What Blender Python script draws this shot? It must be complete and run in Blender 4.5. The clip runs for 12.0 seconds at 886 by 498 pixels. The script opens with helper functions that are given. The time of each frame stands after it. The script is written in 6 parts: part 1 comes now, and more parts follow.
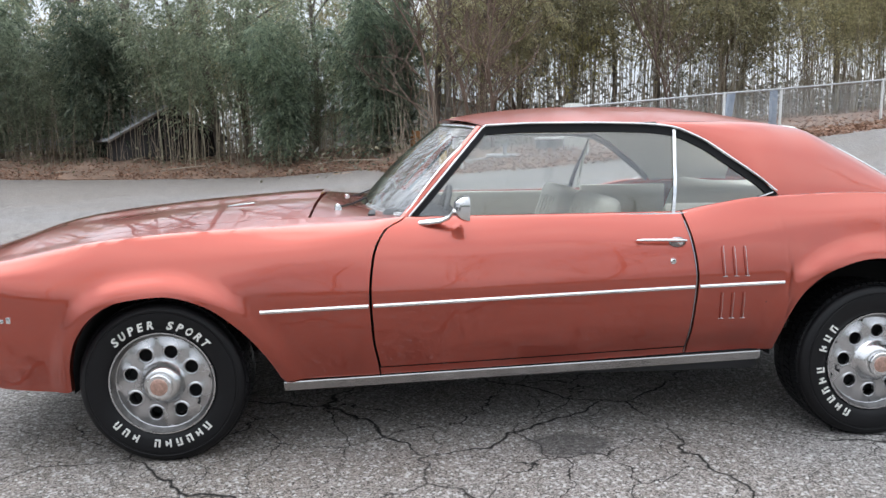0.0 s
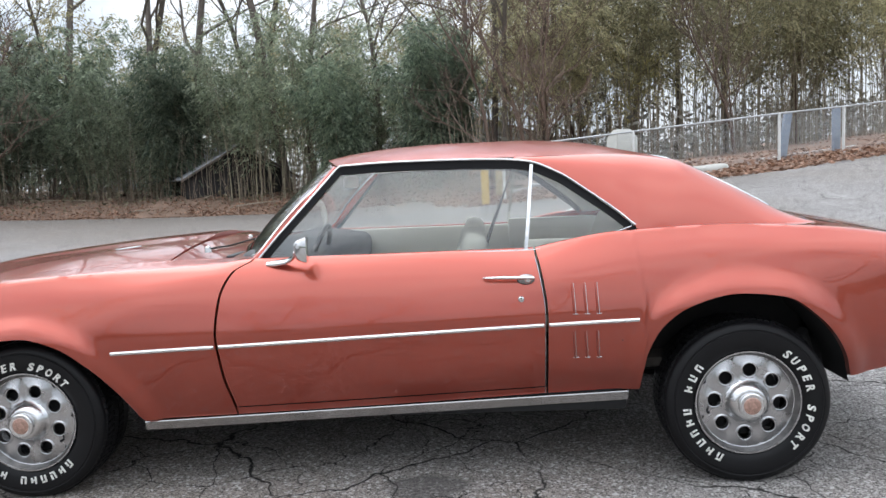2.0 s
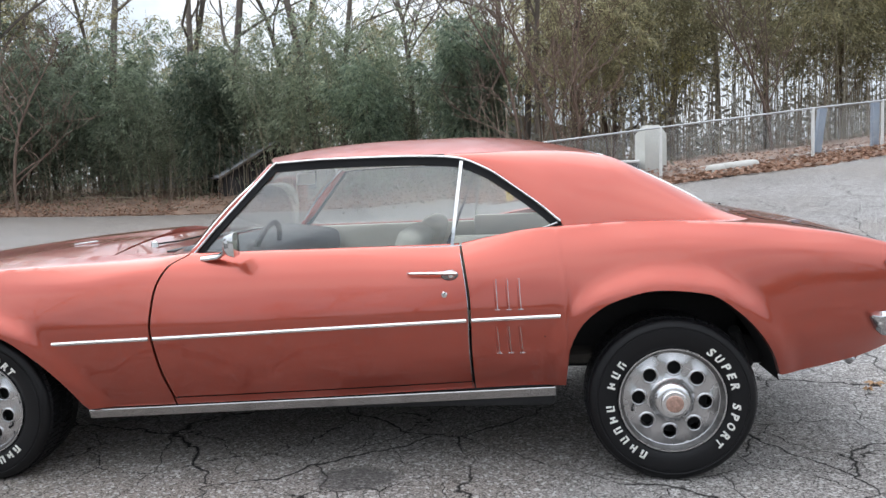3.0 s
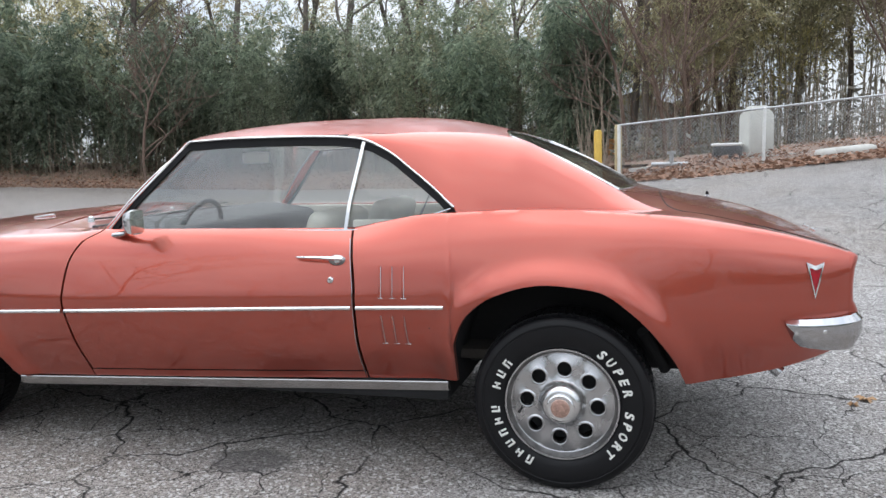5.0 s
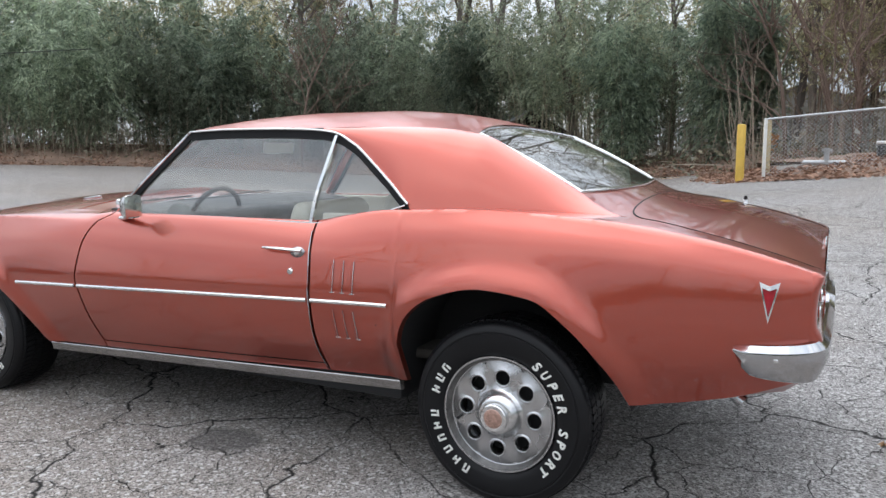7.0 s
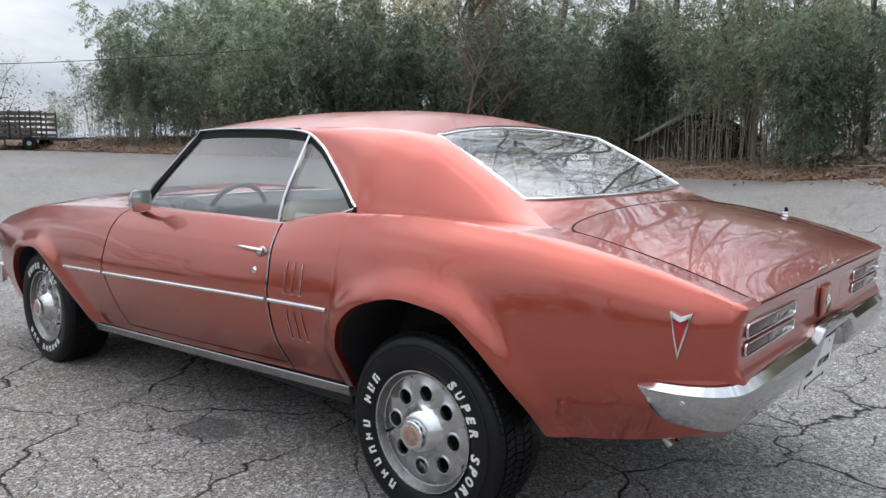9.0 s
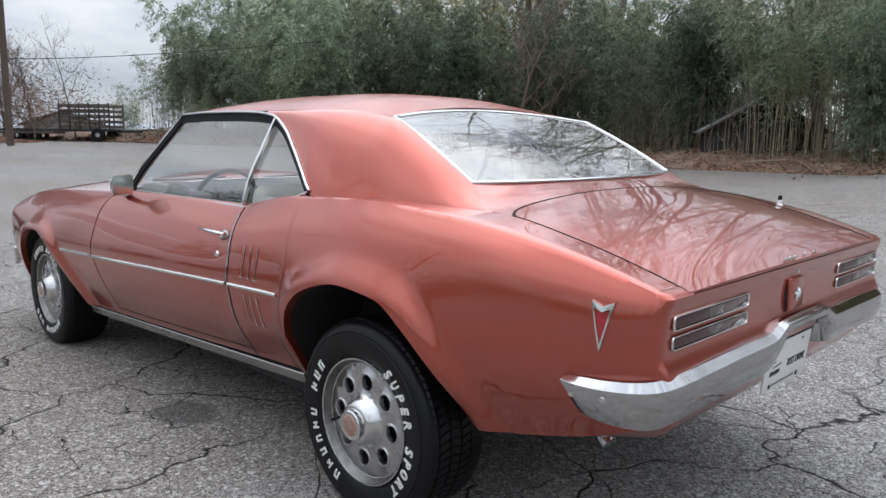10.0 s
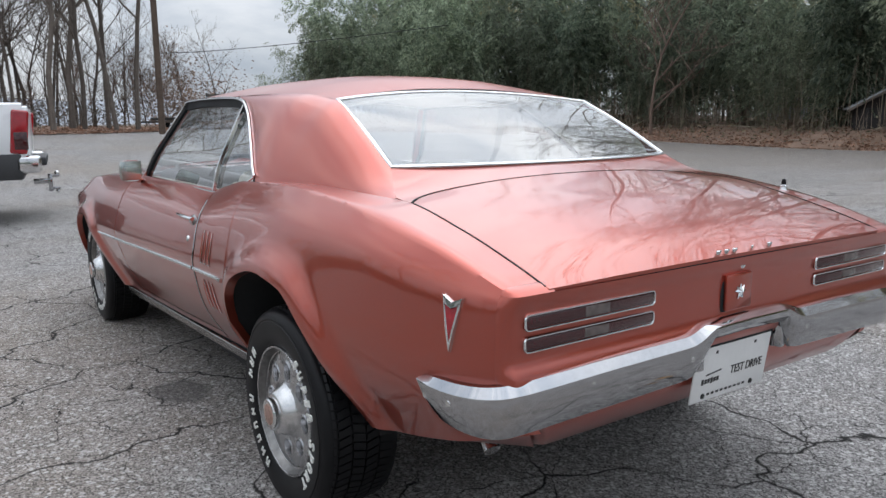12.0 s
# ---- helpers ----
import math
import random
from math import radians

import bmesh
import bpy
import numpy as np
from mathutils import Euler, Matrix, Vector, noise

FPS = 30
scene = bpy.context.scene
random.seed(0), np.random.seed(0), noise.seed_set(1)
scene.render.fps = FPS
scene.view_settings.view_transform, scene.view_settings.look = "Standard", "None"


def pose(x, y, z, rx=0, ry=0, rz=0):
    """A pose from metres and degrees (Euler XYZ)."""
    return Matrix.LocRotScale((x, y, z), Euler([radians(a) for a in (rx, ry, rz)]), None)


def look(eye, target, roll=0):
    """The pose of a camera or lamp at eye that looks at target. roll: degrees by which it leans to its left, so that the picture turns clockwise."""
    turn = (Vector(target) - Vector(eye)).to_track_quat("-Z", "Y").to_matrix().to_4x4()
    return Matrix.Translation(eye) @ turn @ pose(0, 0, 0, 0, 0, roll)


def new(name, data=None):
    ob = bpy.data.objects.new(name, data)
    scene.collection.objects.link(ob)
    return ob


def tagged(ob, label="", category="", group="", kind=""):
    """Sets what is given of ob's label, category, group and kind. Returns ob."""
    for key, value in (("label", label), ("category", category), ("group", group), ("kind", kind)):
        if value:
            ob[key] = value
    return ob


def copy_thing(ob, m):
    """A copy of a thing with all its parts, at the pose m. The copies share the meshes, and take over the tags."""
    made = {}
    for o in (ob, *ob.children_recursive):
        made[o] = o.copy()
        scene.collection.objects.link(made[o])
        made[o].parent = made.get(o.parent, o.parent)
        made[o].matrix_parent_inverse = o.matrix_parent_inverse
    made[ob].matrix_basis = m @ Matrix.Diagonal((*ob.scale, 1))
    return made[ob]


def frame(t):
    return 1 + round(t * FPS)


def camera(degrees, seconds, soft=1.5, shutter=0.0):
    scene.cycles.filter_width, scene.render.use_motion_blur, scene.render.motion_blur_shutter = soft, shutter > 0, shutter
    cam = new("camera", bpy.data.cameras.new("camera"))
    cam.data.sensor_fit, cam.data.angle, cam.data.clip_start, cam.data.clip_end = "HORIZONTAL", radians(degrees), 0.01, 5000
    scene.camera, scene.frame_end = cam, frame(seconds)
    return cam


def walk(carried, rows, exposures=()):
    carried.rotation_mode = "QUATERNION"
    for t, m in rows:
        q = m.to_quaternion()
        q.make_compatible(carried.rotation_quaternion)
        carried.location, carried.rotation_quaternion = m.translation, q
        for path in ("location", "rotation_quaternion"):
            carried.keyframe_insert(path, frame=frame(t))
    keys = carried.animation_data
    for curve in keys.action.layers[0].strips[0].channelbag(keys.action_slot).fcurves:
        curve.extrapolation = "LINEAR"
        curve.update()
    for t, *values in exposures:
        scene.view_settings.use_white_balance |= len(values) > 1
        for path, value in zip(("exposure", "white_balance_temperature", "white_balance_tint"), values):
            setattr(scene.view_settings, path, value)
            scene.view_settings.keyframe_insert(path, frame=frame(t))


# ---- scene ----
cam = camera(60.6, 12.0)
PATH = [
    (0, (0.873, -3.664, 1.171), (0.997, -1.687, 0.893), -0.7),
    (0.5, (1.081, -3.678, 1.183), (1.135, -1.696, 0.919), -1.0),
    (1, (1.318, -3.753, 1.198), (1.317, -1.768, 0.956), -1.5),
    (1.5, (1.538, -3.725, 1.179), (1.489, -1.737, 0.965), -2.0),
    (2, (1.772, -3.669, 1.187), (1.679, -1.681, 0.991), -2.4),
    (2.5, (2.017, -3.698, 1.185), (1.873, -1.712, 0.993), -2.6),
    (3, (2.22, -3.673, 1.167), (2.012, -1.693, 0.968), -2.5),
    (3.2, (2.3, -3.626, 1.147), (2.059, -1.651, 0.943), -2.5),
    (4.8, (2.945, -3.455, 1.146), (2.457, -1.53, 0.905), -1.8),
    (5, (3.036, -3.398, 1.147), (2.515, -1.483, 0.906), -1.6),
    (5.5, (3.224, -3.341, 1.16), (2.618, -1.451, 0.915), -1.0),
    (6, (3.435, -3.32, 1.163), (2.74, -1.461, 0.913), -0.5),
    (6.5, (3.567, -3.207, 1.138), (2.771, -1.39, 0.882), -0.3),
    (7, (3.688, -3.082, 1.158), (2.783, -1.318, 0.897), -0.3),
    (7.5, (3.849, -2.983, 1.161), (2.835, -1.279, 0.899), -0.4),
    (7.7, (3.918, -2.944, 1.171), (2.862, -1.267, 0.908), -0.2),
    (9.3, (4.355, -2.475, 1.185), (3.031, -1.003, 0.905), 0.3),
    (9.5, (4.409, -2.43, 1.182), (3.062, -0.98, 0.898), 0.3),
    (10, (4.476, -2.248, 1.15), (3.076, -0.85, 0.856), 0.4),
    (10.5, (4.531, -2.115, 1.153), (3.081, -0.772, 0.841), 0.2),
    (11, (4.663, -2.006, 1.166), (3.16, -0.726, 0.842), -0.2),
    (11.5, (4.774, -1.876, 1.164), (3.214, -0.67, 0.833), -0.4),
    (12, (4.797, -1.689, 1.145), (3.171, -0.573, 0.809), -0.6),
]
walk(cam, [(t, look(eye, target, roll)) for t, eye, target, roll in PATH], exposures=((0, 0.60, 6410, 10), (6.5, 0.52, 6400, 10), (9.5, 0.23, 6380, 10), (12, 0.06, 6360, 10)))

# ---------------------------------------------------------------- world and light
world = bpy.data.worlds.new("overcast_sky")
scene.world = world
world.use_nodes = True
wt = world.node_tree
wt.nodes.clear()


def wnode(kind, **values):
    n = wt.nodes.new(kind)
    for key, value in values.items():
        n.inputs[key].default_value = value
    return n


w_out = wnode("ShaderNodeOutputWorld")
w_bg = wnode("ShaderNodeBackground", Strength=0.88)
w_sky = wt.nodes.new("ShaderNodeTexSky")
w_sky.sky_type, w_sky.sun_disc = "NISHITA", False
w_sky.sun_elevation, w_sky.sun_rotation = radians(64), radians(-34)
w_coord = wnode("ShaderNodeTexCoord")
w_sep = wnode("ShaderNodeSeparateXYZ")
w_map = wnode("ShaderNodeMapping", Scale=(1.6, 1.6, 4.5))
w_noise = wnode("ShaderNodeTexNoise", Scale=1.7, Detail=7.0, Roughness=0.58, Distortion=0.6)
w_ramp = wnode("ShaderNodeValToRGB")
w_ramp.color_ramp.elements[0].position, w_ramp.color_ramp.elements[0].color = 0.34, (0.53, 0.60, 0.70, 1)
w_ramp.color_ramp.elements[1].position, w_ramp.color_ramp.elements[1].color = 0.62, (0.96, 0.99, 1.03, 1)
# the overcast rule: the zenith is nearly three times as bright as the horizon
w_rise = wnode("ShaderNodeMapRange")
w_rise.inputs["From Min"].default_value, w_rise.inputs["From Max"].default_value = 0.0, 1.0
w_rise.inputs["To Min"].default_value, w_rise.inputs["To Max"].default_value = 0.74, 2.25
# the cloud is brighter round the hidden sun, fading smoothly away from it
w_dot = wnode("ShaderNodeVectorMath")
w_dot.operation = "DOT_PRODUCT"
w_dot.inputs[1].default_value = Vector((-8, 12, 30)).normalized()
w_pos, w_pow, w_add = wnode("ShaderNodeMath"), wnode("ShaderNodeMath"), wnode("ShaderNodeMath")
w_pos.operation, w_pow.operation, w_add.operation = "MAXIMUM", "POWER", "MULTIPLY_ADD"
w_pos.inputs[1].default_value, w_pow.inputs[1].default_value, w_add.inputs[1].default_value = 0.0, 6.0, 1.9
w_mul = wnode("ShaderNodeMixRGB", Fac=1.0)
w_mul.blend_type = "MULTIPLY"
w_skymul = wnode("ShaderNodeMixRGB", Fac=1.0, Color2=(0.09, 0.09, 0.09, 1))
w_skymul.blend_type = "MULTIPLY"
w_mix = wnode("ShaderNodeMixRGB", Fac=0.9)
for a, b in (
    (w_coord.outputs["Generated"], w_sep.inputs[0]), (w_coord.outputs["Generated"], w_map.inputs["Vector"]),
    (w_map.outputs[0], w_noise.inputs["Vector"]), (w_noise.outputs["Fac"], w_ramp.inputs["Fac"]),
    (w_sep.outputs["Z"], w_rise.inputs["Value"]), (w_ramp.outputs["Color"], w_mul.inputs["Color1"]),
    (w_coord.outputs["Generated"], w_dot.inputs[0]), (w_dot.outputs["Value"], w_pos.inputs[0]), (w_pos.outputs[0], w_pow.inputs[0]),
    (w_pow.outputs[0], w_add.inputs[0]), (w_rise.outputs["Result"], w_add.inputs[2]), (w_add.outputs[0], w_mul.inputs["Color2"]), (w_sky.outputs["Color"], w_skymul.inputs["Color1"]),
    (w_skymul.outputs["Color"], w_mix.inputs["Color1"]), (w_mul.outputs["Color"], w_mix.inputs["Color2"]),
    (w_mix.outputs["Color"], w_bg.inputs["Color"]), (w_bg.outputs[0], w_out.inputs[0]),
):
    wt.links.new(a, b)

sun = new("sun", bpy.data.lights.new("sun", "SUN"))
sun.data.energy, sun.data.angle, sun.data.color = 0.6, radians(85), (1.0, 0.975, 0.96)
sun.matrix_world = look((-8, 12, 30), (0, 0, 0))


# ---------------------------------------------------------------- materials
def material(name, base, rough=0.5, metal=0.0, vary=0.12, scale=6.0, fine=60.0, bump=0.0, bump_scale=80.0, coat=0.0,
             second=None, rvary=0.08, coat_rough=0.04, rand=0.0):
    """A node material: base colour with variation at two scales, uneven gloss and fine relief."""
    m = bpy.data.materials.new(name)
    m.use_nodes = True
    t = m.node_tree
    p = t.nodes["Principled BSDF"]
    p.inputs["Roughness"].default_value, p.inputs["Metallic"].default_value = rough, metal
    p.inputs["Coat Weight"].default_value, p.inputs["Coat Roughness"].default_value = coat, coat_rough
    co = t.nodes.new("ShaderNodeTexCoord")
    n1, n2 = t.nodes.new("ShaderNodeTexNoise"), t.nodes.new("ShaderNodeTexNoise")
    n1.inputs["Scale"].default_value, n2.inputs["Scale"].default_value = scale, fine
    n1.inputs["Detail"].default_value, n2.inputs["Detail"].default_value = 5, 4
    add = t.nodes.new("ShaderNodeMath")
    add.operation, add.use_clamp = "MULTIPLY_ADD", True
    add.inputs[1].default_value = 0.4
    mul = t.nodes.new("ShaderNodeMath")
    mul.operation = "MULTIPLY"
    mul.inputs[1].default_value = 0.6
    mix = t.nodes.new("ShaderNodeMixRGB")
    lo = second or tuple(c * (1 - vary) for c in base)
    hi = base if second else tuple(min(1, c * (1 + vary)) for c in base)
    mix.inputs["Color1"].default_value, mix.inputs["Color2"].default_value = (*lo, 1), (*hi, 1)
    ramp = t.nodes.new("ShaderNodeMapRange")
    ramp.inputs["From Min"].default_value, ramp.inputs["From Max"].default_value = 0.3, 0.7
    t.links.new(co.outputs["Object"], n1.inputs["Vector"])
    t.links.new(co.outputs["Object"], n2.inputs["Vector"])
    t.links.new(n1.outputs["Fac"], mul.inputs[0])
    t.links.new(n2.outputs["Fac"], add.inputs[0])
    t.links.new(mul.outputs[0], add.inputs[2])
    t.links.new(add.outputs[0], ramp.inputs["Value"])
    t.links.new(ramp.outputs["Result"], mix.inputs["Fac"])
    col = mix.outputs["Color"]
    if rand:
        info, hsv = t.nodes.new("ShaderNodeObjectInfo"), t.nodes.new("ShaderNodeHueSaturation")
        rr = t.nodes.new("ShaderNodeMapRange")
        rr.inputs["To Min"].default_value, rr.inputs["To Max"].default_value = 1 - rand, 1 + rand
        t.links.new(info.outputs["Random"], rr.inputs["Value"])
        t.links.new(rr.outputs["Result"], hsv.inputs["Value"])
        t.links.new(col, hsv.inputs["Color"])
        col = hsv.outputs["Color"]
    t.links.new(col, p.inputs["Base Color"])
    rr2 = t.nodes.new("ShaderNodeMapRange")
    rr2.inputs["To Min"].default_value, rr2.inputs["To Max"].default_value = max(0, rough - rvary), min(1, rough + rvary)
    t.links.new(n1.outputs["Fac"], rr2.inputs["Value"])
    t.links.new(rr2.outputs["Result"], p.inputs["Roughness"])
    if bump:
        nb, bp = t.nodes.new("ShaderNodeTexNoise"), t.nodes.new("ShaderNodeBump")
        nb.inputs["Scale"].default_value, nb.inputs["Detail"].default_value = bump_scale, 5
        bp.inputs["Strength"].default_value, bp.inputs["Distance"].default_value = bump, 0.01
        t.links.new(co.outputs["Object"], nb.inputs["Vector"])
        t.links.new(nb.outputs["Fac"], bp.inputs["Height"])
        t.links.new(bp.outputs["Normal"], p.inputs["Normal"])
    return m


def paint_material(name="copper_car_paint", coat=1.0):
    """Sun-worn copper paint: metal flake under clear coat, faint waviness, chips down to the primer."""
    m = material(name, (0.425, 0.076, 0.047), rough=0.30, metal=0.83, vary=0.06, scale=2.2, fine=420,
                 coat=coat, coat_rough=0.02, rvary=0.05)
    t = m.node_tree
    p = t.nodes["Principled BSDF"]
    p.inputs["Coat IOR"].default_value = 1.6
    co = t.nodes["Texture Coordinate"]
    vor = t.nodes.new("ShaderNodeTexVoronoi")
    vor.inputs["Scale"].default_value = 9.0
    chip = t.nodes.new("ShaderNodeMath")
    chip.operation = "LESS_THAN"
    wob = t.nodes.new("ShaderNodeTexNoise")
    wob.inputs["Scale"].default_value = 3.0
    size = t.nodes.new("ShaderNodeMapRange")
    size.inputs["From Min"].default_value, size.inputs["From Max"].default_value = 0.58, 0.75
    size.inputs["To Min"].default_value, size.inputs["To Max"].default_value = 0.0, 0.045
    mix = t.nodes.new("ShaderNodeMixRGB")
    mix.inputs["Color2"].default_value = (0.09, 0.035, 0.028, 1)
    old = p.inputs["Base Color"].links[0].from_socket
    t.links.new(co.outputs["Object"], vor.inputs["Vector"])
    t.links.new(co.outputs["Object"], wob.inputs["Vector"])
    t.links.new(wob.outputs["Fac"], size.inputs["Value"])
    t.links.new(vor.outputs["Distance"], chip.inputs[0])
    t.links.new(size.outputs["Result"], chip.inputs[1])
    t.links.new(chip.outputs[0], mix.inputs["Fac"])
    t.links.new(old, mix.inputs["Color1"])
    t.links.new(mix.outputs["Color"], p.inputs["Base Color"])
    wave, bp = t.nodes.new("ShaderNodeTexNoise"), t.nodes.new("ShaderNodeBump")
    wave.inputs["Scale"].default_value, wave.inputs["Detail"].default_value = 3.5, 1
    bp.inputs["Strength"].default_value, bp.inputs["Distance"].default_value = 0.045, 0.004
    t.links.new(co.outputs["Object"], wave.inputs["Vector"])
    t.links.new(wave.outputs["Fac"], bp.inputs["Height"])
    t.links.new(bp.outputs["Normal"], p.inputs["Normal"])
    t.links.new(bp.outputs["Normal"], p.inputs["Coat Normal"])
    return m


def glass_material(name, tint, haze=0.05):
    """A clear pane seen through, with the mirror gloss of its two faces and a thin diffuse film: dust, and some painted
    haze.
    """
    m = bpy.data.materials.new(name)
    m.use_nodes = True
    t = m.node_tree
    t.nodes.remove(t.nodes["Principled BSDF"])
    out = t.nodes["Material Output"]
    clear, gloss = t.nodes.new("ShaderNodeBsdfTransparent"), t.nodes.new("ShaderNodeBsdfGlossy")
    layer, power, amount, mix = t.nodes.new("ShaderNodeLayerWeight"), t.nodes.new("ShaderNodeMath"), t.nodes.new("ShaderNodeMath"), t.nodes.new("ShaderNodeMixShader")
    clear.inputs["Color"].default_value = (*tint, 1)
    gloss.inputs["Roughness"].default_value = 0.0
    layer.inputs["Blend"].default_value = 0.5
    power.operation, amount.operation = "POWER", "MULTIPLY_ADD"
    power.inputs[1].default_value = 3.0
    amount.inputs[1].default_value, amount.inputs[2].default_value = 0.88, 0.12
    dust, film = t.nodes.new("ShaderNodeBsdfDiffuse"), t.nodes.new("ShaderNodeMixShader")
    dust.inputs["Color"].default_value = (0.55, 0.56, 0.55, 1)
    film.inputs[0].default_value = haze
    t.links.new(layer.outputs["Facing"], power.inputs[0])
    t.links.new(power.outputs[0], amount.inputs[0])
    t.links.new(clear.outputs[0], film.inputs[1])
    t.links.new(dust.outputs[0], film.inputs[2])
    t.links.new(amount.outputs[0], mix.inputs[0])
    t.links.new(film.outputs[0], mix.inputs[1])
    t.links.new(gloss.outputs[0], mix.inputs[2])
    t.links.new(mix.outputs[0], out.inputs["Surface"])
    return m


def asphalt_material():
    """Old grey asphalt: fine stones, a net of cracks, worn pale patches, one oil stain."""
    m = material("asphalt", (0.262, 0.250, 0.242), rough=0.92, vary=0.0, scale=0.45, fine=7.0, second=(0.150, 0.142, 0.137))
    t = m.node_tree
    p = t.nodes["Principled BSDF"]
    p.inputs["Specular IOR Level"].default_value = 0.22
    co = t.nodes["Texture Coordinate"]
    base = p.inputs["Base Color"].links[0].from_socket
    # brown dirt and leaf dust in broad drifts
    dn, dr, dirt = t.nodes.new("ShaderNodeTexNoise"), t.nodes.new("ShaderNodeMapRange"), t.nodes.new("ShaderNodeMixRGB")
    dn.inputs["Scale"].default_value, dn.inputs["Detail"].default_value, dn.inputs["Roughness"].default_value = 0.16, 9, 0.68
    dr.inputs["From Min"].default_value, dr.inputs["From Max"].default_value, dr.inputs["To Max"].default_value = 0.44, 0.66, 0.75
    dirt.inputs["Color2"].default_value = (0.185, 0.152, 0.122, 1)
    t.links.new(co.outputs["Object"], dn.inputs["Vector"])
    t.links.new(dn.outputs["Fac"], dr.inputs["Value"])
    t.links.new(dr.outputs["Result"], dirt.inputs["Fac"])
    t.links.new(base, dirt.inputs["Color1"])
    base = dirt.outputs["Color"]
    # darker brown towards the far edge by the bank, broken up by noise
    ex, er, ea, em = t.nodes.new("ShaderNodeSeparateXYZ"), t.nodes.new("ShaderNodeMapRange"), t.nodes.new("ShaderNodeMath"), t.nodes.new("ShaderNodeMixRGB")
    ea.operation, ea.inputs[1].default_value = "MULTIPLY_ADD", 9.0
    er.inputs["From Min"].default_value, er.inputs["From Max"].default_value, er.inputs["To Max"].default_value = 11.5, 26.0, 0.85
    em.inputs["Color2"].default_value = (0.125, 0.105, 0.088, 1)
    t.links.new(co.outputs["Object"], ex.inputs[0])
    t.links.new(dn.outputs["Fac"], ea.inputs[0])
    t.links.new(ex.outputs["Y"], ea.inputs[2])
    t.links.new(ea.outputs[0], er.inputs["Value"])
    t.links.new(er.outputs["Result"], em.inputs["Fac"])
    t.links.new(base, em.inputs["Color1"])
    base = em.outputs["Color"]
    stone = t.nodes.new("ShaderNodeTexVoronoi")
    stone.inputs["Scale"].default_value = 185
    sr = t.nodes.new("ShaderNodeMapRange")
    sr.inputs["To Min"].default_value, sr.inputs["To Max"].default_value = 0.25, 1.85
    sep = t.nodes.new("ShaderNodeSeparateColor")
    t.links.new(co.outputs["Object"], stone.inputs["Vector"])
    t.links.new(stone.outputs["Color"], sep.inputs[0])
    t.links.new(sep.outputs[0], sr.inputs["Value"])
    c1 = t.nodes.new("ShaderNodeMixRGB")
    c1.blend_type = "MULTIPLY"
    c1.inputs["Fac"].default_value = 1
    t.links.new(base, c1.inputs["Color1"])
    t.links.new(sr.outputs["Result"], c1.inputs["Color2"])
    # pale chips of aggregate worn bare
    chipv, chips, chipm = t.nodes.new("ShaderNodeTexVoronoi"), t.nodes.new("ShaderNodeSeparateColor"), t.nodes.new("ShaderNodeMapRange")
    chipv.inputs["Scale"].default_value = 92
    chipm.inputs["From Min"].default_value, chipm.inputs["From Max"].default_value, chipm.inputs["To Max"].default_value = 0.78, 0.98, 0.6
    bare = t.nodes.new("ShaderNodeMixRGB")
    bare.inputs["Color2"].default_value = (0.66, 0.64, 0.62, 1)
    t.links.new(co.outputs["Object"], chipv.inputs["Vector"])
    t.links.new(chipv.outputs["Color"], chips.inputs[0])
    t.links.new(chips.outputs[1], chipm.inputs["Value"])
    t.links.new(chipm.outputs["Result"], bare.inputs["Fac"])
    t.links.new(c1.outputs["Color"], bare.inputs["Color1"])
    c1 = bare
    # cracks along the edges of warped cells, wider in places
    warp = t.nodes.new("ShaderNodeTexNoise")
    warp.inputs["Scale"].default_value, warp.inputs["Detail"].default_value = 2.6, 6
    addv, sc = t.nodes.new("ShaderNodeVectorMath"), t.nodes.new("ShaderNodeVectorMath")
    sc.operation = "SCALE"
    sc.inputs["Scale"].default_value = 0.42
    t.links.new(co.outputs["Object"], warp.inputs["Vector"])
    t.links.new(warp.outputs["Color"], sc.inputs[0])
    t.links.new(co.outputs["Object"], addv.inputs[0])
    t.links.new(sc.outputs[0], addv.inputs[1])
    heights, masks = [], []
    for cells, width, low in ((1.15, 0.0095, 0.33), (3.1, 0.0095, 0.36)):
        vor = t.nodes.new("ShaderNodeTexVoronoi")
        vor.voronoi_dimensions, vor.feature = "2D", "DISTANCE_TO_EDGE"
        vor.inputs["Scale"].default_value = cells
        t.links.new(addv.outputs[0], vor.inputs["Vector"])
        part_noise = t.nodes.new("ShaderNodeTexNoise")
        part_noise.inputs["Scale"].default_value = 0.9
        t.links.new(co.outputs["Object"], part_noise.inputs["Vector"])
        pw = t.nodes.new("ShaderNodeMapRange")
        pw.inputs["From Min"].default_value, pw.inputs["From Max"].default_value = low, low + 0.22
        pw.inputs["To Min"].default_value, pw.inputs["To Max"].default_value = 0.0, width
        t.links.new(part_noise.outputs["Fac"], pw.inputs["Value"])
        ck = t.nodes.new("ShaderNodeMath")
        ck.operation = "SUBTRACT"
        t.links.new(pw.outputs["Result"], ck.inputs[0])
        t.links.new(vor.outputs["Distance"], ck.inputs[1])
        ms = t.nodes.new("ShaderNodeMapRange")
        ms.inputs["From Min"].default_value, ms.inputs["From Max"].default_value = -0.003, 0.006
        t.links.new(ck.outputs[0], ms.inputs["Value"])
        masks.append(ms.outputs["Result"])
    mx = t.nodes.new("ShaderNodeMath")
    mx.operation = "MAXIMUM"
    t.links.new(masks[0], mx.inputs[0])
    t.links.new(masks[1], mx.inputs[1])
    c2 = t.nodes.new("ShaderNodeMixRGB")
    c2.inputs["Color2"].default_value = (0.018, 0.017, 0.016, 1)
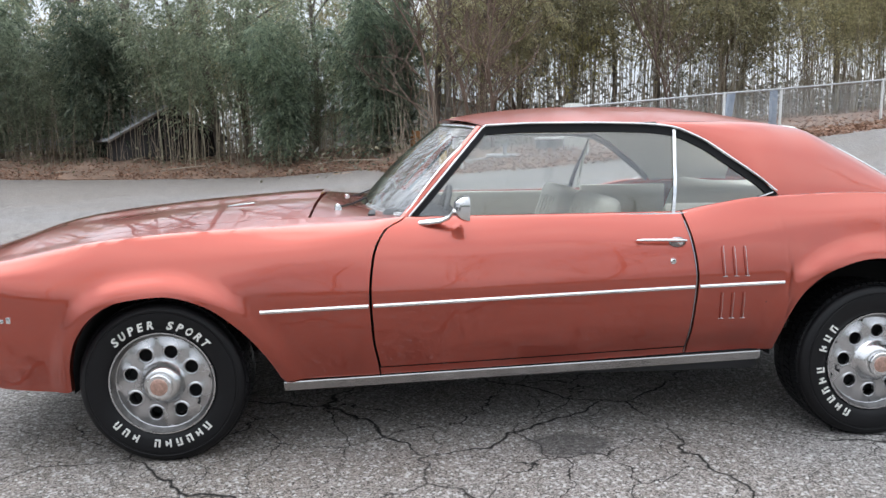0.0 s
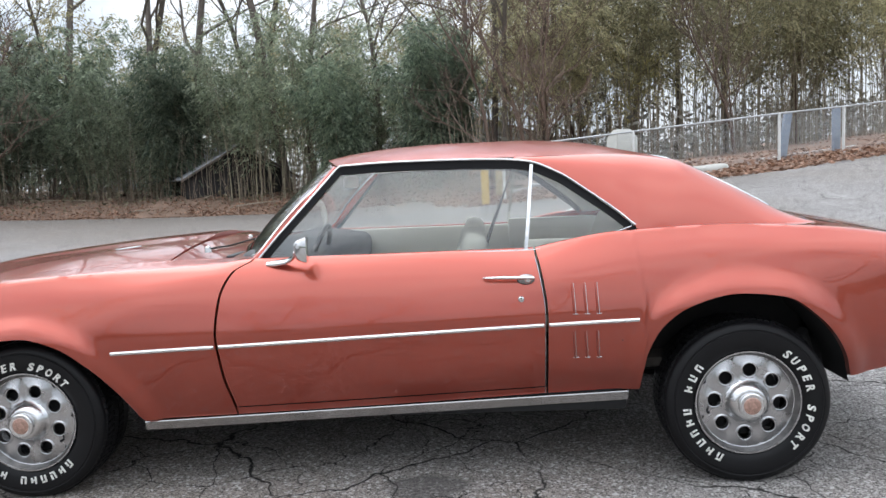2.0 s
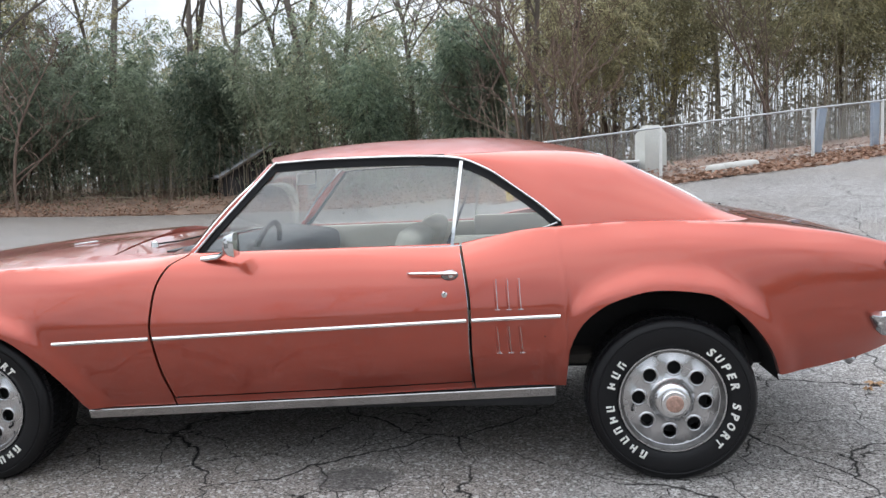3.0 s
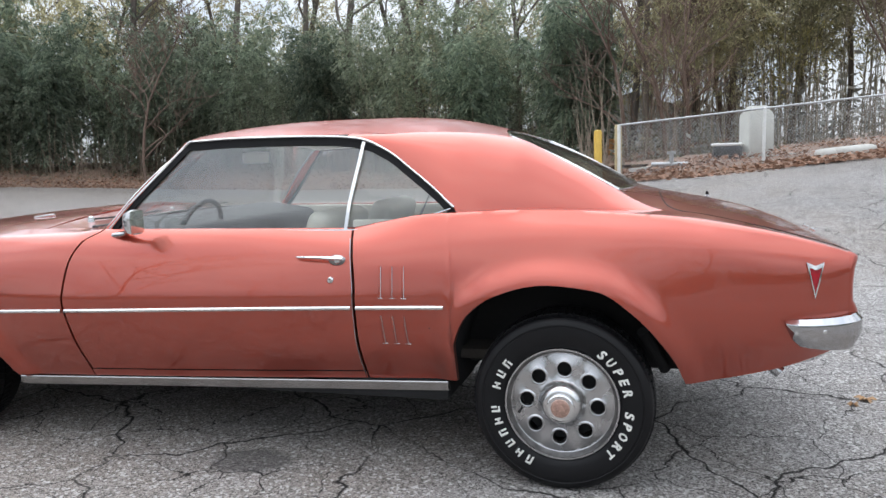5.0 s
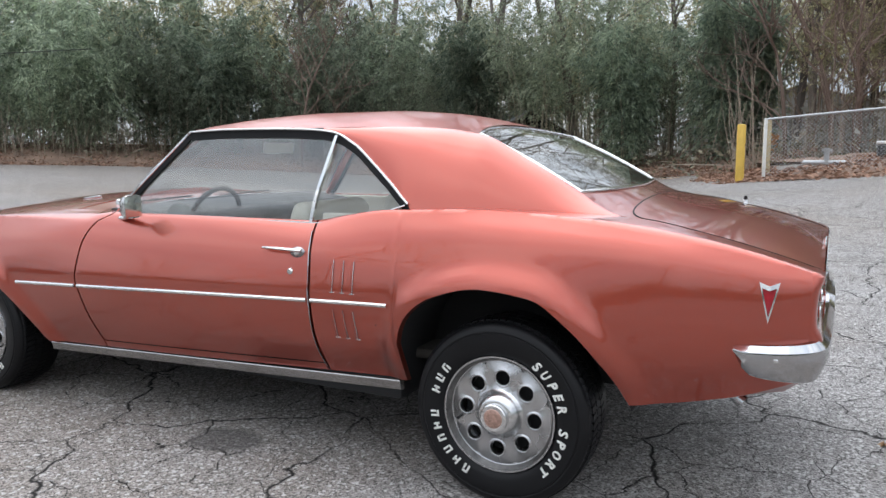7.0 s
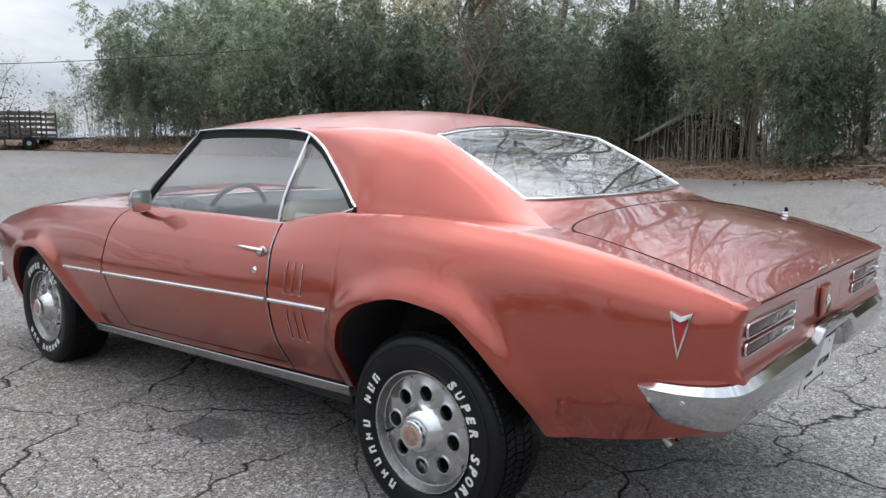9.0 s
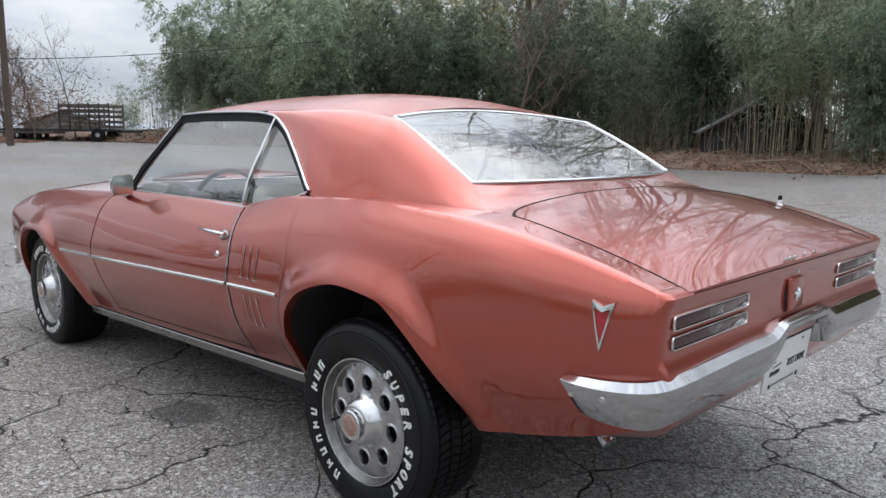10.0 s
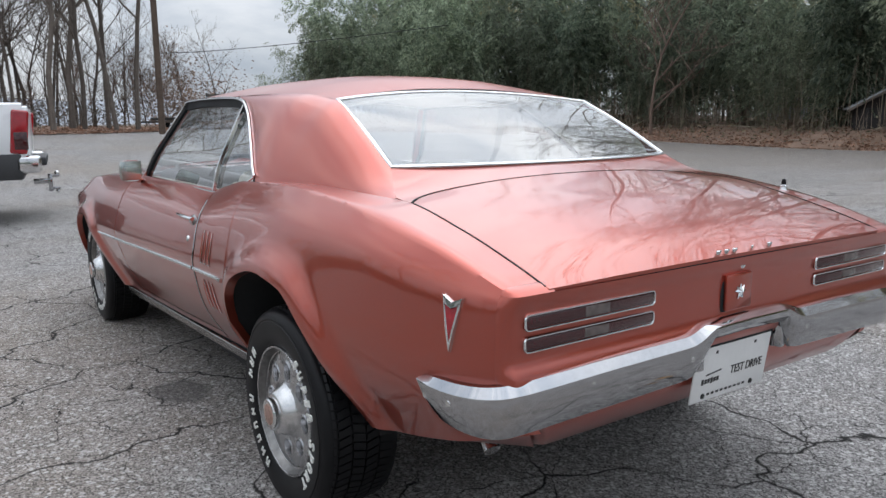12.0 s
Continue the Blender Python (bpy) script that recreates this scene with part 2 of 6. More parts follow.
    t.links.new(mx.outputs[0], c2.inputs["Fac"])
    t.links.new(c1.outputs["Color"], c2.inputs["Color1"])
    # the oil stain between the wheels
    off = t.nodes.new("ShaderNodeVectorMath")
    off.operation = "SUBTRACT"
    off.inputs[1].default_value = (STAIN[0] + 0.09, STAIN[1] + 0.09, 0.0)
    scl = t.nodes.new("ShaderNodeVectorMath")
    scl.operation = "MULTIPLY"
    scl.inputs[1].default_value = (1 / 0.17, 1 / 0.13, 0)
    ln = t.nodes.new("ShaderNodeVectorMath")
    ln.operation = "LENGTH"
    warp2 = t.nodes.new("ShaderNodeVectorMath")
    sc2 = t.nodes.new("ShaderNodeVectorMath")
    sc2.operation = "SCALE"
    sc2.inputs["Scale"].default_value = 0.18
    t.links.new(warp.outputs["Color"], sc2.inputs[0])
    t.links.new(co.outputs["Object"], warp2.inputs[0])
    t.links.new(sc2.outputs[0], warp2.inputs[1])
    t.links.new(warp2.outputs[0], off.inputs[0])
    t.links.new(off.outputs[0], scl.inputs[0])
    t.links.new(scl.outputs[0], ln.inputs[0])
    st = t.nodes.new("ShaderNodeMapRange")
    st.inputs["From Min"].default_value, st.inputs["From Max"].default_value = 1.05, 0.75
    st.inputs["To Max"].default_value = 0.62
    t.links.new(ln.outputs["Value"], st.inputs["Value"])
    c3 = t.nodes.new("ShaderNodeMixRGB")
    c3.inputs["Color2"].default_value = (0.055, 0.053, 0.052, 1)
    t.links.new(st.outputs["Result"], c3.inputs["Fac"])
    t.links.new(c2.outputs["Color"], c3.inputs["Color1"])
    t.links.new(c3.outputs["Color"], p.inputs["Base Color"])
    hs = t.nodes.new("ShaderNodeMath")
    hs.operation = "MULTIPLY_ADD"
    hs.inputs[1].default_value = -3.0
    t.links.new(mx.outputs[0], hs.inputs[0])
    t.links.new(stone.outputs["Distance"], hs.inputs[2])
    bp = t.nodes.new("ShaderNodeBump")
    bp.inputs["Strength"].default_value, bp.inputs["Distance"].default_value = 0.7, 0.004
    t.links.new(hs.outputs[0], bp.inputs["Height"])
    t.links.new(bp.outputs["Normal"], p.inputs["Normal"])
    return m


STAIN = (1.535, -0.84)
PAINT = paint_material()
FADED_PAINT = paint_material("faded_roof_paint", 0.4)
ASPHALT = asphalt_material()
CHROME = material("chrome", (0.72, 0.72, 0.72), rough=0.10, metal=1.0, vary=0.05, scale=9, fine=90, rvary=0.06)
WORN_CHROME = material("pitted_chrome", (0.45, 0.45, 0.46), rough=0.07, metal=1.0, vary=0.08, scale=5, fine=70, rvary=0.06, bump=0.018, bump_scale=10)
SILL_METAL = material("scuffed_sill_metal", (0.40, 0.39, 0.385), rough=0.22, metal=1.0, vary=0.10, scale=3, fine=40, rvary=0.08)
# darker copy of the chrome: the handle scoop's dark reflection put into colour
DARK_CHROME = material("shaded_chrome", (0.30, 0.28, 0.28), rough=0.10, metal=1.0, vary=0.05, scale=9, fine=90)
STEEL = material("machined_wheel_metal", (0.50, 0.50, 0.51), rough=0.27, metal=1.0, vary=0.02, scale=6, fine=220, rvary=0.03)
SATIN = material("turned_cone_metal", (0.66, 0.66, 0.66), rough=0.20, metal=1.0, vary=0.02, scale=6, fine=220, rvary=0.03)
RUBBER = material("tyre_rubber", (0.006, 0.006, 0.007), rough=0.46, vary=0.25, scale=9, fine=150)
BLACK = material("black_underside", (0.012, 0.012, 0.013), rough=0.85, vary=0.3)
SEAL = material("black_rubber_seal", (0.014, 0.014, 0.015), rough=0.55, vary=0.2)
LETTER = material("raised_white_letters", (0.74, 0.74, 0.70), rough=0.7, vary=0.12, scale=30)
VINYL = material("off_white_vinyl", (0.62, 0.60, 0.52), rough=0.5, vary=0.08, scale=8, bump=0.08, bump_scale=220)
DASH = material("black_dash_vinyl", (0.03, 0.03, 0.032), rough=0.5, vary=0.2, bump=0.1, bump_scale=200)
CARPET = material("dark_carpet", (0.04, 0.035, 0.03), rough=1.0, vary=0.3)
GLASS = glass_material("window_glass", (0.90, 0.92, 0.91), haze=0.05)
SEAL.node_tree.nodes["Principled BSDF"].inputs["Specular IOR Level"].default_value = 0.12
RUBBER.node_tree.nodes["Principled BSDF"].inputs["Specular IOR Level"].default_value = 0.25
LENS = material("dark_red_lens", (0.045, 0.008, 0.010), rough=0.12, vary=0.35, scale=25, fine=200, coat=0.6)
LENS_CLEAR = material("smoky_clear_lens", (0.10, 0.08, 0.075), rough=0.15, vary=0.3, scale=40, coat=0.6)
RED_LENS = material("red_marker_lens", (0.30, 0.010, 0.018), rough=0.15, vary=0.3, scale=30, coat=0.7)
WHITE = material("white_plastic", (0.74, 0.74, 0.73), rough=0.45, vary=0.05)
INK = material("black_ink", (0.02, 0.02, 0.02), rough=0.6, vary=0.1)
MIRROR = material("mirror_glass", (0.56, 0.60, 0.57), rough=0.16, metal=1.0, vary=0.02, rvary=0.01)

# ---------------------------------------------------------------- mesh helpers
def part(name, bm, mat, parent=None, label="", sharp=35):
    """Links a bmesh or mesh as one mesh object under a thing or a part."""
    if isinstance(bm, bmesh.types.BMesh):
        me = bpy.data.meshes.new(name)
        bm.to_mesh(me)
        bm.free()
    else:
        me = bm
    me.materials.clear()
    me.materials.append(mat)
    for f in me.polygons:
        f.use_smooth = True
    me.set_sharp_from_angle(angle=radians(sharp))
    ob = new(name, me)
    if parent is not None:
        ob.parent = parent
    if label:
        tagged(ob, label=label)
    return ob


def pchip(points):
    """A smooth curve through (x, y) points that does not overshoot."""
    xs, ys = np.array([p[0] for p in points], float), np.array([p[1] for p in points], float)
    h, d = np.diff(xs), np.diff(ys) / np.diff(xs)
    m = np.zeros(len(xs))
    m[0], m[-1] = d[0], d[-1]
    for i in range(1, len(xs) - 1):
        if d[i - 1] * d[i] > 0:
            w1, w2 = 2 * h[i] + h[i - 1], h[i] + 2 * h[i - 1]
            m[i] = (w1 + w2) / (w1 / d[i - 1] + w2 / d[i])

    def f(x):
        x = np.clip(np.asarray(x, float), xs[0], xs[-1])
        i = np.clip(np.searchsorted(xs, x, side="right") - 1, 0, len(xs) - 2)
        t = (x - xs[i]) / h[i]
        return ((1 + 2 * t) * (1 - t) ** 2 * ys[i] + t * (1 - t) ** 2 * h[i] * m[i]
                + t * t * (3 - 2 * t) * ys[i + 1] + t * t * (t - 1) * h[i] * m[i + 1])
    return f


def grid_mesh(name, P, rim=None, flip=False, top_rim=None):
    """A sheet through an n x m x 3 array of places; rim: the way in which its border is folded in."""
    n, m = P.shape[:2]
    v = [tuple(p) for p in P.reshape(-1, 3)]
    f = [(i * m + j, (i + 1) * m + j, (i + 1) * m + j + 1, i * m + j + 1) for i in range(n - 1) for j in range(m - 1)]
    if rim is not None:
        loop = [(i, 0) for i in range(n)] + [(n - 1, j) for j in range(1, m)] + [(i, m - 1) for i in range(n - 2, -1, -1)] + [(0, j) for j in range(m - 2, 0, -1)]
        first = len(v)
        for i, j in loop:
            q, way = P[i, j], top_rim if top_rim is not None and j == m - 1 else rim
            v.append((q[0] + way[0], q[1] + way[1], q[2] + way[2]))
        k = len(loop)
        for a in range(k):
            b = (a + 1) % k
            ia, ib = loop[a][0] * m + loop[a][1], loop[b][0] * m + loop[b][1]
            f.append((ia, first + a, first + b, ib))
    if flip:
        f = [tuple(reversed(q)) for q in f]
    me = bpy.data.meshes.new(name)
    me.from_pydata(v, [], f)
    me.update()
    return me


def smooth01(t):
    t = np.clip(t, 0, 1)
    return t * t * (3 - 2 * t)


def mirrored(P):
    Q = P.copy()
    Q[..., 1] *= -1
    return Q


def sweep(path, section, closed=False, cap=True, up=(0, 0, 1), scale=None):
    """A bmesh: the section's (side, up) points carried along a path."""
    bm = bmesh.new()
    pts = [Vector(p) for p in path]
    n, rings = len(pts), []
    for i, p in enumerate(pts):
        a, b = pts[max(i - 1, 0)], pts[min(i + 1, n - 1)]
        if closed:
            a, b = pts[i - 1], pts[(i + 1) % n]
        t = (b - a).normalized()
        u = Vector(up[i] if isinstance(up, list) else up)
        u = (u - t * u.dot(t)).normalized()
        s = t.cross(u)
        k = scale[i] if scale else 1
        rings.append([bm.verts.new(p + s * (x * k) + u * (y * k)) for x, y in section])
    m = len(section)
    for i in range(n if closed else n - 1):
        a, b = rings[i], rings[(i + 1) % n]
        for j in range(m):
            bm.faces.new((a[j], a[(j + 1) % m], b[(j + 1) % m], b[j]))
    if cap and not closed:
        bm.faces.new(list(reversed(rings[0])))
        bm.faces.new(rings[-1])
    bmesh.ops.recalc_face_normals(bm, faces=bm.faces)
    return bm


def oval(w, h, n=8):
    return [(w * math.cos(2 * math.pi * i / n), h * math.sin(2 * math.pi * i / n)) for i in range(n)]


def revolve(profile, n=64, axis="y", cap=False):
    """A bmesh: (radius, along) points turned round the axis."""
    bm = bmesh.new()
    rings = []
    for r, a in profile:
        ring = []
        for i in range(n):
            t = 2 * math.pi * i / n
            c, s = r * math.cos(t), r * math.sin(t)
            ring.append(bm.verts.new((c, a, s) if axis == "y" else (c, s, a)))
        rings.append(ring)
    for p, q in zip(rings, rings[1:]):
        for i in range(n):
            bm.faces.new((p[i], p[(i + 1) % n], q[(i + 1) % n], q[i]))
    if cap:
        bm.faces.new(rings[0])
        bm.faces.new(rings[-1])
    bmesh.ops.recalc_face_normals(bm, faces=bm.faces)
    return bm


def box(size, at=(0, 0, 0), bevel=0.0, turn=None, bm=None, seg=2):
    """A bmesh box of that size, bevelled, turned by (rx, ry, rz) degrees; joined to bm where one is given."""
    b = bmesh.new()
    bmesh.ops.create_cube(b, size=1)
    bmesh.ops.scale(b, vec=size, verts=b.verts)
    if bevel:
        bmesh.ops.bevel(b, geom=list(b.edges), offset=bevel, segments=seg, affect="EDGES", profile=0.5)
    bmesh.ops.transform(b, matrix=pose(*at, *(turn or (0, 0, 0))), verts=b.verts)
    if bm is None:
        return b
    me = bpy.data.meshes.new("tmp")
    b.to_mesh(me)
    b.free()
    bm.from_mesh(me)
    bpy.data.meshes.remove(me)
    return bm


def text_mesh(word, height, depth=0.002, bold=0.0, slant=0.0):
    """The outlines of a word in the built-in font as a flat mesh in its x-y plane, with its width."""
    cu = bpy.data.curves.new("word", "FONT")
    cu.body, cu.size, cu.extrude = word, height / 0.7, depth / 2
    cu.resolution_u = 3
    cu.offset, cu.shear = bold, slant
    ob = new("word", cu)
    dg = bpy.context.evaluated_depsgraph_get()
    me = bpy.data.meshes.new_from_object(ob.evaluated_get(dg))
    bpy.data.objects.remove(ob)
    bpy.data.curves.remove(cu)
    xs = [v.co.x for v in me.vertices] or [0, 0]
    return me, min(xs), max(xs)


# ---------------------------------------------------------------- the car: its lines
car = tagged(new("car"), label="worn copper-orange two-door coupe parked on cracked asphalt", category="car")

# half widths and heights of six lines along the side, from the sill up to the hood and deck seams
LINES = [
    (pchip([(-.93, .60), (-.6, .79), (-.4, .815), (.43, .80), (1.5, .788), (2.3, .772), (3.15, .77), (3.45, .745), (3.62, .70), (3.69, .66)]),
     pchip([(-.93, .34), (-.6, .264), (-.4, .258), (.43, .272), (2.28, .334), (3.15, .364), (3.44, .415), (3.56, .452), (3.69, .50)])),
    (pchip([(-.93, .69), (-.6, .85), (0, .892), (.4, .877), (.8, .870), (2.1, .860), (2.4, .862), (2.75, .88), (3.2, .845), (3.5, .802), (3.63, .765), (3.69, .725)]),
     pchip([(-.93, .45), (-.5, .43), (.4, .44), (2.3, .478), (3.2, .52), (3.56, .55), (3.69, .58)])),
    (pchip([(-.93, .73), (-.6, .868), (-.2, .91), (.4, .922), (.8, .922), (1.4, .908), (2.0, .898), (2.35, .900), (2.75, .905), (3.1, .878), (3.5, .824), (3.62, .795), (3.66, .775), (3.69, .745)]),
     pchip([(-.93, .58), (-.5, .60), (.4, .600), (.8, .612), (2.0, .645), (2.35, .65), (2.75, .665), (3.2, .645), (3.5, .635), (3.69, .63)])),
    (pchip([(-.93, .72), (-.6, .855), (0, .88), (.4, .885), (.8, .874), (1.9, .855), (2.12, .862), (2.4, .858), (2.75, .858), (3.2, .843), (3.5, .812), (3.62, .79), (3.66, .775), (3.69, .75)]),
     pchip([(-.93, .67), (-.5, .70), (.4, .76), (.8, .785), (2.1, .80), (2.4, .83), (2.75, .855), (3.2, .83), (3.5, .78), (3.69, .755)])),
    (pchip([(-.93, .68), (-.57, .805), (0, .82), (.74, .815), (.92, .808), (1.5, .80), (1.95, .79), (2.3, .79), (2.65, .79), (3.03, .785), (3.38, .775), (3.6, .765), (3.66, .757), (3.69, .738)]),
     pchip([(-.93, .695), (-.57, .755), (-.165, .828), (.245, .857), (.744, .868), (.92, .885), (1.5, .887), (1.95, .888), (2.1, .910), (2.3, .940), (2.65, .957), (3.03, .937), (3.38, .887), (3.6, .831), (3.69, .800)])),
    (pchip([(-.93, .58), (-.57, .70), (.245, .70), (.744, .71), (.92, .775), (1.95, .757), (2.3, .771), (2.4, .765), (2.65, .722), (2.93, .677), (3.14, .664), (3.69, .668)]),
     pchip([(-.93, .705), (-.57, .772), (-.165, .846), (.245, .876), (.6, .889), (.744, .890), (.92, .892), (1.95, .893), (2.1, .915), (2.3, .944), (2.65, .960), (2.95, .948), (3.14, .938), (3.38, .892), (3.6, .832), (3.69, .802)])),
]
HOOD_TOP = pchip([(-.93, .735), (-.8, .775), (-.585, .838), (-.345, .87), (.138, .918), (.529, .942), (.75, .945)])
DECK_TOP = pchip([(2.9, 1.035), (2.985, 1.006), (3.14, .967), (3.38, .918), (3.55, .868), (3.69, .806)])
ARCHES = [
    [(-.350, .24), (-.345, .30), (-.308, .445), (-.23, .557), (-.126, .617), (.034, .634), (.172, .599), (.289, .512), (.385, .381), (.436, .271), (.45, .24)],
    [(2.372, .30), (2.366, .40), (2.374, .46), (2.418, .579), (2.531, .673), (2.707, .715), (2.875, .697), (2.984, .627), (3.074, .53), (3.146, .405), (3.165, .33)],
]


def round_arch(pts, n=60):
    """Points along a smooth curve through an arch's marks."""
    s = np.cumsum([0] + [math.dist(a, b) for a, b in zip(pts, pts[1:])])
    fx, fz = pchip([(a, p[0]) for a, p in zip(s, pts)]), pchip([(a, p[1]) for a, p in zip(s, pts)])
    q = np.linspace(0, s[-1], n)
    return np.stack([fx(q), fz(q)], 1)


ARCH_CURVES = [round_arch(a) for a in ARCHES]


def arch_floor(x):
    """The lower edge of the side at x: the sill, or the wheel arch above it."""
    z = LINES[0][1](x)
    for c in ARCH_CURVES:
        order = np.argsort(c[:, 0])
        a = np.interp(x, c[order, 0], c[order, 1], left=-1, right=-1)
        z = np.maximum(z, a)
    return z


def surf(x, v):
    """The left side's place at x and line v (0 sill to 5 seam)."""
    x, v = np.broadcast_arrays(np.asarray(x, float), np.asarray(v, float))
    W, Z = np.stack([l[0](x) for l in LINES]), np.stack([l[1](x) for l in LINES])
    i = np.clip(v.astype(int), 0, 4)
    t = v - i
    # the shoulder is folded to a crease along the front fender and the rear quarter
    fold = .85 * np.maximum(1 - smooth01((x - .45) / .3), smooth01((x - 2.15) / .35))
    # and the side along its widest line, where the moulding runs
    waist = .8 * smooth01((x - .25) / .35) * (1 - smooth01((x - 2.2) / .3)) + .55 * smooth01((x - 2.95) / .3)
    out = []
    for K in (W, Z):
        K = np.concatenate([2 * K[:1] - K[1:2], K, 2 * K[-1:] - K[-2:-1]])
        p0, p1, p2, p3 = (np.take_along_axis(K, (i + k)[None], 0)[0] for k in range(4))
        m1, m2, chord = (p2 - p0) / 2, (p3 - p1) / 2, p2 - p1
        m1, m2 = m1 + np.where(i == 4, fold, np.where(i == 2, waist, 0)) * (chord - m1), m2 + np.where(i == 3, fold, np.where(i == 1, waist, 0)) * (chord - m2)
        out.append((1 + 2 * t) * (1 - t) ** 2 * p1 + t * (1 - t) ** 2 * m1 + t * t * (3 - 2 * t) * p2 + t * t * (t - 1) * m2)
    w, z = out
    lip = np.zeros_like(w)
    for c in ARCH_CURVES:
        d = np.min(np.hypot(x[..., None] - c[:, 0], z[..., None] - c[:, 1]), -1)
        lip = np.maximum(lip, 0.026 * np.exp(-(d / 0.062) ** 3))
    w = w + lip * np.clip((4.2 - v) * 2, 0, 1)
    return w, z


def line_at(x, z):
    """The line v of the side at which it has the height z."""
    vs = np.linspace(0, 4.2, 64)
    _, Z = surf(np.asarray(x)[..., None], np.broadcast_to(vs, (*np.shape(x), 64)))
    flat, zz = Z.reshape(-1, 64), np.asarray(z).reshape(-1)
    return np.array([np.interp(b, np.maximum.accumulate(a), vs) for a, b in zip(flat, zz)]).reshape(np.shape(x))


def side_panel(left, right, top_v, cols, rows, ease=None, lift=0.0, band=None):
    """Places of a side panel between two edges x = left(z), right(z), from the sill or arch up to the line top_v."""
    s = np.linspace(0, 1, cols) if ease is None else ease
    x0 = left(np.array(.6)) + (right(np.array(.6)) - left(np.array(.6))) * s
    t = np.linspace(0, 1, rows)
    x = np.repeat(x0[:, None], rows, 1)
    z = np.full_like(x, .6)
    for _ in range(6):
        x = left(z) + (right(z) - left(z)) * s[:, None]
        lo = line_at(x[:, 0], arch_floor(x[:, 0]) + lift)
        if band:
            top_v = line_at(x[:, 0], arch_floor(x[:, 0]) + band)[:, None]
        v = lo[:, None] + (top_v - lo[:, None]) * t[None]
        w, z = surf(x, v)
    return np.stack([x, -w, z], -1)


def side_at(x, z):
    """The left side's outer y at x and the height z."""
    w, _ = surf(np.array([x]), line_at(np.array([x]), np.array([z])))
    return -float(w[0])


def both(name, P, mat, rim, label="", parent=None):
    """A panel on the left side and its mirror image on the right."""
    top = (0, .002, -.028)
    a = part(name, grid_mesh(name, P, rim, False, top if rim else None), mat, parent or car, label)
    b = part(name, grid_mesh(name, mirrored(P), (rim[0], -rim[1], rim[2]) if rim else None, True, (0, -.002, -.028) if rim else None), mat, parent or car, label)
    return a, b


const = lambda c: (lambda z: np.full_like(np.asarray(z, float), c))
DOOR_F = pchip([(.20, .812), (.307, .803), (.45, .782), (.621, .776), (.748, .788), (.852, .836), (.892, .907), (.95, .93)])
DOOR_R = pchip([(.20, 2.02), (.41, 2.016), (.508, 2.015), (.66, 2.017), (.81, 2.0), (.89, 1.985), (.95, 1.98)])
GAP = 0.005
s_nose = np.concatenate([np.linspace(0, .06, 6)[:-1], np.linspace(.06, 1, 110)])
both("front_fender", side_panel(const(-.93), lambda z: DOOR_F(z) - GAP, 5, 0, 30, s_nose), PAINT, (0, .03, -.004))
doors = both("door", side_panel(lambda z: DOOR_F(z) + GAP, lambda z: DOOR_R(z) - GAP, 4.75, 70, 30, lift=.034), PAINT, (0, .03, -.004))
both("rocker_panel", side_panel(lambda z: DOOR_F(z) + .001, lambda z: DOOR_R(z) - .001, 0, 40, 4, band=.029), PAINT, None)
s_tail = np.concatenate([np.linspace(0, .93, 110)[:-1], np.linspace(.93, 1, 14)])
both("quarter_panel", side_panel(lambda z: DOOR_R(z) + GAP, const(3.652), 5, 0, 34, s_tail), PAINT, (0, .03, -.004))
left_door = doors[0]


def top_sheet(x0, x1, height, nx, ny, inset=0.004, xf=None, power=2.2):
    """Places of a hood or deck sheet between the two seams."""
    s = np.linspace(-1, 1, ny)
    u = np.linspace(0, 1, nx)
    S, U = np.meshgrid(s, u)
    a = x0 if xf is None else xf(S)
    X = a + (x1 - a) * U
    Wd, Ze = LINES[5][0](X) - inset, LINES[5][1](X)
    Zc = height(X)
    return np.stack([X, S * Wd, Ze + (Zc - Ze) * (1 - np.abs(S) ** power)], -1)


hood_P = top_sheet(-.93, .535, HOOD_TOP, 60, 40, inset=.007)
# a long raised centre on the hood
hood_P[..., 2] += 0.012 * np.exp(-(hood_P[..., 1] / .20) ** 4) * np.clip((hood_P[..., 0] + .9) * 2, 0, 1)
hood = part("hood", grid_mesh("hood", hood_P, (0, 0, -.03)), PAINT, car, "copper-orange hood with a raised centre")
cowl_s, cowl_u = np.linspace(-1, 1, 40), np.linspace(0, 1, 8)
CS, CU = np.meshgrid(cowl_s, cowl_u)
cowl_x = .545 + (.715 + .20 * CS ** 2 - .545) * CU
cowl_w = LINES[5][0](cowl_x) - .004
cowl_z = LINES[5][1](cowl_x) + (.935 - .03 * CU - LINES[5][1](cowl_x)) * (1 - np.abs(CS) ** 2.2)
part("cowl_panel", grid_mesh("cowl_panel", np.stack([cowl_x, CS * cowl_w, cowl_z], -1), (0, 0, -.03)), PAINT, car)
TRUNK_F = lambda S: 3.085 + .03 * np.abs(S) ** 3 + .05 * np.abs(S) ** 14
trunk_P = top_sheet(3.09, 3.681, DECK_TOP, 40, 40, inset=.005, xf=TRUNK_F)
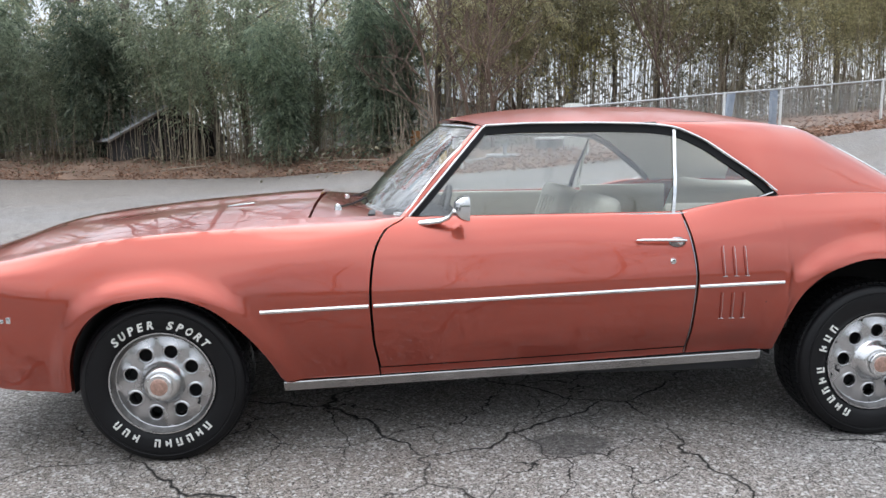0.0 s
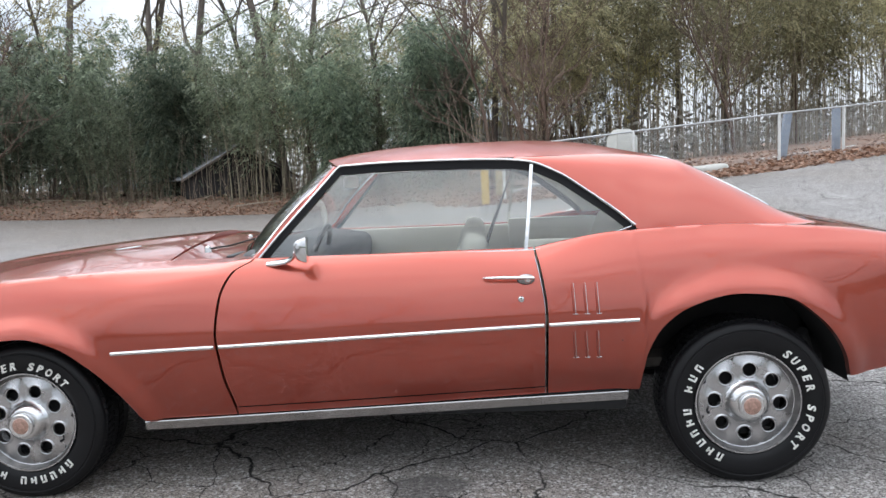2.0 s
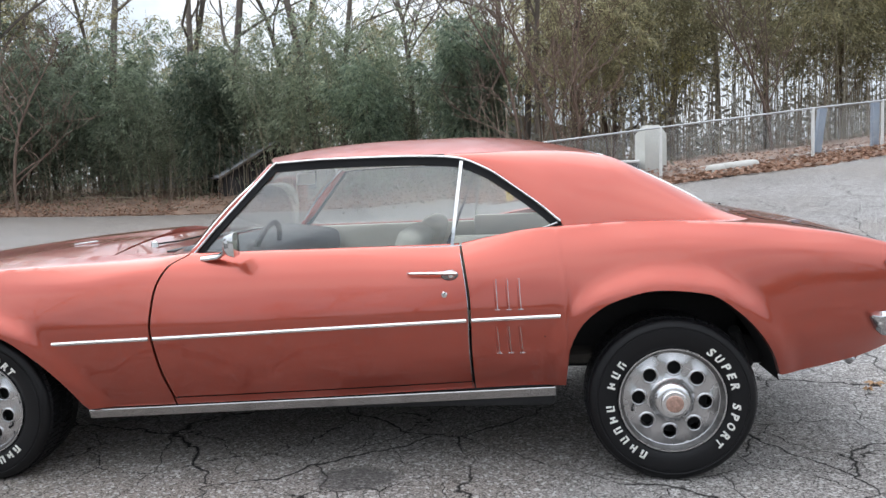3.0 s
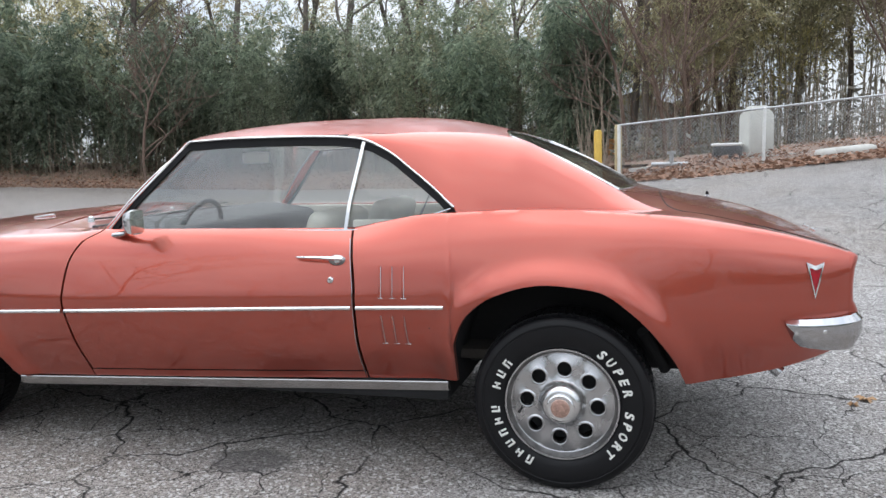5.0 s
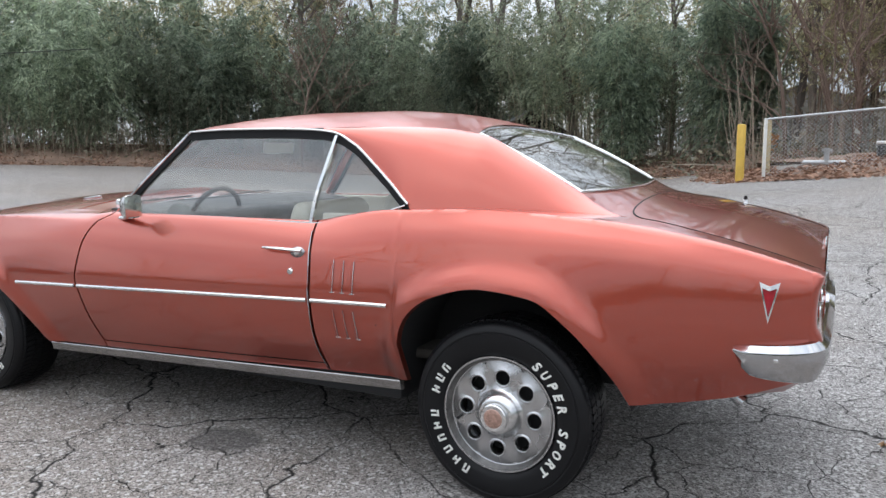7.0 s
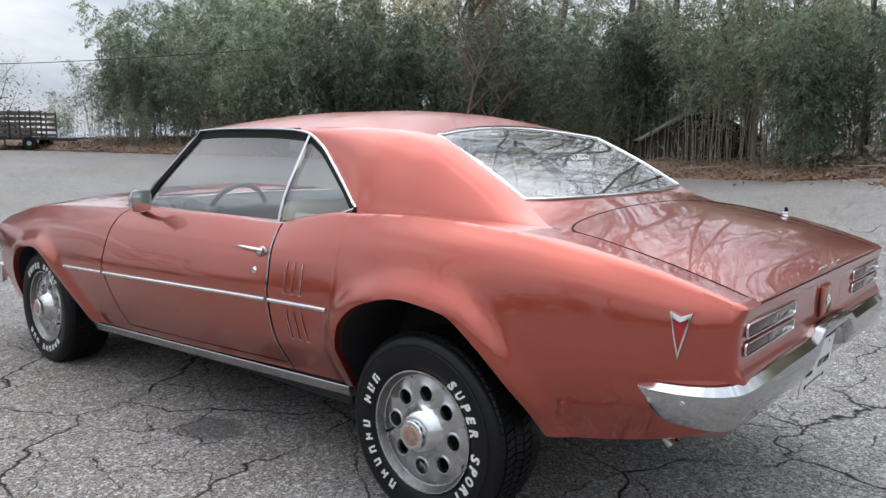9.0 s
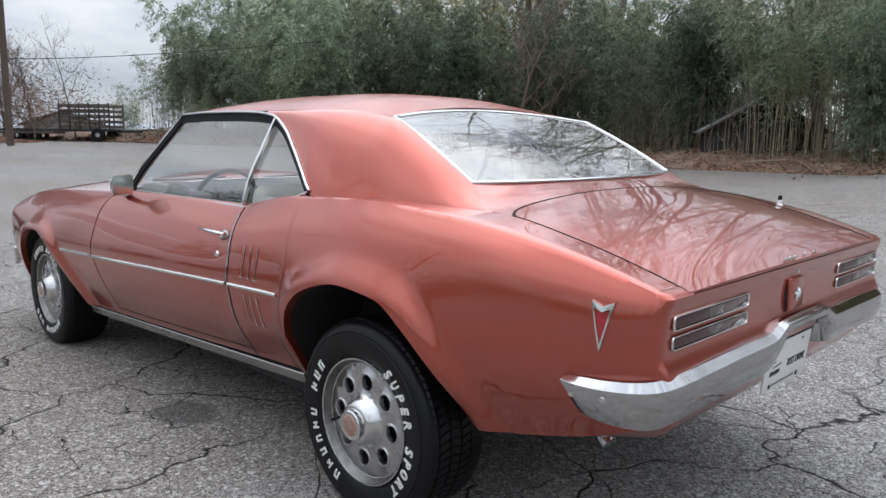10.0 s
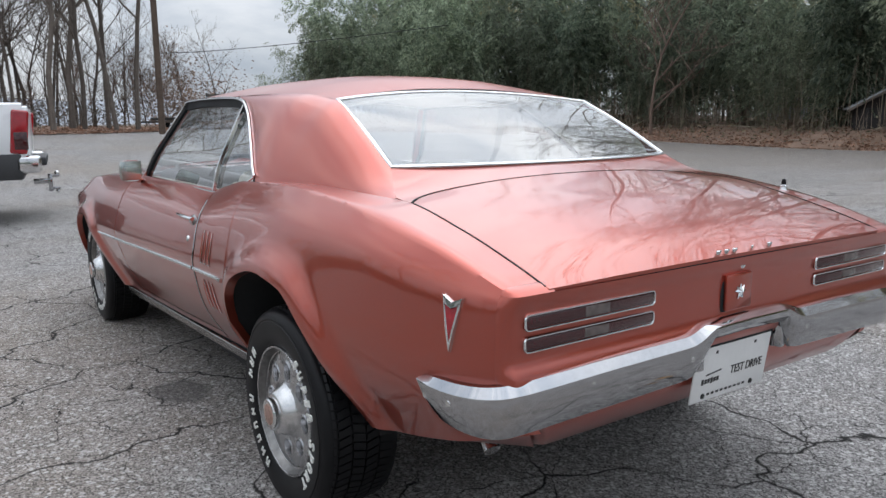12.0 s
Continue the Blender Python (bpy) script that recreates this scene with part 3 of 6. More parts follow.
# rounded front corners of the lid, and the dark gap round it
trunk_lid = part("trunk_lid", grid_mesh("trunk_lid", trunk_P, (0, 0, -.009)), PAINT, car, "copper-orange trunk lid with dust and reflections")
gap_line = [(x, -(float(LINES[5][0](x)) - .0025), float(LINES[5][1](x)) - .0015) for x in np.linspace(3.672, 3.185, 18)]
front_s = np.concatenate([np.linspace(-.99, -.8, 14), np.linspace(-.74, 0, 12)])
for s_ in front_s:
    x_ = float(TRUNK_F(s_))
    w_, e_ = float(LINES[5][0](x_)), float(LINES[5][1](x_))
    gap_line.append((x_ - .0025, s_ * w_, e_ + (float(DECK_TOP(x_)) - e_) * (1 - abs(s_) ** 2.2) - .0015))
gap_line += [(x, -y, z) for x, y, z in reversed(gap_line[:-1])]
part("lid_gap", sweep(gap_line, oval(.0035, .0035, 6)), SEAL, car, "dark gap round the trunk lid")
# ---------------------------------------------------------------- the roof and pillars
ROOF_E = pchip([(1.05, 1.205), (1.22, 1.234), (1.45, 1.243), (1.66, 1.245), (1.9, 1.243), (2.05, 1.243), (2.2, 1.242), (2.37, 1.236), (2.55, 1.214)])
ROOF_W = pchip([(1.05, .645), (1.22, .648), (1.6, .648), (2.0, .640), (2.2, .618), (2.37, .592), (2.55, .560)])
ROOF_C = pchip([(1.05, 1.262), (1.2, 1.294), (1.4, 1.317), (1.65, 1.328), (1.95, 1.328), (2.2, 1.312), (2.45, 1.260), (2.56, 1.232)])
rs, ru = np.linspace(-1, 1, 48), np.linspace(0, 1, 50)
RS, RU = np.meshgrid(rs, ru)
roof_f, roof_r = 1.09 + .135 * RS ** 2, 2.455 + .088 * RS ** 2
roof_x = roof_f + (roof_r - roof_f) * RU
roof_z = ROOF_E(roof_x) + (ROOF_C(roof_x) - ROOF_E(roof_x)) * (1 - np.abs(RS) ** 2.4)
roof_P = np.stack([roof_x, RS * ROOF_W(roof_x), roof_z], -1)
roof = part("roof", grid_mesh("roof", roof_P, None), FADED_PAINT, car, "copper-orange roof with faded paint")
head_P = roof_P * np.array([1, .97, 1]) - np.array([0, 0, .022])
part("headliner", grid_mesh("headliner", head_P, (0, 0, -.01)), VINYL, car)

WIN_TOP = pchip([(1.22, 1.229), (1.45, 1.237), (1.66, 1.236), (1.85, 1.231), (1.975, 1.219), (2.09, 1.172), (2.205, 1.092), (2.30, 1.020), (2.362, .966), (2.40, .94)])
WIN_LOW = pchip([(.8, .887), (1.96, .884), (2.1, .898), (2.25, .928), (2.362, .962)])
WIN_W = pchip([(.85, .792), (.97, .768), (1.1, .712), (1.235, .648)])
# the sail: from the window's edge or the quarter's seam up to the roof's edge or the rear glass
SAIL_EW = pchip([(1.90, .643), (1.96, .640), (2.2, .618), (2.37, .592), (2.545, .560), (2.75, .574), (2.93, .588), (3.0, .618), (3.09, .660), (3.15, .6605)])
SAIL_EZ = pchip([(1.90, 1.243), (1.96, 1.243), (2.2, 1.242), (2.37, 1.236), (2.545, 1.214), (2.75, 1.116), (2.93, 1.014), (3.0, .974), (3.09, .9425), (3.15, .936)])
sx, st = np.concatenate([np.linspace(1.925, 2.4, 40), np.linspace(2.41, 3.085, 40)]), np.linspace(0, 1, 18)
SX, ST = np.meshgrid(sx, st, indexing="ij")
ew, ez = SAIL_EW(SX), SAIL_EZ(SX)
seam_w, seam_z = LINES[5][0](SX) + .012, LINES[5][1](SX) - .006
# one smooth profile from the roof's edge down to the seam at every x, cut off along the window's edge
tall = np.clip((ez - seam_z) / .25, 0, 1)
c1w, c1z = ew + .28 * (seam_w - ew) + .036 * tall, ez - .08 * (ez - seam_z)
c2w, c2z = seam_w - .022 * tall, seam_z + .24 * (ez - seam_z)


def bezier(t, a, b, c, d):
    return (1 - t) ** 3 * a + 3 * t * (1 - t) ** 2 * b + 3 * t ** 2 * (1 - t) * c + t ** 3 * d


cut_z = np.maximum(WIN_TOP(sx) + .010 - np.clip(sx - 2.37, 0, 1) * 3, seam_z[:, 0])
fine_t = np.linspace(0, 1, 200)
cut_t = np.array([np.interp(-z, -bezier(fine_t, ez[i, 0], c1z[i, 0], c2z[i, 0], seam_z[i, 0]), fine_t) for i, z in enumerate(cut_z)])
QT = ST * cut_t[:, None]
sail_w, sail_z = bezier(QT, ew, c1w, c2w, seam_w), bezier(QT, ez, c1z, c2z, seam_z)
# towards the window the pillar comes flush with the glass
flush = WIN_W(np.minimum(cut_z, 1.235)) + .006 - sail_w[:, -1]
flush = flush * np.clip((2.46 - sx) / .16, 0, 1)
sail_w = sail_w + flush[:, None] * ST ** 2
both("sail_panel", np.stack([SX, -sail_w, sail_z], -1), PAINT, None, "copper-orange roof pillar")
both("pillar_trim", np.stack([SX, -sail_w + .022, sail_z - .006], -1)[:64, 3:], VINYL, None, "off-white inner pillar trim")

ds, du = np.linspace(-1, 1, 40), np.linspace(0, 1, 10)
DS, DU = np.meshgrid(ds, du)
deck_x0 = 2.985 - .055 * DS ** 2
deck_x = deck_x0 + (TRUNK_F(DS) - .005 - deck_x0) * DU
deck_w, deck_e = SAIL_EW(deck_x), SAIL_EZ(deck_x)
deck_z = deck_e + (DECK_TOP(deck_x) - deck_e) * (1 - np.abs(DS) ** 2.2)
part("rear_deck_panel", grid_mesh("rear_deck_panel", np.stack([deck_x, DS * deck_w, deck_z], -1), (0, 0, -.03)), PAINT, car)

A_BASE, A_TOP = Vector((.925, -.783, .893)), Vector((1.228, -.645, 1.226))
for sgn in (1, -1):
    flip = Vector((1, sgn, 1))
    path = [A_BASE.lerp(A_TOP, k / 8) * flip + Vector((-.014, .006 * sgn, .004)) for k in range(-1, 9)]
    part("windshield_pillar", sweep(path, [(-.016, -.016), (.014, -.016), (.016, 0), (.008, .007), (-.012, .007), (-.018, 0)], up=(-.7, -.5 * sgn, .5)), PAINT, car)

# ---------------------------------------------------------------- glass and its chrome
ws, wu = np.linspace(-1, 1, 30), np.linspace(0, 1, 14)
WS, WU = np.meshgrid(ws, wu)
lowx, topx = .715 + .195 * WS ** 2, 1.085 + .135 * WS ** 2
shield = np.stack([lowx + (topx - lowx) * WU - .012 * np.sin(WU * math.pi),
                   WS * (.775 + (.622 - .775) * WU), (.905 - .01 * WS ** 2) * (1 - WU) + (1.252 - .026 * WS ** 2) * WU + .012 * np.sin(WU * math.pi)], -1)
windshield = part("windshield", grid_mesh("windshield", shield), GLASS, car, "clear curved windshield glass")
windshield.visible_shadow = False
edge = [tuple(shield[0, j]) for j in range(30)] + [tuple(shield[i, -1]) for i in range(1, 14)] + [tuple(shield[-1, j]) for j in range(28, -1, -1)] + [tuple(shield[i, 0]) for i in range(12, 0, -1)]
part("windshield_trim", sweep(edge, oval(.013, .007), closed=True, up=(-.6, 0, .8)), CHROME, car, "bright windshield surround")

gs, gu = np.linspace(-1, 1, 30), np.linspace(0, 1, 16)
GS, GU = np.meshgrid(gs, gu)
gtx, gbx = 2.462 + .085 * GS ** 2, 2.985 - .055 * GS ** 2
gx = gtx + (gbx - gtx) * GU
gw = .552 + (.582 - .552) * GU
gz = (1.248 - .036 * GS ** 2) * (1 - GU) + (1.010 + .004 * GS ** 2) * GU + .016 * np.sin(GU * math.pi) * (1 - .5 * GS ** 2)
back = np.stack([gx, GS * gw, gz], -1)
rear_window = part("rear_window", grid_mesh("rear_window", back), GLASS, car, "curved rear window reflecting the sky")
rear_window.visible_shadow = False
edge = [tuple(back[0, j]) for j in range(30)] + [tuple(back[i, -1]) for i in range(1, 16)] + [tuple(back[-1, j]) for j in range(28, -1, -1)] + [tuple(back[i, 0]) for i in range(14, 0, -1)]
part("rear_window_trim", sweep(edge, oval(.0075, .006), closed=True, up=(.55, 0, .83)), CHROME, car, "bright rear window surround")


def window_sheet(left, right, cols, rows, inset):
    s, t = np.linspace(0, 1, cols), np.linspace(0, 1, rows)
    z = np.full((cols, rows), 1.0)
    for _ in range(12):
        x = left(z) + (right(z) - left(z)) * s[:, None]
        z = WIN_LOW(x) - .01 + (WIN_TOP(x) - WIN_LOW(x) + .01) * t[None]
    return np.stack([x, -(WIN_W(z) - inset), z], -1)


win_front = lambda z: .925 + (1.224 - .925) * (z - .893) / (1.229 - .893)
win_post = lambda z: 1.953 + .040 * (z - .89) / .33
glass_panes = []
for name, P in (("door_window", window_sheet(win_front, win_post, 16, 10, .012)), ("quarter_window", window_sheet(win_post, const(2.36), 16, 10, .012))):
    for o in both(name, P, GLASS, None):
        o.visible_shadow = False
for sgn in (1, -1):
    up = (0, -sgn, .25)
    frame_line = [(win_front(z), -sgn * (WIN_W(z) + .004), float(z)) for z in np.linspace(.893, 1.215, 10)]
    frame_line += [(x, -sgn * (float(WIN_W(float(WIN_TOP(x)))) + .006), float(WIN_TOP(x)) + .006) for x in np.linspace(1.235, 1.95, 24)]
    frame_line += [(x, -sgn * (float(WIN_W(float(WIN_TOP(x)))) + .008), float(WIN_TOP(x)) + .006) for x in np.linspace(1.97, 2.368, 22)]
    part("window_trim", sweep(frame_line, oval(.0052, .0046), up=up), CHROME, car, "bright drip moulding over the side windows")
    seal = [(a + (.014 if i < 10 else 0) * 1, b * .985, c - (.0 if i < 10 else .020)) for i, (a, b, c) in enumerate(frame_line)]
    part("window_seal", sweep(seal, [(-.016, -.006), (.016, -.006), (.016, .006), (-.016, .006)], up=up), SEAL, car)
    post = [(win_post(z), -sgn * (WIN_W(z) + .000), float(z)) for z in np.linspace(.886, 1.212, 8)]
    part("window_divider", sweep(post, [(-.0065, -.008), (.0065, -.008), (.0065, .004), (-.0065, .004)], up=up), CHROME, car, "bright upright between the side windows")
    belt = [(x, -sgn * (float(WIN_W(float(WIN_LOW(x)))) + .003), float(WIN_LOW(x)) + .003) for x in np.linspace(.94, 2.355, 40)]
    part("belt_trim", sweep(belt, oval(.004, .004, 6), up=up), CHROME, car)
    # the side moulding in three lengths, and the bright sill
    for a, b in ((.373, .768), (.786, 2.004), (2.024, 2.352)):
        line = [(x, sgn * (side_at(x, .5525 + .0315 * x) - .002), .5525 + .0315 * x) for x in np.linspace(a, b, max(6, int((b - a) * 20)))]
        part("side_moulding", sweep(line, oval(.0085, .009), up=up), CHROME, car, "thin bright moulding along the side")
    guard = []
    for z in np.linspace(.33, .86, 22):
        x = float(DOOR_R(np.array(z))) - GAP - .001
        guard.append((x, sgn * (side_at(x, z) - .001), z))
    part("edge_guard", sweep(guard, oval(.0022, .0025, 6), up=up), WORN_CHROME, doors[0 if sgn > 0 else 1], "chipped bright strip down the door's edge")
    sill = [(x, -sgn * (.796 - .012 * (x - .43)), .243 + .0335 * (x - .43)) for x in np.linspace(.432, 2.33, 14)]
    part("sill_trim", sweep(sill, [(a * sgn, b) for a, b in ((-.022, -.022), (-.021, .010), (-.017, .012), (.016, .003), (.019, -.002), (.021, -.022))], up=(0, -sgn, 0)), SILL_METAL, car, "scuffed bright sill moulding", 12)

# ---------------------------------------------------------------- the tail
TAIL_X = pchip([(.41, 3.585), (.45, 3.625), (.50, 3.655), (.575, 3.672), (.61, 3.690), (.635, 3.684), (.66, 3.672), (.70, 3.671), (.76, 3.675), (.78, 3.681), (.792, 3.685)])
TAIL_END = 3.652
tail_wv, tail_zv = surf(np.full(80, TAIL_END), np.linspace(0, 5, 80))
tz = np.concatenate([np.linspace(.42, .5, 8)[:-1], np.linspace(.5, .799, 26)])
tail_w = np.interp(tz, np.maximum.accumulate(tail_zv), tail_wv)
tail_w = np.where(tz < .5, .62 + (tail_w - .62) * np.clip((tz - .42) / .08, 0, 1), tail_w)
ts = np.sin(np.linspace(-1, 1, 90) * math.pi / 2)
TS, TZ = np.meshgrid(ts, tz)
TW = np.repeat(tail_w[:, None], 90, 1)
edge_round = np.clip((np.abs(TS) - .955) / .045, 0, 1)
TXX = TAIL_X(TZ)
TXX = np.where(TZ > .5, TXX + (TAIL_END - TXX) * (1 - np.sqrt(np.clip(1 - edge_round ** 2, 0, 1))), TXX - .03 * edge_round)
tail_panel = part("tail_panel", grid_mesh("tail_panel", np.stack([TXX, TS * TW, TZ], -1)), PAINT, car, "copper-orange tail panel")
# the rounded top corner between quarter, lid and tail panel
cap_y = np.linspace(.650, TW[-1, -1], 20)
cap_x = np.interp(cap_y, TS[-1] * TW[-1], TXX[-1])
qw, qz = surf(np.full(40, TAIL_END), np.linspace(3.4, 5, 40))
back_z = np.interp(cap_y, qw[::-1], qz[::-1])
CF = np.linspace(0, 1, 6)[:, None]
both("tail_corner", np.stack([TAIL_END - .002 + (cap_x - TAIL_END + .002)[None] * CF, np.repeat(-cap_y[None], 6, 0), back_z[None] + (TZ[-1, -1] - back_z)[None] * CF ** 2], -1), PAINT, None)
both("valance_corner", np.stack([np.stack([np.linspace(a, 3.592, 8), np.linspace(-w, -.62, 8), np.linspace(z, .421, 8)], -1)
     for a, w, z in zip(np.linspace(3.2, 3.65, 20), LINES[0][0](np.linspace(3.2, 3.65, 20)), LINES[0][1](np.linspace(3.2, 3.65, 20)))]), PAINT, None)


def slot(y0, y1, z0, z1, parent_name="tail_lamp"):
    """A tail lamp: a recessed dark lens with a clear middle in a bright rounded bezel."""
    yc, zc, w, h = (y0 + y1) / 2, (z0 + z1) / 2, (y1 - y0) / 2, (z1 - z0) / 2
    x = float(TAIL_X(zc)) + .004
    loop = []
    for cx, cz, a0 in ((w - h * .55, h * .45, 0), (-w + h * .55, h * .45, 90), (-w + h * .55, -h * .45, 180), (w - h * .55, -h * .45, 270)):
        loop += [(x, yc + cx + h * .55 * math.cos(radians(a0 + k * 30)), zc + cz + h * .55 * math.sin(radians(a0 + k * 30))) for k in range(4)]
    bezel = part(parent_name, sweep(loop, oval(.0026, .0036, 6), closed=True, up=(1, 0, 0)), CHROME, car, "slim tail lamp with a bright bezel")
    part("lens", box((.012, 2 * w - .006, 2 * h - .006), (x - .004, yc, zc), .003), LENS, bezel, "dark red ribbed lens")
    part("reversing_lens", box((.012, .075, 2 * h - .008), (x - .0025, yc - .01 * (1 if yc > 0 else -1), zc), .003), LENS_CLEAR, bezel, "smoky clear lens")


for sgn in (1, -1):
    for z0, z1 in ((.724, .756), (.678, .708)):
        slot(min(sgn * .335, sgn * .722), max(sgn * .335, sgn * .722), z0, z1)

# black strip standing in for the dark gap under the lid's rear edge
part("trunk_seal", box((.008, 1.34, .007), (3.676, 0, .7995), .002), SEAL, car)
# fuel filler door with its emblem, and the trunk lock
fuel = part("fuel_door", box((.012, .104, .092), (3.678, -.020, .712), .005), PAINT, car, "hinged fuel filler door standing proud")
# black plate standing in for the shadow beside the proud door
part("fuel_door_recess", box((.010, .116, .100), (3.668, -.025, .709), .006), BLACK, car)
# a small spread-wing crest
star = bmesh.new()
hub = star.verts.new((3.694, -.020, .712))
pts = [star.verts.new((3.686, -.020 + r * math.sin(a), .712 + r * math.cos(a))) for a, r in
       ((0, .022), (.35, .010), (.8, .022), (1.1, .014), (1.5, .024), (1.9, .008), (2.6, .022), (math.pi, .013), (-2.6, .022), (-1.9, .008), (-1.5, .024), (-1.1, .014), (-.8, .022), (-.35, .010))]
for a, b in zip(pts, pts[1:] + pts[:1]):
    star.faces.new((hub, a, b))
part("crest", star, CHROME, fuel, "bright spread-wing crest", 10)
lock_b = revolve([(.0, .012), (.009, .012), (.0115, .008), (.0135, 0)], 24)
bmesh.ops.transform(lock_b, matrix=pose(3.668, -.006, .777, 0, 0, -90), verts=lock_b.verts)
part("trunk_lock", lock_b, CHROME, car, "round bright trunk lock")
# a worn maker's badge: plain bright shapes, two of them gone
for k, y in enumerate((-.105, -.075, -.045, -.005, .022, .062, .092)):
    if k in (3, 5):
        continue
    part("badge_letter", box((.006, .006 if k == 4 else .018, .015), (3.678, y * 1.08 + .005, .818), .003, (0, 24, 0)), CHROME, car)

# arrow-shaped side marker lamps
for sgn in (1, -1):
    m = bmesh.new()
    rows = []
    for k, d, t in ((1.15, -.002, 0), (1.12, .008, 0), (.80, .008, 1), (.76, .003, 1)):
        ring = []
        for a, b in ((-.024, .050), (0, .040), (.024, .050), (.010, -.012), (0, -.054), (-.010, -.012)):
            z = .7285 + b * k
            x = 3.548 + a * k
            ring.append(m.verts.new((x, sgn * (side_at(x, z) - d), z)))
        rows.append(ring)
    for p, q in zip(rows, rows[1:]):
        for i in range(6):
            m.faces.new((p[i], p[(i + 1) % 6], q[(i + 1) % 6], q[i]))
    inner = [v.co.copy() for v in rows[-1]]
    mk = part("side_marker", m, CHROME, car, "arrow-shaped red marker with a bright frame", 20)
    lens = bmesh.new()
    lens.faces.new([lens.verts.new(c) for c in inner])
    bmesh.ops.triangulate(lens, faces=lens.faces)
    ext = bmesh.ops.extrude_face_region(lens, geom=lens.faces[:])
    bmesh.ops.translate(lens, vec=(0, -sgn * .003, 0), verts=[e for e in ext["geom"] if isinstance(e, bmesh.types.BMVert)])
    part("lens", lens, RED_LENS, mk, "red arrow lens", 20)

# ---------------------------------------------------------------- rear bumper and plate
B_PATH = [(3.462, .838), (3.50, .838), (3.56, .835), (3.615, .826), (3.658, .808), (3.686, .776), (3.697, .72), (3.702, .64), (3.705, .5), (3.708, .36), (3.71, .235), (3.71, .205), (3.71, .18), (3.71, .15), (3.71, 0)]
B_TOP = [.596, .602, .606, .611, .616, .620, .623, .626, .630, .632, .634, .642, .650, .655, .657]
B_LOW = [.580, .515, .504, .501, .501, .503, .506, .510, .514, .518, .522, .528, .555, .606, .611]
b_run = np.cumsum([0] + [math.dist(p, q) for p, q in zip(B_PATH, B_PATH[1:])])
b_at = np.concatenate([np.linspace(0, b_run[9], 30), np.linspace(b_run[9], b_run[14], 22)[1:]])
half = list(zip(*(pchip(list(zip(b_run, values)))(b_at) for values in ([p[0] for p in B_PATH], [p[1] for p in B_PATH], B_TOP, B_LOW))))
full = [(x, -y, a, b) for x, y, a, b in half] + [(x, y, a, b) for x, y, a, b in reversed(half[:-1])]
bm = bmesh.new()
rings = []
for i, (x, y, a, b) in enumerate(full):
    p, q = full[max(i - 1, 0)], full[min(i + 1, len(full) - 1)]
    t = Vector((q[0] - p[0], q[1] - p[1], 0)).normalized()
    o = Vector((t.y, -t.x, 0))
    h = a - b
    rings.append([bm.verts.new(Vector((x, y, 0)) + o * d + Vector((0, 0, z))) for d, z in
                  ((-.045, a - .004), (-.022, a + .002), (-.010, a), (.008, a - .17 * h), (.0095, a - .25 * h), (.008, a - .55 * h), (-.006, b + .16 * h), (-.014, b + .03 * h), (-.024, b), (-.045, b + .01))])
for p, q in zip(rings, rings[1:]):
    for j in range(9):
        bm.faces.new((p[j], p[j + 1], q[j + 1], q[j]))
bm.faces.new(rings[0])
bm.faces.new(rings[-1])
bmesh.ops.recalc_face_normals(bm, faces=bm.faces)
bumper = part("rear_bumper", bm, WORN_CHROME, car, "dented chrome rear bumper with a raised middle", 26)
for x, y, z, rz in ((3.492, .8435, .562, 0), (3.575, .8405, .568, 6), (3.710, .56, .595, 90), (3.716, .24, .585, 90)):
    for sgn in (1, -1):
        b = revolve([(0, -.0035), (.006, -.003), (.0085, 0), (.0085, .006)], 14)
        bmesh.ops.transform(b, matrix=pose(x, -sgn * y, z, 0, 0, rz if sgn > 0 else 180 - rz), verts=b.verts)
        part("bumper_bolt", b, CHROME, bumper)
for sgn in (1, -1):
    part("bumper_bracket", box((.05, .03, .085), (3.668, sgn * .172, .575), .006, (0, 0, 12 * sgn)), WORN_CHROME, bumper)
# black block added for the shade in the gap under the bumper's middle
part("bumper_recess", box((.012, .30, .045), (3.672, 0, .588), .003), BLACK, bumper)
plate = part("dealer_plate", box((.004, .308, .146), (0, 0, 0), .0015), WHITE, car, "white plastic plate reading test drive")
plate.matrix_basis = pose(3.668, -.016, .508, 0, 8, 0)
for y in (-.075, .085):
    part("plate_hole", box((.002, .008, .008), (.0025, y, .058), .0008), INK, plate)
for y in (-.105, .095):
    b = revolve([(0, .002), (.007, .001), (.008, -.002)], 12)
    bmesh.ops.transform(b, matrix=pose(.003, y, -.058, 0, 0, -90), verts=b.verts)
    part("plate_screw", b, INK, plate)
word, wx0, wx1 = text_mesh("TEST DRIVE", .024, .001)
word.transform(pose(.0032, -.005, -.016, 90, 0, 90) @ pose(-wx0, 0, 0))
word.transform(Matrix.Translation((0, -.005, 0)) @ Matrix.Diagonal((1, .135 / (wx1 - wx0), 1, 1)) @ Matrix.Translation((0, .005, 0)))
part("plate_words", word, INK, plate)
for k in range(9):
    part("plate_small_print", box((.001, .010, .006), (.0028, -.085 + k * .0185, -.056), 0), INK, plate)
part("plate_logo_swoosh", box((.001, .060, .004), (.0028, -.075, .002), .0004, (6, 0, 0)), INK, plate)
for k in range(6):
    part("plate_logo_bar", box((.001, .0085, .012 if k % 3 else .016), (.0028, -.115 + k * .012, -.018), 0), INK, plate)

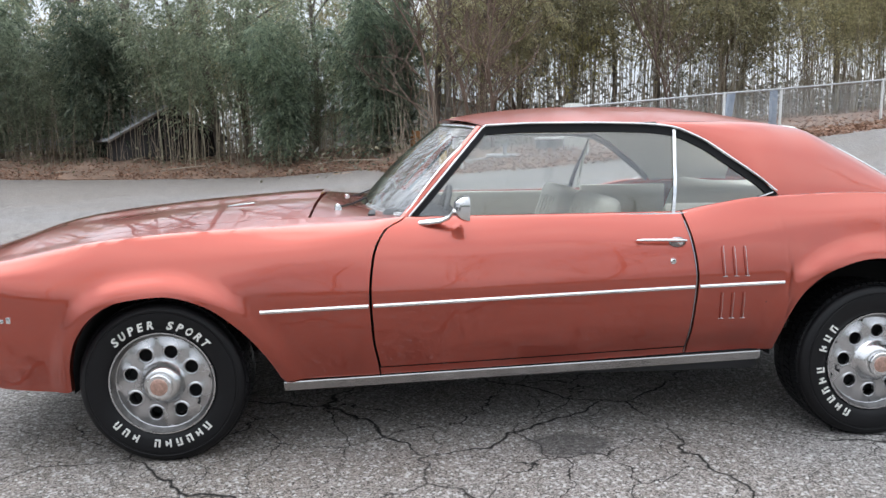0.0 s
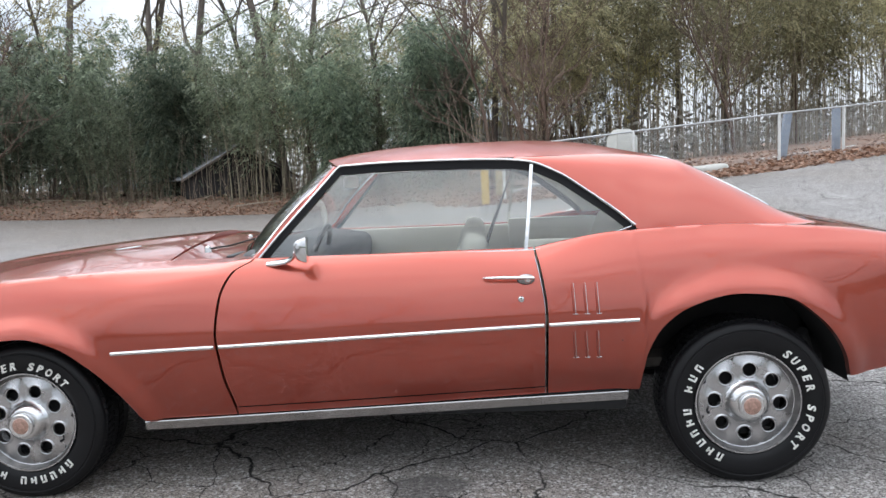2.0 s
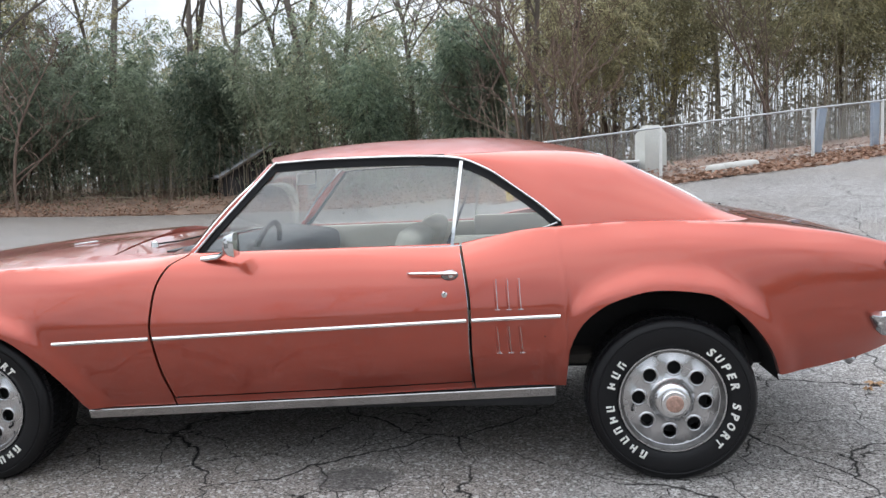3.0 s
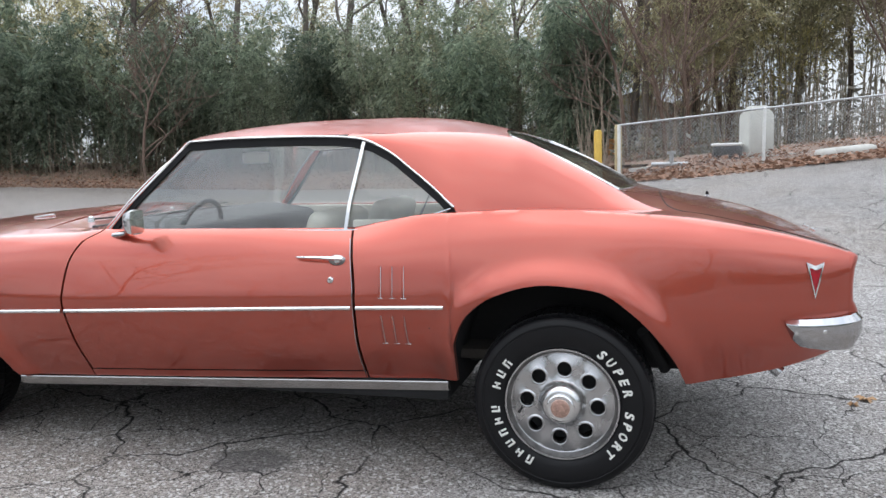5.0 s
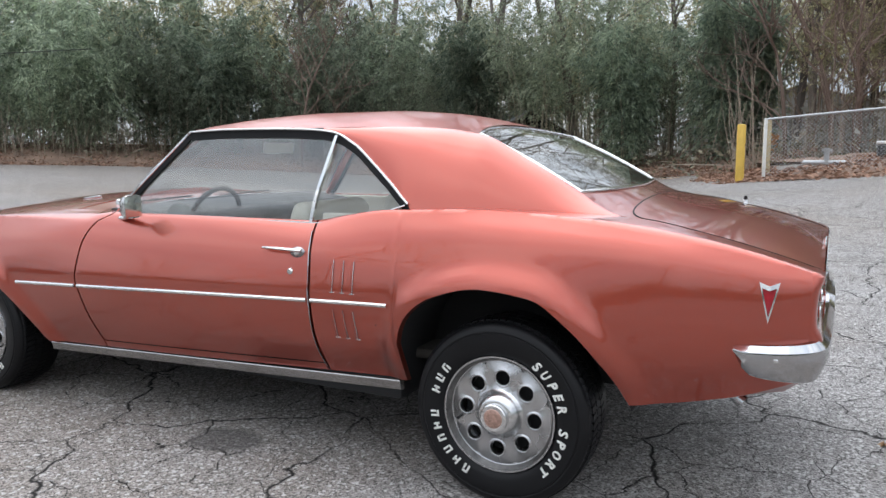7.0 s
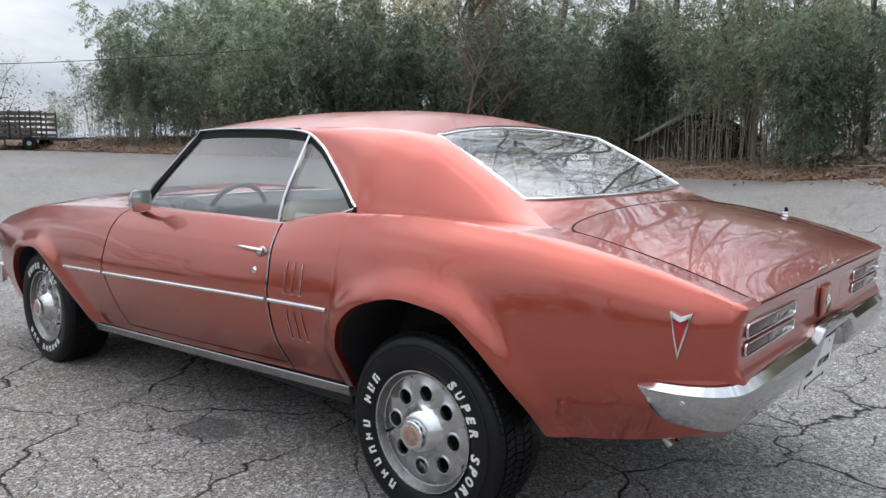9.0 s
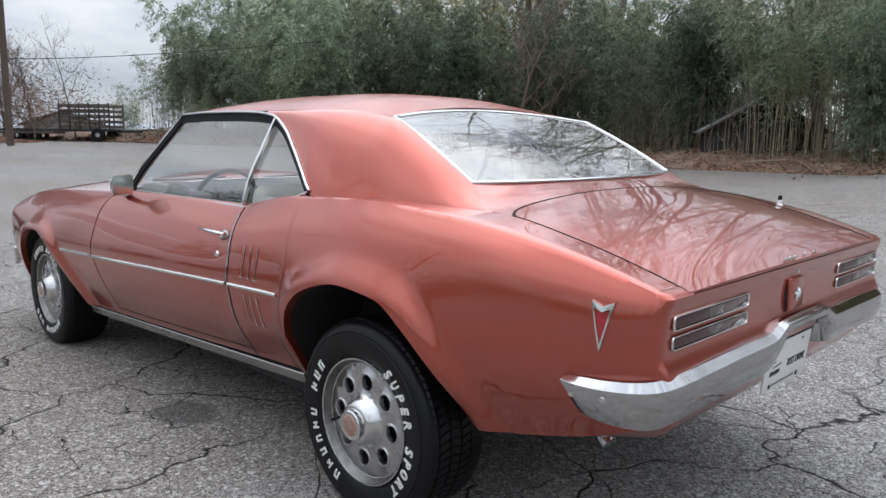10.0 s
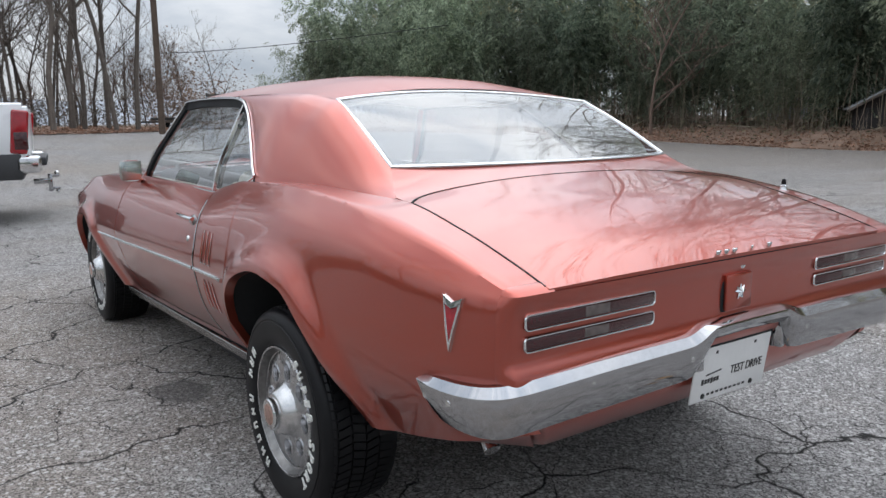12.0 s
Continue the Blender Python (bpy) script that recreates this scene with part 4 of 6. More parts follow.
# exhaust tip, antenna
part("exhaust_tip", sweep([(3.15, -.56, .46), (3.34, -.61, .45), (3.43, -.64, .42), (3.478, -.650, .378)], oval(.022, .022, 14)), WORN_CHROME, car)
ant = revolve([(.020, .0), (.018, .010), (.012, .020), (.0115, .030), (.008, .032), (.006, .046), (.003, .050)], 18, axis="z", cap=True)
bmesh.ops.translate(ant, vec=(3.33, .726, .882), verts=ant.verts)
part("antenna_base", ant, CHROME, car, "stubby bright antenna base")
part("antenna_tip", revolve([(.007, .914), (.0085, .922), (.006, .934), (0, .936)], 14, axis="z"), SEAL, car).location = (3.33, .726, 0)

# ---------------------------------------------------------------- louvres, handle, lock, mirror
for sgn in (1, -1):
    for k in range(3):
        for zt, zb, dx in ((.767, .655, .004), (.590, .484, .006)):
            x0 = 2.113 + k * .043
            line = []
            for t in np.linspace(0, 1, 7):
                z, x = zt + (zb - zt) * t, x0 + dx * t
                line.append((x, sgn * (side_at(x, z) - .0015), z))
            part("louvre", sweep(line, oval(.0045, .0058, 8), up=(0, -sgn, 0), scale=[.5, 1, 1, 1, 1, 1, .5]), PAINT, car)
            part("louvre_edge", sweep([(x + .0052, y - sgn * .0012, z) for x, y, z in line], oval(.0013, .002, 6), up=(0, -sgn, 0)), CHROME, car)
            foot = line[-1]
            part("louvre_lip", box((.020, .004, .004), (foot[0] + .004, foot[1], foot[2]), .001), CHROME, car)
    base_y = side_at(1.88, .785)
    bar = [(1.787, sgn * (base_y - .006), .796), (1.80, sgn * (base_y - .020), .797), (1.86, sgn * (base_y - .026), .797), (1.93, sgn * (base_y - .026), .795), (1.972, sgn * (base_y - .016), .792)]
    dl = part("door_handle", sweep(bar, oval(.0062, .009, 10), up=(0, -sgn, 0), scale=[.6, .9, 1, 1.15, 1.1]), CHROME, doors[0 if sgn > 0 else 1], "chrome pull handle")
    cup = revolve([(.0, -.004), (.014, -.003), (.022, .002), (.026, .010)], 20)
    bmesh.ops.scale(cup, vec=(1.35, 1, .85), verts=cup.verts)
    bmesh.ops.transform(cup, matrix=pose(1.945, sgn * (base_y - .010), .783, 0, 0, 0 if sgn > 0 else 180), verts=cup.verts)
    part("handle_scoop", cup, DARK_CHROME, dl)
    knob = revolve([(0, -.011), (.009, -.010), (.012, -.006), (.012, .0)], 18)
    bmesh.ops.transform(knob, matrix=pose(1.951, sgn * (base_y - .010), .785, 0, 0, 0 if sgn > 0 else 180), verts=knob.verts)
    part("handle_button", knob, CHROME, dl)
    lk = revolve([(0, -.006), (.009, -.005), (.012, -.002), (.014, .004)], 20)
    bmesh.ops.transform(lk, matrix=pose(1.924, sgn * side_at(1.924, .713), .713, 0, 0, 0 if sgn > 0 else 180), verts=lk.verts)
    part("door_lock", lk, CHROME, doors[0 if sgn > 0 else 1], "round chrome door lock")

mirror = part("wing_mirror", sweep([(.962, -.815, .873), (1.0, -.825, .876), (1.045, -.842, .882), (1.075, -.862, .898), (1.09, -.880, .922)], oval(.014, .009, 10), up=(0, -.5, .85), scale=[.8, 1.2, 1.1, .9, .8]), CHROME, left_door, "chrome rectangular door mirror")
head = bmesh.new()
rings = []
for d, w, h in ((-.040, .050, .052), (-.028, .080, .076), (-.010, .096, .091), (.002, .102, .097), (.006, .100, .095), (.005, .094, .089)):
    ring = []
    for k in range(20):
        a = 2 * math.pi * (k + .5) / 20
        u, v = math.cos(a), math.sin(a)
        q = (abs(u) ** 5 + abs(v) ** 5) ** -.2
        ring.append(head.verts.new((d, w / 2 * u * q, h / 2 * v * q)))
    rings.append(ring)
for p, q in zip(rings, rings[1:]):
    for i in range(20):
        head.faces.new((p[i], p[(i + 1) % 20], q[(i + 1) % 20], q[i]))
head.faces.new(rings[0])
head.faces.new(rings[-1])
bmesh.ops.recalc_face_normals(head, faces=head.faces)
bmesh.ops.transform(head, matrix=pose(1.132, -.896, .931, 0, 0, 7), verts=head.verts)
part("mirror_head", head, CHROME, mirror)
part("mirror_face", box((.002, .092, .086), (1.1375, -.8955, .931), .0008, (0, 0, 7)), MIRROR, mirror)
for sgn in (1, -1):
    part("hood_vent", box((.115, .022, .012), (.215, sgn * .36, HOOD_TOP(np.array(.215)).item() - .008), .004, (0, -6, 0)), CHROME, hood)
    part("wiper_arm", sweep([(.63, sgn * .30 - .25, .914), (.69, sgn * .30 - .10, .916), (.74, sgn * .30 + .12, .926)], oval(.005, .004, 6)), SEAL, car)
    part("wiper_pivot", revolve([(.016, .90), (.013, .925), (0, .93)], 14, axis="z"), CHROME, car).location = (.64, sgn * .30 - .25, 0)
# the name on the fender: plain bright script-sized shapes
for k in range(7):
    x = -.70 + k * .027
    part("fender_badge", box((.017, .004, .024 if k in (3, 6) else .015), (x, side_at(x, .545) - .001, .545 + (.004 if k in (3, 6) else 0)), .002), CHROME, car)

# ---------------------------------------------------------------- nose, underside, wells
ns, nv = np.linspace(-1, 1, 30), np.linspace(0, 5, 16)
nw, nz = surf(np.full(16, -.93), nv)
NS, _ = np.meshgrid(ns, nv)
part("nose_panel", grid_mesh("nose_panel", np.stack([-.93 - .03 * (1 - NS ** 2), NS * nw[:, None], np.repeat(nz[:, None], 30, 1)], -1)), PAINT, car)
nb = [(-.66, -.838), (-.74, -.822), (-.82, -.775), (-.89, -.69), (-.94, -.5), (-.965, -.2), (-.965, .2), (-.94, .5), (-.89, .69), (-.82, .775), (-.74, .822), (-.66, .838)]
part("front_bumper", sweep([(x, y, .40) for x, y in nb], [(-.012, -.05), (.012, -.045), (.02, 0), (.012, .045), (-.012, .05)]), CHROME, car, "chrome front bumper")
# plain underbody boxes, widened to keep light off the ground beneath
for sx_, at_ in (((.42, 1.40, .20), (-.62, 0, .36)), ((1.86, 1.54, .20), (1.40, 0, .345)), ((.44, 1.16, .12), (3.26, 0, .51)), ((.84, 1.06, .30), (.04, 0, .50)), ((.84, 1.16, .30), (2.76, 0, .50))):
    part("underbody_section", box(sx_, at_, .02), BLACK, car)
for c in ARCH_CURVES:
    for sgn in (1, -1):
        out = np.array([-side_at(x, max(z, float(LINES[0][1](x)))) - .022 for x, z in c])
        P = np.stack([np.stack([c[:, 0], -sgn * (out + (.53 - out) * f), c[:, 1] + .006], -1) for f in np.linspace(0, 1, 5)])
        part("wheel_well", grid_mesh("wheel_well", P), BLACK, car)
part("rear_axle", sweep([(2.754, -.62, .295), (2.754, .62, .295)], oval(.045, .045, 12)), BLACK, car)
part("shock_absorber", sweep([(3.10, -.60, .36), (3.02, -.70, .52)], oval(.022, .022, 10)), BLACK, car)

# ---------------------------------------------------------------- wheels
def wheel_rim(turn):
    bm = revolve([(.150, .10), (.188, .10), (.190, .02), (.1955, .006), (.1975, -.002), (.1955, -.007), (.190, -.007), (.184, .002), (.178, .016), (.172, .0192), (.158, .0192)], 72)
    depth = pchip([(.04, -.020), (.062, -.018), (.078, .004), (.095, .012), (.122, .013), (.150, .0125), (.166, .0150), (.177, .0185)])
    for k in range(8):
        a0 = 2 * math.pi * k / 8 + turn
        n = 28
        outer, feet, crowns, rims, deeps = [], [], [], [], []
        hc = .121
        for i in range(n):
            f = 2 * math.pi * i / n
            hx, hy = hc + .0245 * math.cos(f), .0245 * math.sin(f)
            # the sector's border in (radius, angle)
            u, w = math.cos(f), math.sin(f)
            m = max(abs(u), abs(w))
            r = .1230 + (.1765 - .1230 if u > 0 else .1230 - .080) * u / m
            th = math.pi / 8 * w / m
            outer.append(bm.verts.new((r * math.cos(a0 + th), float(depth(r)), r * math.sin(a0 + th))))
            rr, tt = math.hypot(hx, hy), math.atan2(hy, hx)
            rims.append(bm.verts.new((rr * math.cos(a0 + tt), float(depth(rr)) - .0022, rr * math.sin(a0 + tt))))
            for ring_, wide, lift in ((feet, .0330, 0), (crowns, .0285, -.0034)):
                r3, t3 = math.hypot(hc + wide * math.cos(f), wide * math.sin(f)), math.atan2(wide * math.sin(f), hc + wide * math.cos(f))
                ring_.append(bm.verts.new((r3 * math.cos(a0 + t3), float(depth(r3)) + lift, r3 * math.sin(a0 + t3))))
            rr2 = math.hypot(hc + .0215 * math.cos(f), .0215 * math.sin(f))
            t2 = math.atan2(.0215 * math.sin(f), hc + .0215 * math.cos(f))
            deeps.append(bm.verts.new((rr2 * math.cos(a0 + t2), float(depth(rr2)) + .012, rr2 * math.sin(a0 + t2))))
        for i in range(n):
            j = (i + 1) % n
            bm.faces.new((outer[i], outer[j], feet[j], feet[i]))
            bm.faces.new((feet[i], feet[j], crowns[j], crowns[i]))
            bm.faces.new((crowns[i], crowns[j], rims[j], rims[i]))
            bm.faces.new((rims[i], rims[j], deeps[j], deeps[i]))
    bmesh.ops.remove_doubles(bm, verts=bm.verts, dist=.0004)
    bmesh.ops.recalc_face_normals(bm, faces=bm.faces)
    return bm


def tyre_mesh():
    bm = revolve([(.190, .012), (.197, .001), (.205, -.006), (.222, -.013), (.250, -.016), (.262, -.0155), (.264, -.0125), (.267, -.0125), (.269, -.0140), (.276, -.011), (.285, -.005), (.291, .004), (.2925, .012),
                  (.2935, .09), (.2925, .20), (.289, .212), (.27, .225), (.235, .228), (.20, .215)], 96)
    return squash(bm)


def tread_mesh():
    bm = bmesh.new()
    n = 76
    for row, (y0, y1, r0, r1, shift) in enumerate(((-.010, .020, .277, .297, 0), (.026, .062, .299, .3005, .5), (.068, .104, .3005, .3005, 0), (.110, .146, .3005, .299, .5), (.152, .205, .298, .292, 0))):
        for k in range(n):
            a, b = 2 * math.pi * (k + shift) / n, 2 * math.pi * (k + shift + .78) / n
            sk = .35 * 2 * math.pi / n * (1 if row % 2 else -1)
            top = [bm.verts.new((r * math.cos(t), y, r * math.sin(t))) for t, y, r in ((a, y0, r0), (b, y0, r0), (b + sk, y1, r1), (a + sk, y1, r1))]
            low = [bm.verts.new((v.co.x * .965, v.co.y, v.co.z * .965)) for v in top]
            bm.faces.new(top)
            for i in range(4):
                bm.faces.new((top[i], low[i], low[(i + 1) % 4], top[(i + 1) % 4]))
    return squash(bm)


def squash(bm):
    for v in bm.verts:
        r = math.hypot(v.co.x, v.co.z)
        if r > .2:
            k = (.2 + (r - .2) * 1.135) / r
            v.co.x, v.co.z = v.co.x * k, v.co.z * k
        # the weight of the car flattens the tread on the ground
        if v.co.z < -.3055:
            v.co.z = -.3055
    bmesh.ops.recalc_face_normals(bm, faces=bm.faces)
    return bm


def ring_words(word, centre, span, r, y, parent):
    """Raised white marks round the tyre's wall: letters, or (#) plain slotted blocks of a letter's size."""
    n = len(word)
    for k, ch in enumerate(word):
        if ch == " ":
            continue
        ang = radians(centre + span / 2 - span * k / (n - 1))
        m = Matrix.Translation((r * math.cos(ang), y, r * math.sin(ang))) @ Matrix.Rotation(-(ang - math.pi / 2), 4, "Y") @ Matrix.Rotation(math.pi / 2, 4, "X")
        if ch != "#":
            me, a, b = text_mesh(ch, .029, .004, .0012, .18)
            me.transform(m @ Matrix.Diagonal((.0245 / max(b - a, .008), 1, 1, 1)) @ pose(-(a + b) / 2, -.0155, 0))
        else:
            b = bmesh.new()
            for cx, w, cy, h in ((-.0075, .007, 0, .030), (.0075, .007, (k % 3 - 1) * .005, .020), (0, .020, (.012, 0, -.012)[k % 3], .0065)):
                box((w, h, .004), (cx, cy, 0), .001, bm=b)
            me = bpy.data.meshes.new("mark")
            b.to_mesh(me)
            b.free()
            me.transform(m)
        part("raised_letter", me, LETTER, parent)


def build_wheel(x, y, z, turn, words, valve=0):
    w = part("wheel", wheel_rim(turn), STEEL, car, "eight-hole machined wheel with a white-lettered tyre")
    w.matrix_basis = pose(x, y, z, 0, 0, 0 if y < 0 else 180)
    part("rim_groove", revolve([(.1885, -.0068), (.1835, .0012), (.1772, .0150)], 64), GROOVE, w)
    part("tyre", tyre_mesh(), RUBBER, w, "black tyre with a smooth wall")
    tagged(part("tread", tread_mesh(), RUBBER, w, "worn black tread blocks"), kind="stuff")
    part("hub_cone", revolve([(.088, .012), (.079, .003), (.073, -.006), (.061, -.026), (.053, -.031), (.047, -.031)], 48), SATIN, w, "turned metal hub cone")
    part("centre_cap", revolve([(.0475, -.030), (.0480, -.034), (.0465, -.046), (.043, -.049), (.036, -.0485), (0, -.0475)], 40), CHROME, w, "chrome hub cap")
    stem = revolve([(.0042, .004), (.0042, -.006), (.0055, -.007), (.0055, -.014), (.003, -.016), (0, -.016)], 12)
    bmesh.ops.translate(stem, vec=(.150 * math.cos(radians(valve)), .010, .150 * math.sin(radians(valve))), verts=stem.verts)
    part("valve_stem", stem, SEAL, w)
    med = revolve([(0, -.0510), (.026, -.0505), (.031, -.0495), (.033, -.0475)], 28)
    part("cap_medallion", med, MEDAL, w)
    part("brake_drum", revolve([(.0, .055), (.14, .055), (.145, .10)], 32), BLACK, w)
    for word, centre, span in words:
        ring_words(word, centre, span, .2290, -.0165, w)
    return w


GROOVE = material("dark_groove_metal", (0.20, 0.195, 0.19), rough=0.38, metal=0.9, vary=0.3, scale=30)
MEDAL = material("copper_medallion", (0.55, 0.36, 0.30), rough=0.35, metal=0.8, vary=0.5, scale=90, fine=300)
build_wheel(-.006, -.868, .2935, .506, (("SUPER SPORT", 88, 92), ("###### ###", -92, 92)), -31)
build_wheel(2.754, -.868, .2945, .71, (("SUPER SPORT", 4, 98), ("###### ###", 192, 98)), 193)
build_wheel(-.006, .868, .2935, 0, ())
build_wheel(2.754, .868, .2945, 0, ())

# ---------------------------------------------------------------- the cabin
part("cabin_floor", box((2.0, 1.45, .04), (1.75, 0, .42), .01), CARPET, car)
part("dashboard", box((.36, 1.44, .20), (.98, 0, .80), .06, (0, 8, 0), seg=4), DASH, car, "black padded dashboard")
part("steering_column", sweep([(.86, -.36, .74), (1.09, -.36, .835)], oval(.03, .03, 12)), DASH, car)
wheel_m = bmesh.new()
loop = [(.168 * math.cos(a), .168 * math.sin(a), 0) for a in np.linspace(0, 2 * math.pi, 48, endpoint=False)]
sw = sweep(loop, oval(.012, .012, 8), closed=True)
bmesh.ops.transform(sw, matrix=pose(1.06, -.36, .82, 0, -72, 0), verts=sw.verts)
steer = part("steering_wheel", sw, DASH, car, "thin-rimmed black steering wheel")
sp = box((.34, .03, .01), (0, 0, 0), .004)
bmesh.ops.transform(sp, matrix=pose(1.05, -.36, .817, 0, -72, 0) @ pose(0, 0, 0, 0, 0, 90), verts=sp.verts)
part("spoke", sp, CHROME, steer)
# the mirror's bright reflection is put into a plain white colour
part("rear_view_mirror", box((.02, .20, .055), (1.17, .0, 1.168), .012, (0, 8, -8), seg=3), WHITE, car, "inside rear-view mirror")


def bucket(x, y):
    seat = part("seat", box((.50, .52, .18), (x, y, .54), .06, (0, -6, 0), seg=4), VINYL, car, "off-white vinyl bucket seat")
    part("backrest", box((.11, .48, .46), (x + .28, y, .72), .045, (0, 18, 0), seg=4), VINYL, seat)
    for k in range(5):
        part("pleat", box((.016, .035, .32), (x + .228, y - .14 + k * .07, .735), .007, (0, 18, 0)), VINYL, seat)
    return seat


bucket(1.42, -.37)
bucket(1.42, .37)
rear_seat = part("rear_seat", box((.46, 1.0, .18), (2.16, 0, .60), .06, (0, -8, 0), seg=4), VINYL, car, "off-white rear bench seat")
part("backrest", box((.16, 1.02, .40), (2.44, 0, .77), .06, (0, 20, 0), seg=4), VINYL, rear_seat)
part("parcel_shelf", box((.42, 1.16, .02), (2.74, 0, .93), .006), VINYL, car)
for sgn in (1, -1):
    part("door_card", box((1.18, .03, .46), (1.40, sgn * .735, .658), .012), VINYL, car, "off-white inner door panel")
    part("rear_trim_panel", box((.50, .03, .30), (2.20, sgn * .70, .77), .012), VINYL, car)
part("firewall", box((.03, 1.4, .5), (.78, 0, .65), .005), DASH, car)
part("seat_belt", sweep([(1.98, .60, 1.20), (1.90, .62, 1.0), (1.80, .55, .75)], [(-.02, -.002), (.02, -.002), (.02, .002), (-.02, .002)]), SEAL, car)

# ---------------------------------------------------------------- materials of the surroundings
def leaf_material(name, low, high, rough=0.55, glow=0.45):
    """Foliage whose tone changes from leaf to leaf."""
    m = bpy.data.materials.new(name)
    m.use_nodes = True
    t = m.node_tree
    p = t.nodes["Principled BSDF"]
    p.inputs["Roughness"].default_value = rough
    geo, ramp = t.nodes.new("ShaderNodeNewGeometry"), t.nodes.new("ShaderNodeValToRGB")
    ramp.color_ramp.elements[0].color, ramp.color_ramp.elements[1].color = (*low, 1), (*high, 1)
    info, hsv, rr = t.nodes.new("ShaderNodeObjectInfo"), t.nodes.new("ShaderNodeHueSaturation"), t.nodes.new("ShaderNodeMapRange")
    rr.inputs["To Min"].default_value, rr.inputs["To Max"].default_value = 0.6, 1.4
    t.links.new(geo.outputs["Random Per Island"], ramp.inputs["Fac"])
    t.links.new(info.outputs["Random"], rr.inputs["Value"])
    t.links.new(rr.outputs["Result"], hsv.inputs["Value"])
    t.links.new(ramp.outputs["Color"], hsv.inputs["Color"])
    t.links.new(hsv.outputs["Color"], p.inputs["Base Color"])
    # thin leaves let light through
    thru, mix = t.nodes.new("ShaderNodeBsdfTranslucent"), t.nodes.new("ShaderNodeMixShader")
    mix.inputs[0].default_value = glow
    t.links.new(hsv.outputs["Color"], thru.inputs["Color"])
    t.links.new(p.outputs[0], mix.inputs[1])
    t.links.new(thru.outputs[0], mix.inputs[2])
    t.links.new(mix.outputs[0], t.nodes["Material Output"].inputs["Surface"])
    return m


BAMBOO_LEAF = leaf_material("bamboo_leaves", (0.16, 0.20, 0.14), (0.52, 0.57, 0.40), glow=0.7)
OLIVE_LEAF = leaf_material("olive_bamboo_leaves", (0.19, 0.18, 0.11), (0.52, 0.48, 0.29), glow=0.7)
LUSH_LEAF = leaf_material("dark_bamboo_leaves", (0.12, 0.155, 0.115), (0.44, 0.50, 0.36), glow=0.7)
FIR_LEAF = leaf_material("dark_evergreen", (0.10, 0.14, 0.105), (0.36, 0.42, 0.30), glow=0.7)
DRY_LEAF = leaf_material("dry_fallen_leaves", (0.13, 0.065, 0.04), (0.42, 0.25, 0.17), 0.8, 0.1)
CANE = material("bamboo_cane", (0.25, 0.22, 0.155), rough=0.6, vary=0.35, scale=1.5, fine=9, rand=0.3)
TWIG = material("red_brown_twigs", (0.15, 0.105, 0.082), rough=0.95, vary=0.3, scale=3, fine=25, rand=0.3)
BARK = material("grey_bark", (0.125, 0.105, 0.09), rough=0.95, vary=0.35, scale=3, fine=25, bump=0.5, bump_scale=18, rand=0.25)
SOIL = material("leafy_soil", (0.19, 0.125, 0.09), rough=1.0, vary=0.45, scale=1.2, fine=14, bump=0.6, bump_scale=12)
GALV = material("galvanised_steel", (0.46, 0.47, 0.48), rough=0.5, metal=0.7, vary=0.15)
WHITE_POST = material("white_painted_post", (0.66, 0.66, 0.64), rough=0.6, vary=0.15)
BLUE_POST = material("faded_blue_post", (0.23, 0.28, 0.35), rough=0.6, vary=0.25)
YELLOW = material("yellow_bollard_paint", (0.62, 0.40, 0.07), rough=0.5, vary=0.15, scale=5)
CONCRETE = material("pale_concrete", (0.46, 0.45, 0.42), rough=0.9, vary=0.15, scale=4, fine=40, bump=0.2)
CABINET = material("grey_cabinet_paint", (0.50, 0.50, 0.46), rough=0.55, vary=0.08)
OLD_WOOD = material("weathered_boards", (0.13, 0.11, 0.095), rough=0.95, vary=0.35, scale=2, fine=30, rand=0.3)
DARK_BOARD = material("dark_shed_boards", (0.045, 0.042, 0.042), rough=0.95, vary=0.35, scale=2, fine=30, rand=0.3)
ROOFING = material("grey_roofing", (0.30, 0.31, 0.33), rough=0.7, vary=0.2)
TRUCK_WHITE = material("white_truck_paint", (0.76, 0.77, 0.78), rough=0.3, vary=0.03, coat=0.8)
TRUCK_DARK = material("black_truck_plastic", (0.035, 0.036, 0.038), rough=0.55, vary=0.2)
TAIL_RED = material("red_tail_lamp", (0.30, 0.006, 0.013), rough=0.12, vary=0.25, scale=12, coat=0.8)
PALE_SIDING = material("pale_house_siding", (0.40, 0.42, 0.44), rough=0.8, vary=0.12)
WIRE = material("dark_cable", (0.02, 0.02, 0.02), rough=0.7, vary=0.1)


def land(x, y):
    """Height of the ground: level round the car, climbing to the fence and gently towards the far end of the lot."""
    x, y = np.asarray(x, float), np.asarray(y, float)
    rise = smooth01((y - 2) / 12) * np.clip(.30 + .085 * np.minimum(x, 30), 0, None)
    return rise + .75 * smooth01((-x - 9) / 28) - .012


def steps(near, far, n, m):
    a = np.linspace(0, near, n)
    b = near * (far / near) ** np.linspace(0, 1, m)[1:]
    h = np.concatenate([a, b])
    return np.concatenate([-h[:0:-1], h])


gx_, gy_ = steps(30, 1500, 40, 16), steps(30, 1500, 40, 16)
GX, GY = np.meshgrid(gx_, gy_, indexing="ij")
ground = part("ground", grid_mesh("ground", np.stack([GX, GY, land(GX, GY)], -1), flip=True), ASPHALT)
tagged(ground, label="old cracked grey asphalt lot", category="ground", kind="structure")

